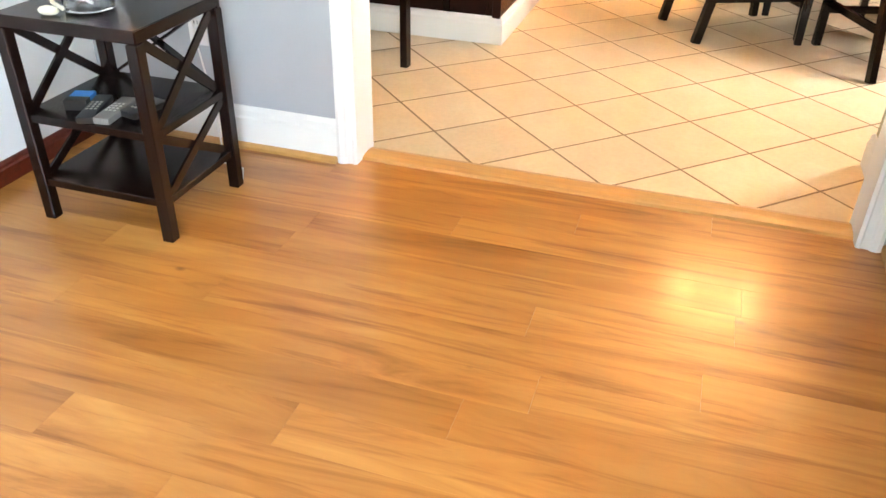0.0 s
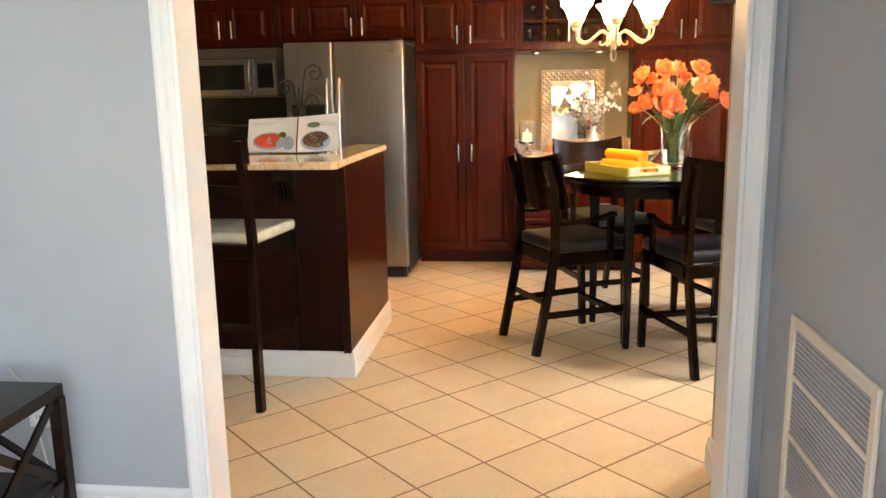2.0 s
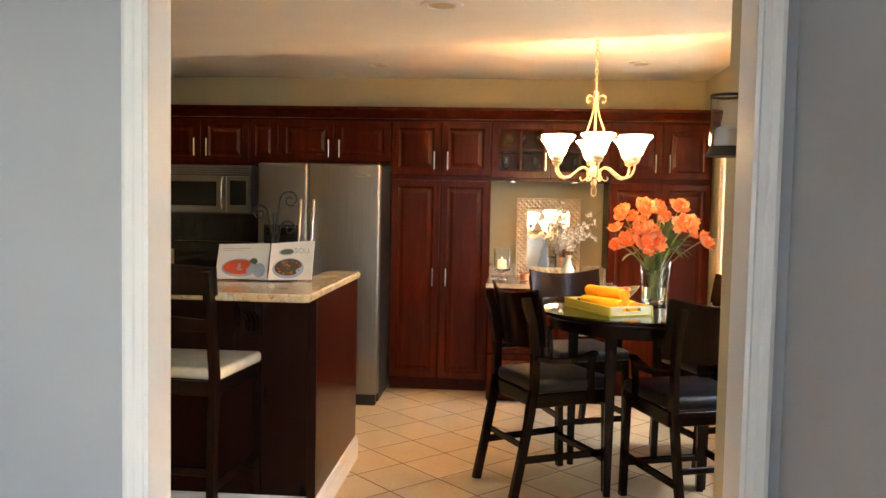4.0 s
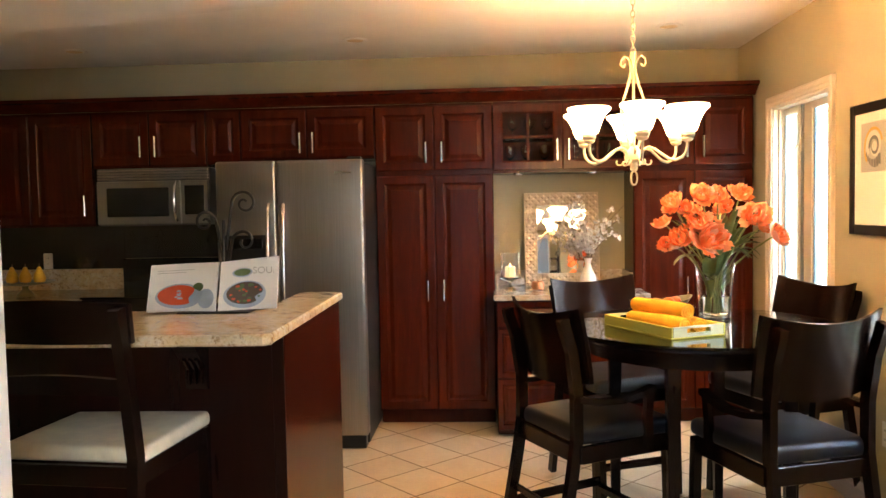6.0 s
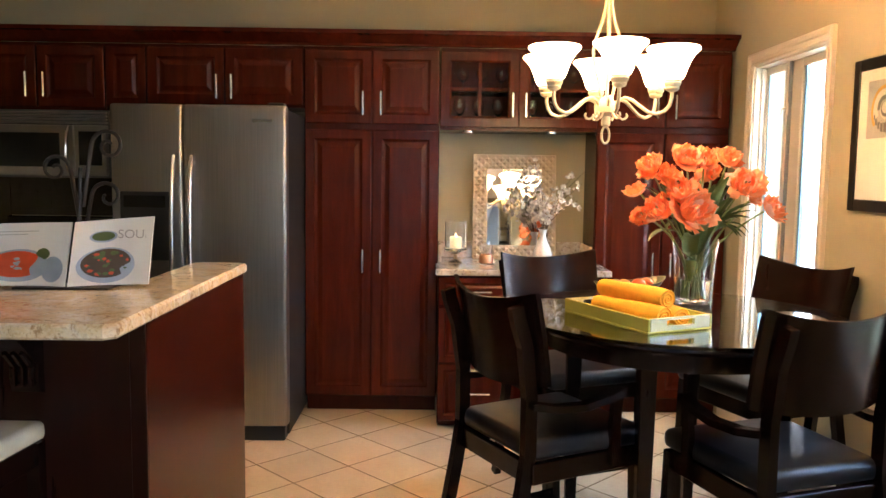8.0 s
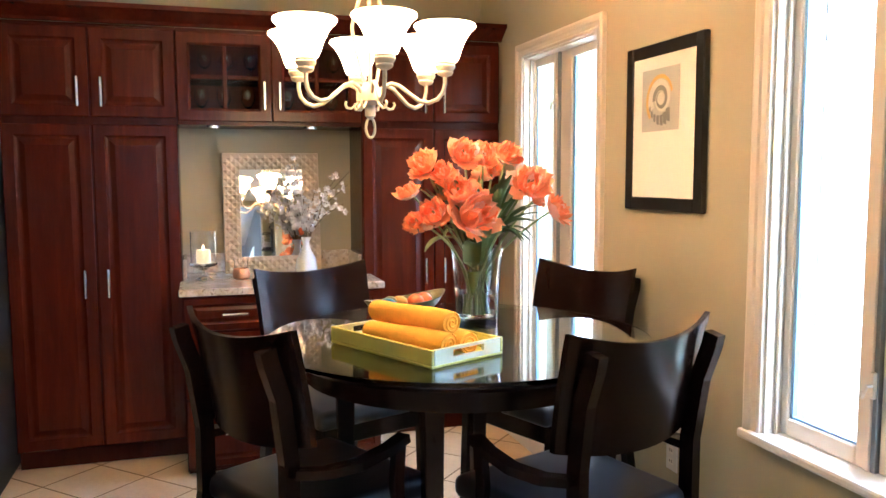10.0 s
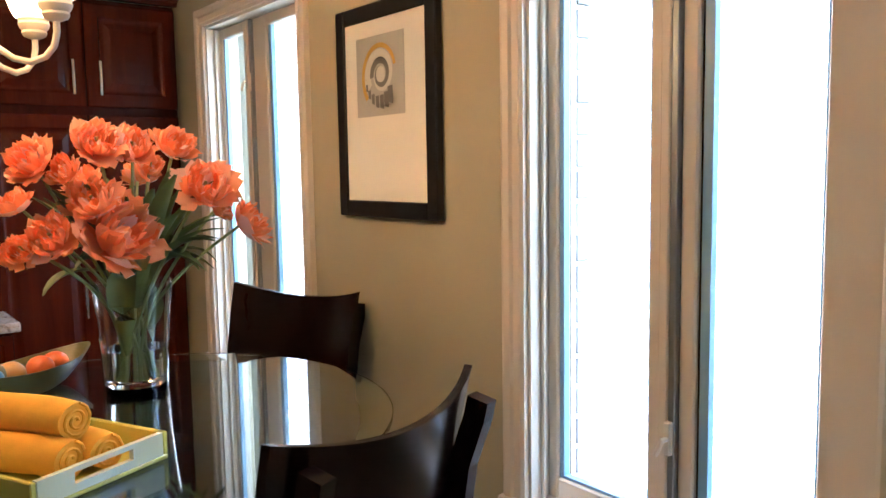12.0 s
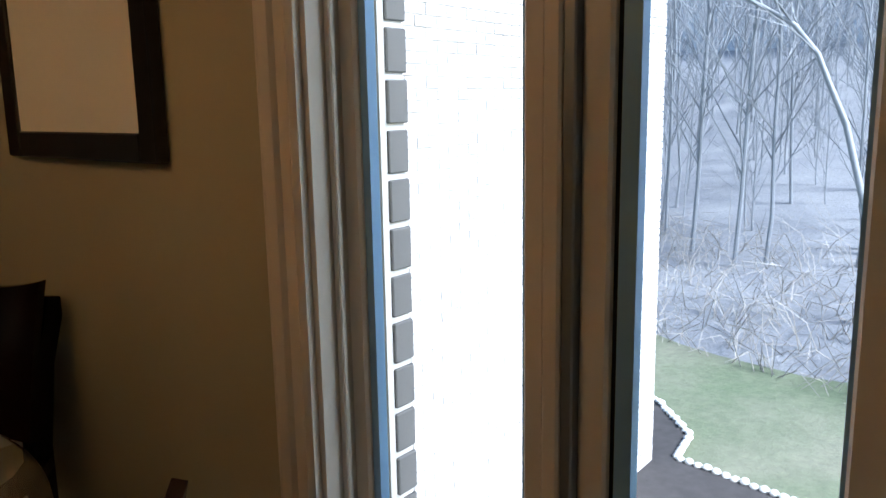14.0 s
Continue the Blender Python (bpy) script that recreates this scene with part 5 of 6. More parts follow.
M["ink_light"] = mat("light_grey_ink", (0.60, 0.57, 0.50), 0.7)
M["ink_mid"] = mat("mid_grey_ink", (0.28, 0.26, 0.23), 0.7)
spiral_band(0.086, 0.102, 3.9, 0.3, 0.25, M["ink_gold"], 0.0003)
spiral_band(0.052, 0.085, 3.7, -3.4, 0.62, M["ink_light"], 0.0006)
spiral_band(0.034, 0.054, 3.3, -4.5, 0.55, M["ink_grey"], 0.0009)
spiral_band(0.0, 0.022, 0.0, 6.3, 0.0, M["ink_light"], 0.0012)
for k in range(7):
    a = 3.6 + 0.3 * k
    cy, cz = 4.895 - 0.076 * math.cos(a), 1.678 + 0.076 * math.sin(a)
    s = 0.007 + 0.0016 * k
    art([(max(py0, min(py1, cy + s * x)), max(pz0, min(pz1, cz + 1.5 * s * z))) for x, z in ((-0.7, -1), (0.7, -0.8), (0.9, 0.9), (-0.6, 1))], M["ink_grey"], 0.0015)
bm = BM()
box(bm, PX - 0.0235, PX - 0.0225, y0 + fw + 0.0005, y1 - fw - 0.0005, z0 + fw + 0.0005, z1 - fw - 0.0005)
gl = part("glazing", bm, M["pane"], f)
gl.visible_shadow = False

# ---- candle sconce on the return wall ----
s = thing("wall_sconce", (RX, 2.75, 1.596), 0, "dark bronze wall sconce with glass cylinder and white candle", "sconce")
bm = BM()
box(bm, -0.014, -0.001, -0.04, 0.04, 0.0, 0.24, 0.003)
part("backplate", bm, M["iron"], s)
bm = BM()
lathe(bm, [(0.058, 0.025), (0.06, 0.03), (0.054, 0.036), (0.047, 0.05), (0.045, 0.055)], (-0.062, 0, 0), 28)
box(bm, -0.03, -0.012, -0.012, 0.012, 0.024, 0.04)
part("dish", bm, M["iron"], s, "", True)
bm = BM()
lathe(bm, [(0.048, 0.0555), (0.048, 0.20), (0.0458, 0.20), (0.0458, 0.0555)], (-0.062, 0, 0), 32, cap0=False, cap1=False)
part("glass_cylinder", bm, M["glass"], s, "clear glass cylinder", True)
bm = BM()
lathe(bm, [(0.046, 0.198), (0.05, 0.198), (0.05, 0.206), (0.046, 0.206), (0.046, 0.198)], (-0.062, 0, 0), 32, cap0=False, cap1=False)
part("rim_band", bm, M["iron"], s, "dark bronze rim", True)
bm = BM()
lathe(bm, [(0.034, 0.056), (0.034, 0.105), (0.031, 0.108), (0.004, 0.119)], (-0.062, 0, 0), 24)
part("candle", bm, M["wax"], s, "white pillar candle", True)
bm = BM()
sweep(bm, curve_pts(lambda u: (-0.012 - 0.02 * math.sin(math.pi * u), 0.02 * math.cos(2 * math.pi * u), 0.24 + 0.05 * u), 14), 0.005, 6)
part("finial", bm, M["iron"], s, "", True)

# ---- things on the dining table ----
v = thing("flower_vase", (1.24, 4.85, TZ), 0, "clear flared glass vase of water on the glass table", "vase")
prof = [(0.070, 0.0), (0.076, 0.003), (0.078, 0.02), (0.081, 0.10), (0.088, 0.20), (0.098, 0.285), (0.0955, 0.285), (0.0855, 0.20), (0.0785, 0.10), (0.0755, 0.02), (0.070, 0.014)]
bm = BM()
lathe(bm, [(r * 0.88, z * 0.87) for r, z in prof], seg=28)
part("glass_body", bm, M["glass"], v, "", True)
bm = BM()
lathe(bm, [(0.0575, 0.0135), (0.0643, 0.019), (0.0668, 0.087), (0.0672, 0.098), (0.0035, 0.098)], seg=28)
part("water", bm, M["water"], v, "", True)

bq = thing("bouquet", (1.24, 4.85, TZ), 0, "coral peony tulips with long green leaves in a glass vase", "flowers")
rnd = random.Random(11)


def petal(bm, m, R, turn, wide, reach, flare, tall):
    """One cupped petal: a patch of a bowl of radius R, its rim ruffled and flared."""
    n, k = 6, 9
    ph = rnd.uniform(0, 6.28)
    rows = []
    for i in range(n + 1):
        u = i / n
        th = 0.12 + (reach - 0.12) * u
        half = wide * (0.35 + 0.65 * math.sin(math.pi * min(0.5, 0.62 * u))) * (1.0 if u < 0.7 else math.sqrt(max(0.12, 1 - ((u - 0.7) / 0.32) ** 2)))
        row = []
        for j in range(k):
            s = -1 + 2 * j / (k - 1)
            a = turn + half * s
            rim = u * u * (0.085 * math.sin(4.6 * s + ph) + 0.05 * math.sin(9.5 * s + 2 * ph) + rnd.uniform(-0.02, 0.02))
            r = R * (math.sin(th) * (1 + flare * u ** 3) + rim + 0.05 * s)
            z = R * ((1 - math.cos(th)) * tall - 0.10 * s * s * u - 0.5 * max(0.0, flare) * u ** 4 + 0.5 * rim)
            row.append(bm.verts.new(m @ Vector((r * math.cos(a), r * math.sin(a), z))))
        rows.append(row)
    for a, b in zip(rows, rows[1:]):
        for j in range(k - 1):
            bm.faces.new((a[j], a[j + 1], b[j + 1], b[j]))


def blossom(at, size, aim):
    bm = BM()
    q = Vector(aim).normalized().to_track_quat("Z", "Y").to_matrix().to_4x4()
    base = Matrix.Translation(at) @ q @ Matrix.Translation((0, 0, -0.45 * size))
    R = size * 0.5
    for count, rr, wide, reach, flare, tall in ((7, 1.0, 0.56, 1.62, 0.14, 0.85), (8, 0.92, 0.50, 1.80, 0.04, 1.02), (8, 0.80, 0.48, 1.9, 0.0, 1.20), (7, 0.66, 0.50, 1.95, 0.0, 1.42), (6, 0.50, 0.56, 2.0, 0.0, 1.75), (5, 0.34, 0.62, 2.0, 0.0, 2.4), (4, 0.18, 0.8, 2.0, 0.0, 3.9)):
        t0 = rnd.uniform(0, 6.28)
        for k in range(count):
            petal(bm, base, R * rr * rnd.uniform(0.92, 1.08), t0 + 6.283 * k / count + rnd.uniform(-0.28, 0.28), wide, reach + rnd.uniform(-0.12, 0.12), flare + (rnd.uniform(-0.10, 0.45) if rr > 0.85 else rnd.uniform(-0.08, 0.12)), tall * rnd.uniform(0.82, 1.14))
    return part("blossom", bm, M["petal"], bq, "ruffled coral blossom", True)


heads = [(1.025, 4.756, 1.458, 0.082), (1.085, 4.74, 1.435, 0.06), (1.146, 4.70, 1.493, 0.080), (1.223, 4.73, 1.486, 0.076), (1.385, 4.93, 1.50, 0.082), (1.28, 4.797, 1.442, 0.05), (1.365, 4.70, 1.403, 0.105),
         (1.125, 4.70, 1.379, 0.085), (1.192, 4.69, 1.313, 0.135), (1.043, 4.70, 1.307, 0.085), (0.997, 4.72, 1.281, 0.06), (1.015, 4.90, 1.373, 0.075), (1.505, 4.772, 1.313, 0.09), (1.428, 4.767, 1.349, 0.055),
         (1.17, 4.96, 1.42, 0.075), (1.31, 5.0, 1.43, 0.075)]
ox, oy, oz = 1.24, 4.85, TZ
for x, y, z, r in heads:
    at = Vector((x - ox, y - oy, z - oz))
    aim = Vector((at.x * 1.3 + rnd.gauss(0, 0.10), at.y * 1.3 - 0.16 + rnd.gauss(0, 0.10), 0.24 + rnd.gauss(0, 0.05)))
    blossom(at - Vector((0, 0, 0.008)), r * rnd.uniform(0.96, 1.12), aim)
    a0 = rnd.uniform(0, 6.28)
    foot = Vector((0.032 * math.cos(a0), 0.032 * math.sin(a0), 0.028))
    neck = Vector((at.x * 0.28, at.y * 0.28, 0.215))
    end = at - aim.normalized() * r * 0.1
    pts = [(1 - u) ** 3 * foot + 3 * (1 - u) ** 2 * u * (foot * 0.4 + Vector((0, 0, 0.13))) + 3 * (1 - u) * u * u * (neck + Vector((0, 0, 0.05))) + u ** 3 * end for u in [i / 10 for i in range(11)]]
    bm = BM()
    sweep(bm, pts, 0.0042, 6, 0.0036)
    part("stem", bm, M["stem"], bq, "", True)


def leaf(points, width, seg=9):
    bm = BM()
    pts = [Vector(p) for p in points]
    rows = []
    for i in range(seg + 1):
        u = i / seg
        p = (1 - u) ** 2 * pts[0] + 2 * (1 - u) * u * pts[1] + u * u * pts[2]
        t = (2 * (1 - u) * (pts[1] - pts[0]) + 2 * u * (pts[2] - pts[1])).normalized()
        side = t.cross(Vector((0, 0, 1)))
        side = side.normalized() if side.length > 1e-3 else Vector((1, 0, 0))
        up = side.cross(t)
        wv = width * math.sin(math.pi * (0.08 + 0.90 * u)) ** 0.75
        rows.append([bm.verts.new(p + side * s * wv / 2 + up * (s * s * 0.22 * wv)) for s in (-1, -0.5, 0, 0.5, 1)])
    for a, b in zip(rows, rows[1:]):
        for j in range(4):
            bm.faces.new((a[j], a[j + 1], b[j + 1], b[j]))
    return part("leaf", bm, M["leaf"], bq, "", True)


for k in range(58):
    a = rnd.uniform(0, 6.28)
    ln = rnd.uniform(0.09, 0.21)
    tip = (math.cos(a) * ln, math.sin(a) * ln - 0.02, rnd.uniform(0.26, 0.50))
    leaf([(math.cos(a) * 0.03, math.sin(a) * 0.03, 0.19), (math.cos(a) * 0.075, math.sin(a) * 0.075, 0.36), tip], rnd.uniform(0.035, 0.064))
leaf([(-0.02, -0.05, 0.26), (-0.06, -0.115, 0.30), (-0.045, -0.092, 0.10)], 0.06)
leaf([(0.03, 0.0, 0.24), (0.06, 0.02, 0.20), (0.045, 0.02, 0.08)], 0.045)
leaf([(-0.05, 0.0, 0.27), (-0.15, -0.03, 0.30), (-0.19, -0.05, 0.24)], 0.035)
leaf([(0.05, 0.02, 0.28), (0.16, 0.02, 0.34), (0.20, 0.0, 0.27)], 0.03)

# lacquered tray with rolled napkins
TA = math.degrees(math.atan2(-0.905, 0.425))
tr = thing("serving_tray", (0.936, 4.514, TZ), TA, "lime green lacquered tray with handle slots on the glass table", "tray")
L, W, H = 0.221, 0.128, 0.048
bm = BM()
box(bm, -L, L, -W, W, 0.0, 0.008, 0.002)
part("base", bm, M["tray_green"], tr)
for y in (-W, W):
    bm = BM()
    s = 1 if y > 0 else -1
    box(bm, -L, L, y - 0.010 * (s > 0), y + 0.010 * (s < 0), 0.0085, H, 0.002)
    part("side", bm, M["tray_green"], tr)
for x in (-L, L):
    s = 1 if x > 0 else -1
    x0, x1 = (x - 0.010, x) if s > 0 else (x, x + 0.010)
    bm = BM()
    yi = W - 0.011
    for a, b, q, r in ((-yi, -0.055, 0.0085, H), (0.055, yi, 0.0085, H), (-0.055, 0.055, 0.0085, 0.022), (-0.055, 0.055, 0.040, H)):
        box(bm, x0, x1, a, b, q, r)
    part("end", bm, M["tray_end"], tr, "pale lacquered end with a handle slot")


def napkin(at, turn, r, ln, sag):
    nk = thing("napkin", at, turn, "rolled mustard yellow cotton napkin in the tray", "napkin", "rolled napkins")
    bm = BM()
    seg, n = 20, 9
    rows = []
    for i in range(n + 1):
        u = i / n
        x = -ln / 2 + ln * u
        row = []
        for j in range(seg):
            a = 2 * math.pi * j / seg
            k = r * (1 + 0.05 * math.sin(3 * a + 5 * u) + 0.03 * math.sin(9 * u + a))
            if i in (0, n):
                k *= 0.95
            row.append(bm.verts.new((x, k * math.cos(a), r * 0.96 + 0.92 * k * math.sin(a) - sag * math.sin(math.pi * u))))
        rows.append(row)
    for a, b in zip(rows, rows[1:]):
        for j in range(seg):
            bm.faces.new((a[j], a[(j + 1) % seg], b[(j + 1) % seg], b[j]))
    bm.faces.new(rows[0])
    bm.faces.new(rows[-1])
    part("roll", bm, M["napkin"], nk, "", True)
    for s in (-1, 1):
        bm = BM()
        pts = []
        for i in range(26):
            u = i / 25
            a, k = 2 * math.pi * 2.2 * u, r * (0.12 + 0.78 * u)
            pts.append((s * (ln / 2 + 0.002), k * math.cos(a), r * 0.96 + 0.92 * k * math.sin(a)))
        sweep(bm, pts, 0.0028, 5)
        part("rolled_edge", bm, M["napkin"], nk, "", True)


d = Vector((math.cos(radians(TA)), math.sin(radians(TA)), 0))
n = Vector((-d.y, d.x, 0))
c0 = Vector((0.936, 4.514, TZ))
p = c0 - n * 0.045 + d * 0.03
napkin((p.x, p.y, TZ + 0.009), TA + 8, 0.034, 0.29, 0.0)
p = c0 + n * 0.04 + d * 0.05
napkin((p.x, p.y, TZ + 0.009), TA - 4, 0.032, 0.28, 0.0)
p = c0 - n * 0.005 + d * 0.0
napkin((p.x, p.y, TZ + 0.009 + 0.050), TA + 4, 0.034, 0.30, 0.0)

# boat-shaped bowl with glazed balls
bw = thing("boat_bowl", (1.035, 4.985, TZ), 30, "olive boat-shaped bowl holding glazed balls", "bowl")
bm = BM()
rows = []
for lv, (k, z) in enumerate(((0.45, 0.0), (0.62, 0.012), (0.85, 0.035), (1.0, 0.06), (0.96, 0.06), (0.8, 0.036), (0.5, 0.016))):
    row = []
    for i in range(28):
        a = 2 * math.pi * i / 28
        x = 0.185 * k * math.copysign(abs(math.cos(a)) ** 0.9, math.cos(a))
        row.append(bm.verts.new((x, 0.075 * k * math.sin(a) * (1 - 0.35 * abs(math.cos(a)) ** 3), z + 0.02 * (x / 0.185) ** 2 * (z > 0.02))))
    rows.append(row)
for a, b in zip(rows, rows[1:]):
    for j in range(28):
        bm.faces.new((a[j], a[(j + 1) % 28], b[(j + 1) % 28], b[j]))
bm.faces.new(rows[0][::-1])
bm.faces.new(rows[-1])
part("dish", bm, M["bowl"], bw, "", True)
for x, y, mk, lab in ((-0.085, 0.0, "blue_glaze", "blue"), (-0.025, 0.008, "gold_glaze", "ochre"), (0.04, -0.005, "orange", "orange"), (-0.055, 0.02, "bowl", "olive"), (0.085, 0.0, "orange", "orange")):
    q = pose(0, 0, 0, 0, 0, 30) @ Vector((x, y, 0))
    b = thing("glazed_ball", (1.035 + q.x, 4.985 + q.y, TZ + 0.017), 0, lab + " glazed ball in the boat-shaped bowl", "ornament", "balls in the bowl")
    bm = BM()
    bmesh.ops.create_uvsphere(bm, u_segments=16, v_segments=10, radius=0.031, matrix=Matrix.Translation((0, 0, 0.031)))
    for w_ in bm.verts:
        w_.co.z = 0.031 + (w_.co.z - 0.031) * 0.94
    part("ball", bm, M[mk], b, "", True)

# ---- niche: mirror, candles, blossom vase ----
WTZ = 0.892
mf = thing("framed_mirror", (0.75, 6.735, WTZ), 0, "mirror in a quilted champagne frame leaning in the niche", "mirror")
mf.matrix_basis = pose(0.75, 6.735, WTZ, -7, 0, 0)
MW, MH, MB = 0.255, 0.645, 0.088
bm = BM()
for x0, x1, z0, z1 in ((-MW, -MW + MB, 0, MH), (MW - MB, MW, 0, MH), (-MW + MB, MW - MB, 0, MB), (-MW + MB, MW - MB, MH - MB, MH)):
    box(bm, x0, x1, 0.0, 0.022, z0, z1, 0.003)
fr = part("frame", bm, M["champagne"], mf, "champagne frame with raised diamond quilting")
bm = BM()
step = 0.044
nx, nz = int(2 * MW / step) + 1, int(MH / step) + 2
for i in range(-1, 2 * nx):
    for j in range(0, 2 * nz):
        if (i + j) % 2:
            continue
        x, z = -MW + i * step / 2, j * step / 2
        if not (-MW + 0.018 < x < MW - 0.018 and 0.018 < z < MH - 0.018):
            continue
        if -MW + MB - 0.012 < x < MW - MB + 0.012 and MB - 0.012 < z < MH - MB + 0.012:
            continue
        h = step / 2 - 0.002
        top = bm.verts.new((x, -0.010, z))
        ring = [bm.verts.new((x + a * h, 0.0005, z + b * h)) for a, b in ((1, 0), (0, 1), (-1, 0), (0, -1))]
        for q in range(4):
            bm.faces.new((top, ring[q], ring[(q + 1) % 4]))
part("quilting", bm, M["champagne"], fr, "raised diamond quilting")
bm = BM()
box(bm, -MW + MB, MW - MB, 0.006, 0.012, MB, MH - MB)
part("mirror_glass", bm, M["mirror"], mf, "silvered mirror glass")

hc = thing("hurricane_candle", (0.385, 6.50, WTZ), 0, "lit cream candle in a glass hurricane on a glass pedestal", "candle holder")
bm = BM()
lathe(bm, [(0.042, 0), (0.042, 0.006), (0.012, 0.02), (0.010, 0.05), (0.03, 0.062), (0.066, 0.075), (0.07, 0.088), (0.06, 0.086), (0.004, 0.072)], seg=24)
part("pedestal", bm, M["glass"], hc, "clear glass pedestal", True)
bm = BM()
lathe(bm, [(0.062, 0.089), (0.062, 0.245), (0.0595, 0.245), (0.0595, 0.089)], seg=28, cap0=False, cap1=False)
part("glass_cylinder", bm, M["glass"], hc, "", True)
bm = BM()
lathe(bm, [(0.034, 0.0885), (0.034, 0.15), (0.031, 0.154), (0.006, 0.148)], seg=20)
cn = part("candle", bm, M["candle"], hc, "cream pillar candle", True)
bm = BM()
lathe(bm, [(0.001, 0.150), (0.006, 0.158), (0.004, 0.168), (0.0008, 0.178)], seg=10)
part("flame", bm, M["flame"], cn, "", True)
vh = thing("votive_holder", (0.565, 6.50, WTZ), 0, "copper and glass votive holder beside the mirror", "candle holder")
bm = BM()
lathe(bm, [(0.03, 0), (0.04, 0.006), (0.043, 0.03), (0.038, 0.052), (0.036, 0.054), (0.04, 0.03), (0.036, 0.008), (0.002, 0.006)], seg=22)
part("copper_cup", bm, M["copper"], vh, "polished copper cup", True)
bm = BM()
lathe(bm, [(0.0365, 0.0545), (0.033, 0.07), (0.038, 0.105), (0.0355, 0.105), (0.0305, 0.07), (0.034, 0.0545)], seg=22, cap0=False, cap1=False)
part("glass_neck", bm, M["glass"], vh, "", True)

bv = thing("bud_vase", (0.90, 6.56, WTZ), 0, "white ceramic bottle vase with blossom branches in the niche", "vase")
bm = BM()
lathe(bm, [(0.04, 0), (0.052, 0.01), (0.058, 0.04), (0.05, 0.085), (0.03, 0.125), (0.018, 0.155), (0.017, 0.175), (0.028, 0.20), (0.025, 0.20), (0.014, 0.176), (0.012, 0.15)], seg=28)
part("body", bm, M["ceramic"], bv, "", True)
br = thing("blossom_branches", (0.90, 6.56, WTZ), 0, "branches of white blossom standing in the white vase", "flowers")
rnd = random.Random(21)


def twig(pts, r):
    bm = BM()
    sweep(bm, pts, r, 5, r * 0.5)
    return part("branch", bm, M["twig"], br)


def little_flower(bm, at, s):
    q = Vector((rnd.uniform(-1, 1), rnd.uniform(-1.2, 0.2), rnd.uniform(-0.2, 1))).normalized().to_track_quat("Z", "Y").to_matrix().to_4x4()
    b = Matrix.Translation(at) @ q
    for k in range(5):
        m = b @ pose(0, 0, 0, 0, 0, 72 * k + rnd.uniform(-10, 10)) @ pose(0, 0, 0, rnd.uniform(15, 50), 0, 0)
        vs = [bm.verts.new(m @ Vector(c)) for c in ((0, 0, 0), (s * 0.42, s * 0.5, 0.1 * s), (0, s, 0.16 * s), (-s * 0.42, s * 0.5, 0.1 * s))]
        bm.faces.new(vs)


tips = [(-0.20, -0.02, 0.44), (-0.13, -0.06, 0.50), (-0.06, -0.02, 0.60), (-0.02, -0.08, 0.42), (0.05, -0.04, 0.45), (0.11, -0.06, 0.42), (0.17, -0.03, 0.52), (0.22, -0.02, 0.47), (0.24, -0.03, 0.55), (-0.16, -0.10, 0.36), (0.19, -0.05, 0.37), (-0.09, 0.03, 0.56), (0.0, -0.12, 0.36)]
for tx, ty, tz in tips:
    pts = [Vector((0, 0, 0.12)), Vector((tx * 0.12, ty * 0.12, 0.22)), Vector((tx * 0.5, ty * 0.5, 0.22 + (tz - 0.22) * 0.62)), Vector((tx, ty, tz))]
    twig(pts, 0.0026)
    bm = BM()
    heavy = 22 if tx < 0.13 else 9
    for k in range(heavy):
        u = rnd.uniform(0.35, 1.0)
        p = pts[1].lerp(pts[2], (u - 0.3) / 0.35) if u < 0.65 else pts[2].lerp(pts[3], (u - 0.65) / 0.35)
        p = p + Vector((rnd.gauss(0, 0.014), rnd.gauss(0, 0.014), rnd.gauss(0, 0.014)))
        little_flower(bm, p, rnd.uniform(0.014, 0.026))
    part("blossoms", bm, M["blossom"], br, "small white blossoms")
bm = BM()
for k in range(5):
    little_flower(bm, Vector((-0.03 + rnd.gauss(0, 0.008), -0.03, 0.225 + rnd.gauss(0, 0.01))), 0.018)
part("berry", bm, M["orange"], br, "small orange bloom")

# ---- living room: side table and what stands on it ----
st = thing("side_table", (-1.055, 1.93, 0), 0, "espresso three-tier side table with crossed side braces", "table")
SX, SY, SH = 0.215, 0.192, 0.60
bm = BM()
box(bm, -SX, SX, -SY, SY, SH - 0.035, SH, 0.003)
part("tabletop", bm, M["espresso"], st)
for z in (0.315, 0.12):
    bm = BM()
    k = 0.005
    box(bm, -SX + k, SX - k, -SY + k, SY - k, z - 0.012, z + 0.012, 0.002)
    part("shelf", bm, M["espresso"], st)
for x in (-SX + 0.015, SX - 0.015):
    for y in (-SY + 0.015, SY - 0.015):
        bm = BM()
        box(bm, x - 0.0175, x + 0.0175, y - 0.0175, y + 0.0175, 0, SH - 0.036, 0.003)
        part("leg", bm, M["espresso"], st)
    for z0, z1 in ((0.327, SH - 0.036), (0.132, 0.303)):
        for s in (1, -1):
            bm = BM()
            bar(bm, [(x + 0.004 * s, -s * (SY - 0.035), z0), (x + 0.004 * s, s * (SY - 0.035), z1)], 0.008, 0.026)
            part("brace", bm, M["espresso"], st)
for y in (SY - 0.015, -SY + 0.015):
    if y > 0:
        for s in (1, -1):
            bm = BM()
            bar(bm, [(-s * (SX - 0.035), y + 0.004 * s, 0.327), (s * (SX - 0.035), y + 0.004 * s, SH - 0.036)], 0.026, 0.008)
            part("brace", bm, M["espresso"], st)

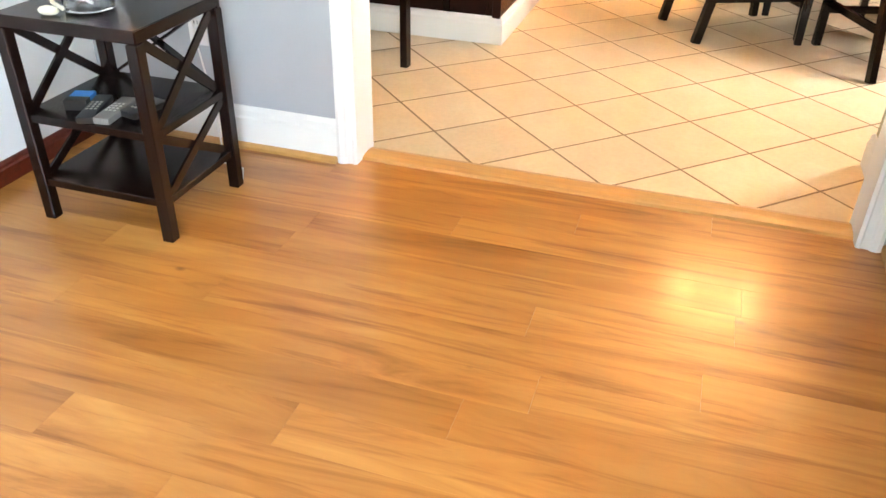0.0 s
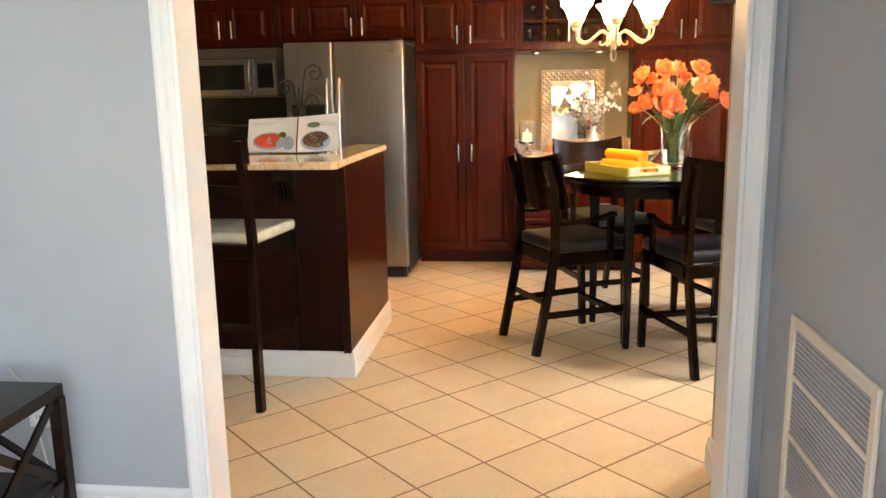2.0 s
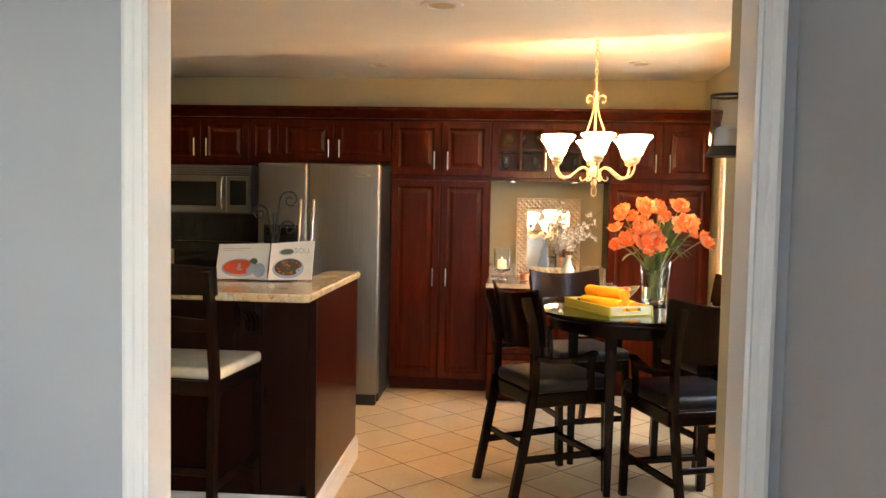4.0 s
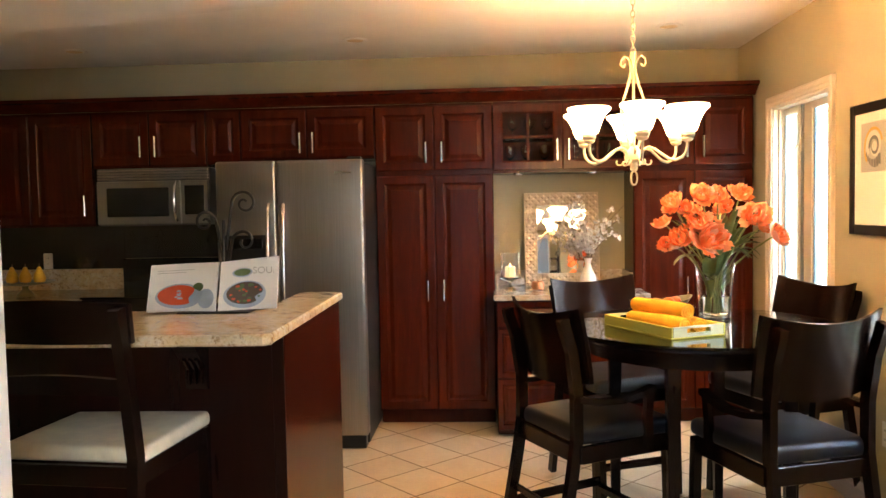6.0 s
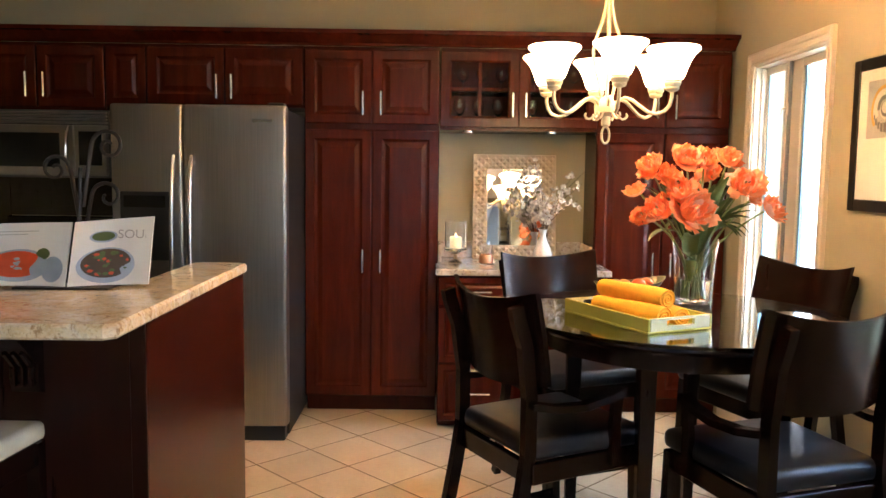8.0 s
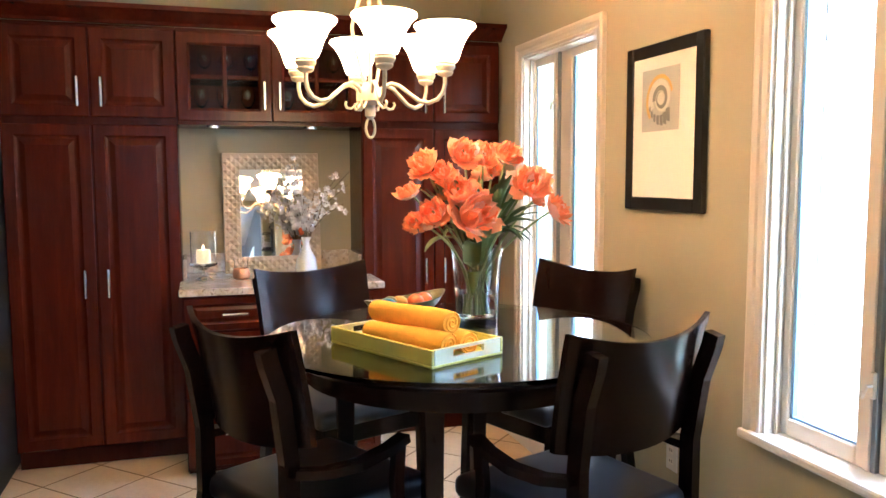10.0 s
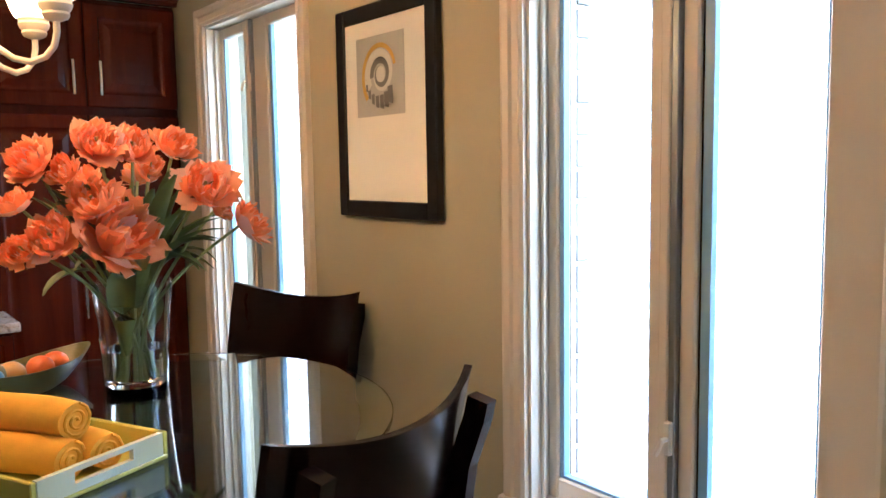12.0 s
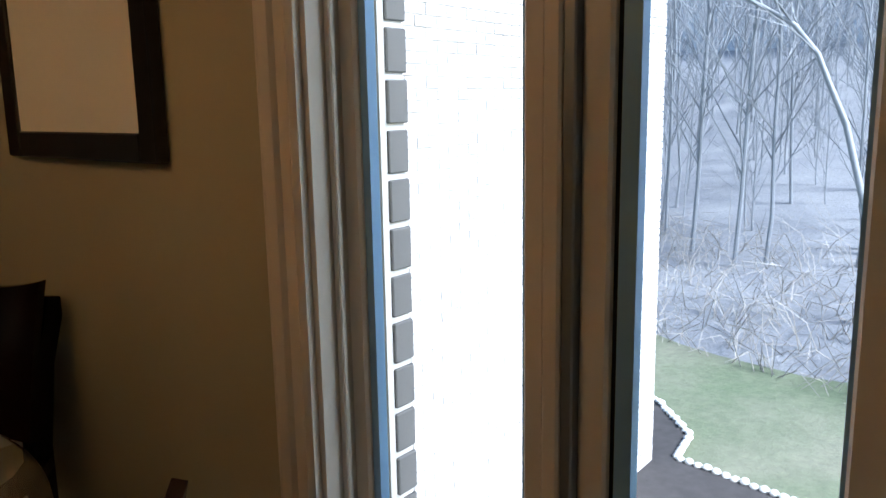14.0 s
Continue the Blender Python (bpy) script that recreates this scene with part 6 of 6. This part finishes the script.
gj = thing("glass_jar", (-1.06, 1.86, SH), 0, "clear glass jar with shells tied with raffia", "jar")
bm = BM()
lathe(bm, [(0.05, 0), (0.062, 0.006), (0.066, 0.04), (0.06, 0.09), (0.045, 0.11), (0.05, 0.13), (0.047, 0.13), (0.042, 0.11), (0.057, 0.088), (0.062, 0.04), (0.056, 0.01)], seg=24)
part("glass_body", bm, M["glass"], gj, "", True)
rnd = random.Random(8)
bm = BM()
for k in range(26):
    a, r = rnd.uniform(0, 6.28), rnd.uniform(0, 0.04)
    bmesh.ops.create_icosphere(bm, subdivisions=1, radius=rnd.uniform(0.008, 0.014), matrix=Matrix.Translation((r * math.cos(a), r * math.sin(a), 0.02 + rnd.uniform(0, 0.05))) @ Matrix.Diagonal((1, 0.7, 0.6, 1)))
part("shells", bm, M["ceramic"], gj, "pale small shells", True)
bm = BM()
sweep(bm, [(-0.04, -0.05, 0.01), (-0.05, -0.07, 0.03), (-0.055, -0.075, 0.08), (-0.04, -0.05, 0.12), (0.0, -0.048, 0.115)], 0.006, 6)
bmesh.ops.create_icosphere(bm, subdivisions=2, radius=0.02, matrix=Matrix.Translation((-0.06, -0.08, 0.012)) @ Matrix.Diagonal((1.5, 1, 0.6, 1)))
part("raffia_tie", bm, M["cream_leather"], gj, "cream raffia tie", True)

lm = thing("table_lamp", (-1.17, 2.02, SH), 0, "table lamp with round glass base and white fabric shade", "lamp")
bm = BM()
lathe(bm, [(0.05, 0), (0.055, 0.012), (0.04, 0.02), (0.02, 0.03)], seg=24)
part("foot", bm, M["iron"], lm, "", True)
bm = BM()
lathe(bm, [(0.02, 0.031), (0.055, 0.05), (0.078, 0.10), (0.07, 0.15), (0.035, 0.185), (0.015, 0.20)], seg=28)
part("glass_base", bm, M["glass"], lm, "clear round glass base", True)
bm = BM()
lathe(bm, [(0.008, 0.201), (0.008, 0.33)], seg=10)
part("neck", bm, M["chrome"], lm)
bm = BM()
lathe(bm, [(0.155, 0.27), (0.11, 0.50), (0.108, 0.50), (0.153, 0.27)], seg=36, cap0=False, cap1=False)
part("shade", bm, M["lamp_shade"], lm, "white fabric shade", True)

for dx, dy, rot, sx, sy, mk, nm, lab, cat in ((0.0, -0.09, 20, 0.024, 0.085, "black_plastic", "remote_control", "black remote control on the middle shelf", "remote"), (0.06, -0.08, 8, 0.024, 0.08, "ink_grey", "remote_control", "grey remote control on the middle shelf", "remote"), (0.12, -0.04, -12, 0.03, 0.06, "black_plastic", "remote_control", "small black remote control on the middle shelf", "remote")):
    r = thing(nm, (-1.08 + dx, 1.91 + dy, 0.327), rot, lab, cat, "remotes on the side table")
    bm = BM()
    box(bm, -sx, sx, -sy, sy, 0, 0.02, 0.006, 2)
    part("case", bm, M[mk], r, "", True)
    for j in range(4):
        for i in (-1, 0, 1):
            bm = BM()
            box(bm, i * 0.012 - 0.004, i * 0.012 + 0.004, -0.03 + j * 0.016, -0.022 + j * 0.016, 0.0203, 0.0225, 0.001)
            part("button", bm, M["ink_pale"], r)
b = thing("card_box", (-1.15, 1.85, 0.327), 18, "small bright blue card box on the middle shelf", "box")
bm = BM()
box(bm, -0.03, 0.03, -0.04, 0.04, 0, 0.028, 0.002)
part("carton", bm, M["blue_card"], b)
bm = BM()
box(bm, -0.031, 0.031, -0.041, -0.01, 0.0, 0.029)
part("band", bm, M["black_plastic"], b)
cd = thing("lamp_cord", (-0.09, -0.19, 0), 0, "clear lamp cord looping down behind the side table", "cord")
bm = BM()
sweep(bm, [(-1.0, 2.44, 0.585), (-0.99, 2.5, 0.5), (-1.02, 2.555, 0.40)], 0.003, 5)
sweep(bm, [(-1.02, 2.55, 0.40), (-0.95, 2.5, 0.2), (-0.88, 2.42, 0.03), (-0.82, 2.36, 0.006), (-0.76, 2.33, 0.006), (-0.80, 2.40, 0.006), (-0.90, 2.42, 0.006)], 0.003, 5)
part("wire", bm, M["paper"], cd, "", True)

# ---- return air grille on the living room wall ----
g = thing("air_grille", (0, 0, 0), 0, "cream painted return air grille low on the grey wall", "vent")
GXW, gy0, gy1, gz0, gz1 = LX, 1.65, 2.17, 0.20, 0.815
bm = BM()
fw = 0.03
for a, b, q, r in ((gy0, gy0 + fw, gz0, gz1), (gy1 - fw, gy1, gz0, gz1), (gy0 + fw, gy1 - fw, gz0, gz0 + fw), (gy0 + fw, gy1 - fw, gz1 - fw, gz1)):
    box(bm, GXW - 0.012, GXW - 0.001, a, b, q, r, 0.003)
part("frame", bm, M["frame_cream"], g)
bm = BM()
box(bm, GXW - 0.003, GXW - 0.001, gy0 + fw, gy1 - fw, gz0 + fw, gz1 - fw)
part("backing", bm, M["wall_grey"], g)
for k in range(1, 4):
    z = gz0 + (gz1 - gz0) * k / 4
    bm = BM()
    box(bm, GXW - 0.011, GXW - 0.0035, gy0 + fw, gy1 - fw, z - 0.008, z + 0.008, 0.002)
    part("crossbar", bm, M["frame_cream"], g)
n = 44
for k in range(n):
    z = gz0 + fw + (gz1 - gz0 - 2 * fw) * (k + 0.5) / n
    bm = BM()
    v = box(bm, GXW - 0.0055, GXW - 0.0032, gy0 + fw, gy1 - fw, z - 0.0042, z + 0.0042)
    part("slat", bm, M["wall_grey"], g)


# ---- outside: ground, brick wing, lawn, woods ----
GZ = -2.5
bm = BM()
nx, ny = 60, 60
gv = []
for i in range(nx + 1):
    row = []
    for j in range(ny + 1):
        x = -20 + 140 * (i / nx) ** 1.5 if i else -20
        y = -60 + 140 * j / ny
        h = GZ + max(0.0, (x - 22)) * 0.08 + 0.25 * noise.noise(Vector((x * 0.2, y * 0.2, 0))) * min(1.0, max(0.0, x - 10) / 6)
        row.append(bm.verts.new((x, y, h)))
    gv.append(row)
for i in range(nx):
    for j in range(ny):
        bm.faces.new((gv[i][j], gv[i + 1][j], gv[i + 1][j + 1], gv[i][j + 1]))
structure("ground", bm, M["grass"], "thin winter lawn below the house", True)

bm = BM()
box(bm, 2.20, 2.258, 2.0, W2[0] - 0.079, -3.2, 3.0)
box(bm, 2.20, 2.258, W2[1] + 0.079, W1[0] - 0.079, -3.2, 3.0)
box(bm, 2.20, 2.258, W1[1] + 0.079, 6.69, -3.2, 3.0)
for w_ in (W2, W1):
    box(bm, 2.20, 2.258, w_[0] - 0.079, w_[1] + 0.079, -3.2, w_[2] - 0.05)
    box(bm, 2.20, 2.258, w_[0] - 0.079, w_[1] + 0.079, w_[3] + 0.05, 3.0)
outer = structure("wall_outer_brick", bm, M["mortar"], "pale brick outer wall of the house")
bm = BM()
box(bm, 2.27, 8.88, 6.72, 9.5, -3.2, 4.0)
wing = structure("wall_brick_wing", bm, M["mortar"], "pale sunlit brick wing of the house")

# brick courses of the wing as one joined sheet of single bricks
bm = BM()
bw_, bh, jt = 0.203, 0.062, 0.011
def brick_box(x0, x1, y0, y1, z0, z1):
    vs = [bm.verts.new(c) for c in ((x0, y0, z0), (x1, y0, z0), (x1, y1, z0), (x0, y1, z0), (x0, y0, z1), (x1, y0, z1), (x1, y1, z1), (x0, y1, z1))]
    for f in ((0, 1, 5, 4), (1, 2, 6, 5), (3, 0, 4, 7), (4, 5, 6, 7), (0, 3, 2, 1)):
        bm.faces.new([vs[q] for q in f])
rnd = random.Random(3)
z, row = -3.0, 0
while z < 3.6:
    x = 2.28 - (row % 2) * (bw_ + jt) / 2
    while x < 8.88:
        d = rnd.uniform(0, 0.003)
        brick_box(max(2.28, x), min(8.888, x + bw_), 6.708 - d, 6.7205, z, z + bh)
        x += bw_ + jt
    z += bh + jt
    row += 1
b = part("brickwork", bm, M["brick"], wing, "pale bricks with recessed mortar")
b["kind"] = "stuff"

# white edged mulch bed by the wing
bm = BM()
bed = [(6.0, 6.7), (6.0, 3.6), (8.3, 3.8), (8.82, 5.38), (8.98, 6.09), (9.04, 6.50), (9.70, 6.59), (10.52, 7.33), (10.6, 8.3), (8.9, 8.6), (8.9, 6.7)]
top = [bm.verts.new((x, y, GZ + 0.05)) for x, y in bed]
bot = [bm.verts.new((x, y, GZ - 0.1)) for x, y in bed]
bm.faces.new(top)
for i in range(len(bed)):
    bm.faces.new((top[i], top[(i + 1) % len(bed)], bot[(i + 1) % len(bed)], bot[i]))
tagged(part("mulch_bed", bm, M["mulch"]), "dark mulch bed edged with white stones by the house", "garden bed", "", "structure")
rnd = random.Random(14)
stones = thing("bed_edging", (0, 0, 0), 0, "row of small white edging stones round the mulch bed", "edging")
shared = None
line = [(8.3, 3.8), (8.82, 5.38), (8.98, 6.09), (9.04, 6.50), (9.70, 6.59), (10.52, 7.33), (10.6, 8.3), (8.9, 8.6)]
for (xa, ya), (xb, yb) in zip(line, line[1:]):
    ln = math.hypot(xb - xa, yb - ya)
    k = int(ln / 0.095)
    for i in range(k):
        u = (i + 0.5) / k
        if shared is None:
            bm = BM()
            bmesh.ops.create_icosphere(bm, subdivisions=2, radius=0.05)
            for v in bm.verts:
                v.co *= 1 + 0.18 * noise.noise(v.co * 14)
                v.co.z *= 0.75
            shared = finish(bm, "stone", M["edging"], True)
        s = new("stone", shared)
        s.parent = stones
        s.matrix_basis = pose(xa + (xb - xa) * u, ya + (yb - ya) * u, GZ + 0.06 + rnd.uniform(-0.01, 0.02), 0, 0, rnd.uniform(0, 360))

# woodland floor and brush
bm = BM()
rnd = random.Random(31)
pts = [(11.5 + 0.25 * math.sin(y * 0.5) + 0.55 * max(0, y - 5), y) for y in range(-24, 60, 2)]
a = [bm.verts.new((x, y, GZ - 0.06)) for x, y in pts]
b2 = [bm.verts.new((x + 4, y, GZ + 0.55)) for x, y in pts]
c2 = [bm.verts.new((x + 62, y * 1.6, GZ + 9.0)) for x, y in pts]
for p, q in ((a, b2), (b2, c2)):
    for i in range(len(pts) - 1):
        bm.faces.new((p[i], q[i], q[i + 1], p[i + 1]))
structure("ground_woods", bm, M["litter"], "leaf-littered woodland floor behind the lawn", True)


def limb(bm, p, d, ln, r, depth, rnd):
    n = 4
    pts = [p]
    q = Vector(d)
    for i in range(n):
        q = (q + Vector((rnd.gauss(0, 0.10), rnd.gauss(0, 0.10), rnd.gauss(0, 0.05) + 0.03))).normalized()
        pts.append(pts[-1] + q * ln / n)
    sweep(bm, pts, r, 5 if depth > 1 else 3, r * 0.45)
    if depth > 0:
        for k in range(3 if depth > 1 else 4):
            u = rnd.uniform(0.3, 1.0)
            i = min(n - 1, int(u * n))
            at = pts[i].lerp(pts[i + 1], u * n - i)
            out = (q + Vector((rnd.gauss(0, 0.65), rnd.gauss(0, 0.65), rnd.gauss(0.25, 0.35)))).normalized()
            limb(bm, at, out, ln * rnd.uniform(0.4, 0.65), r * 0.45, depth - 1, rnd)


def make_tree(seed, h):
    rnd = random.Random(seed)
    t = thing("tree", (0, 0, 0), 0, "bare grey winter tree in the woods behind the lawn", "tree", "bare trees of the woods")
    bm = BM()
    lean = Vector((rnd.gauss(0, 0.04), rnd.gauss(0, 0.04), 1))
    pts = [Vector((0, 0, -0.6))]
    for i in range(7):
        pts.append(pts[-1] + (lean + Vector((rnd.gauss(0, 0.05), rnd.gauss(0, 0.05), 0))) * (h / 7))
    sweep(bm, pts, h * 0.0042, 8, h * 0.001)
    part("trunk", bm, M["bark"], t)
    bm = BM()
    for k in range(24):
        u = rnd.uniform(0.16, 0.98)
        i = min(6, int(u * 7))
        at = pts[i].lerp(pts[i + 1], u * 7 - i)
        a = rnd.uniform(0, 6.28)
        limb(bm, at, Vector((math.cos(a), math.sin(a), rnd.uniform(0.8, 2.2))).normalized(), h * rnd.uniform(0.16, 0.3) * (1.15 - 0.6 * u), h * 0.0014 * (1.25 - u), 2, rnd)
    part("crown", bm, M["bark"], t, "bare branching crown")
    return t


kinds = [make_tree(100 + i, (13, 9, 5.5, 11, 4.2, 7)[i]) for i in range(6)]
rnd = random.Random(77)
for i, t in enumerate(kinds):
    t.matrix_basis = pose(17 + i * 2.2, 8.5 + i * 2.3, GZ + 0.6 + i * 0.3, 0, 0, 40 * i)
for k in range(330):
    u = rnd.random()
    x = 16.5 + 38 * u
    ang = radians(rnd.uniform(8, 58))
    y = 3.7 + (x - 1.3) * math.tan(ang)
    if y > 62:
        continue
    copy_thing(kinds[k % 6], pose(x, y, GZ + 0.5 + (x - 16.6) * 0.145, 0, 0, rnd.uniform(0, 360)))

# old tree whose limb arches over the lawn's edge
t = thing("tree", (14.6, 5.5, GZ), 0, "leaning bare tree with a long arching limb", "tree", "bare trees of the woods")
bm = BM()
arch = [(0, 0, -0.1), (0.05, 0.15, 1.2), (0.08, 0.35, 2.2), (0.15, 0.7, 3.43), (0.15, 0.96, 4.0), (0.12, 1.16, 4.49), (0.04, 1.51, 4.94), (-0.08, 1.95, 5.23), (-0.24, 2.44, 5.5), (-0.3, 3.2, 5.95), (-0.2, 4.2, 6.6)]
sweep(bm, arch, 0.065, 10, 0.018)
part("trunk", bm, M["bark"], t, "", True)
bm = BM()
rnd = random.Random(5)
for k in range(9):
    at = Vector(arch[5 + k % 6])
    limb(bm, at, Vector((rnd.gauss(0, 0.5), rnd.uniform(0.2, 1), rnd.uniform(0.3, 1))).normalized(), rnd.uniform(0.9, 1.8), 0.018, 2, rnd)
part("crown", bm, M["bark"], t, "bare branching crown")
rnd = random.Random(78)

# far woods backdrop, its haze painted into the colour
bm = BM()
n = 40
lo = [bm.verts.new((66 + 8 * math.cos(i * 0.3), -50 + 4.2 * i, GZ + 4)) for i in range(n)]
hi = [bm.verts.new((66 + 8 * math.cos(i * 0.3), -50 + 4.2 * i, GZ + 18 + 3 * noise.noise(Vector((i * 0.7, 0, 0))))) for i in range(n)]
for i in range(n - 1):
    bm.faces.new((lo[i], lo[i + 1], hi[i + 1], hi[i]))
structure("backdrop", bm, M["far_woods"], "far woods backdrop with blue-grey haze painted into its colour")

# tangled dry brush at the wood's edge
bm = BM()
for k in range(2600):
    y = rnd.uniform(3, 26)
    q = rnd.random() ** 1.5 * 7
    base = Vector((11.6 + 0.25 * math.sin(y * 0.5) + 0.55 * max(0, y - 5) + q, y, GZ - 0.05 + min(0.6, q * 0.15)))
    ln = rnd.uniform(0.35, 1.3)
    d = Vector((rnd.gauss(0, 0.6), rnd.gauss(0, 0.6), 0.9)).normalized()
    mid = base + d * ln * 0.55
    end = mid + Vector((d.x + rnd.gauss(0, 0.4), d.y + rnd.gauss(0, 0.4), rnd.uniform(-0.5, 0.5))).normalized() * ln * 0.6
    sweep(bm, [base, mid, end], rnd.uniform(0.005, 0.012), 3, 0.003)
tagged(part("brush", bm, M["brush"]), "tangled dry brush along the edge of the woods", "brush", "", "stuff")

# ---- brick reveals by the windows ----
shared = {}
# These bricks carry the reveal's shade in their grey.
bm = BM()
box(bm, 0, 0.048, 0, 0.09, 0, 0.069, 0.002)
rb = finish(bm, "brick", M["brick_shaded"])
for w_ in (W2, W1):
    for side, yy in ((1, w_[1] + 0.076), (-1, w_[0] - 0.166)):
        z, k = w_[2] - 0.1, 0
        while z < w_[3] + 0.05:
            o = new("brick", rb)
            o.parent = outer
            o.matrix_basis = pose(2.215, yy - 0.003 * side + 0.0008 * math.sin(k * 2.3), z) 
            z += 0.08
            k += 1

# ---- kitchen floor tiles ----
TS, GAP = 0.314, 0.009
bm = BM()
h = TS / 2 - GAP / 2
for v in box(bm, -h, h, -h, h, -0.0115, -0.002, 0.0008):
    pass
tile_me = finish(bm, "tile", M["tile"])
o0 = Vector((0.487, 2.727, 0))
TILE_TURN = 44.2
u1, u2 = Vector((math.cos(radians(TILE_TURN)), math.sin(radians(TILE_TURN)), 0)) * TS, Vector((-math.sin(radians(TILE_TURN)), math.cos(radians(TILE_TURN)), 0)) * TS
rnd = random.Random(2)
for i in range(-17, 26):
    for j in range(-17, 26):
        p = o0 + u1 * (i + 0.5) + u2 * (j + 0.5)
        if LW + 0.05 < p.x < 2.1 and 2.30 < p.y < 6.75 and not (p.x < -1.4 and p.y > 6.3):
            t = new("tile", tile_me)
            t.parent = floor_kitchen
            t.matrix_basis = pose(p.x, p.y, rnd.uniform(-0.0002, 0.0002), rnd.uniform(-0.03, 0.03), rnd.uniform(-0.03, 0.03), TILE_TURN + 90 * rnd.randint(0, 3))

# ---- living room planks ----
PW, PL = 0.128, 1.22
bm = BM()
box(bm, -PL / 2 + 0.0003, PL / 2 - 0.0003, -PW / 2 + 0.0002, PW / 2 - 0.0002, -0.005, 0.0)
plank_me = finish(bm, "plank", M["floor_wood"])
rnd = random.Random(4)
y, row = 2.425 - PW / 2, 0
while y > FRONT + 0.1:
    x = LL - rnd.uniform(0, PL) + PL / 2
    while x - PL / 2 < LX:
        t = new("plank", plank_me)
        t.parent = floor_living
        t.matrix_basis = pose(x, y, rnd.uniform(0, 0.0002), 0, 0, 180 * rnd.randint(0, 1))
        x += PL
    y -= PW
    row += 1
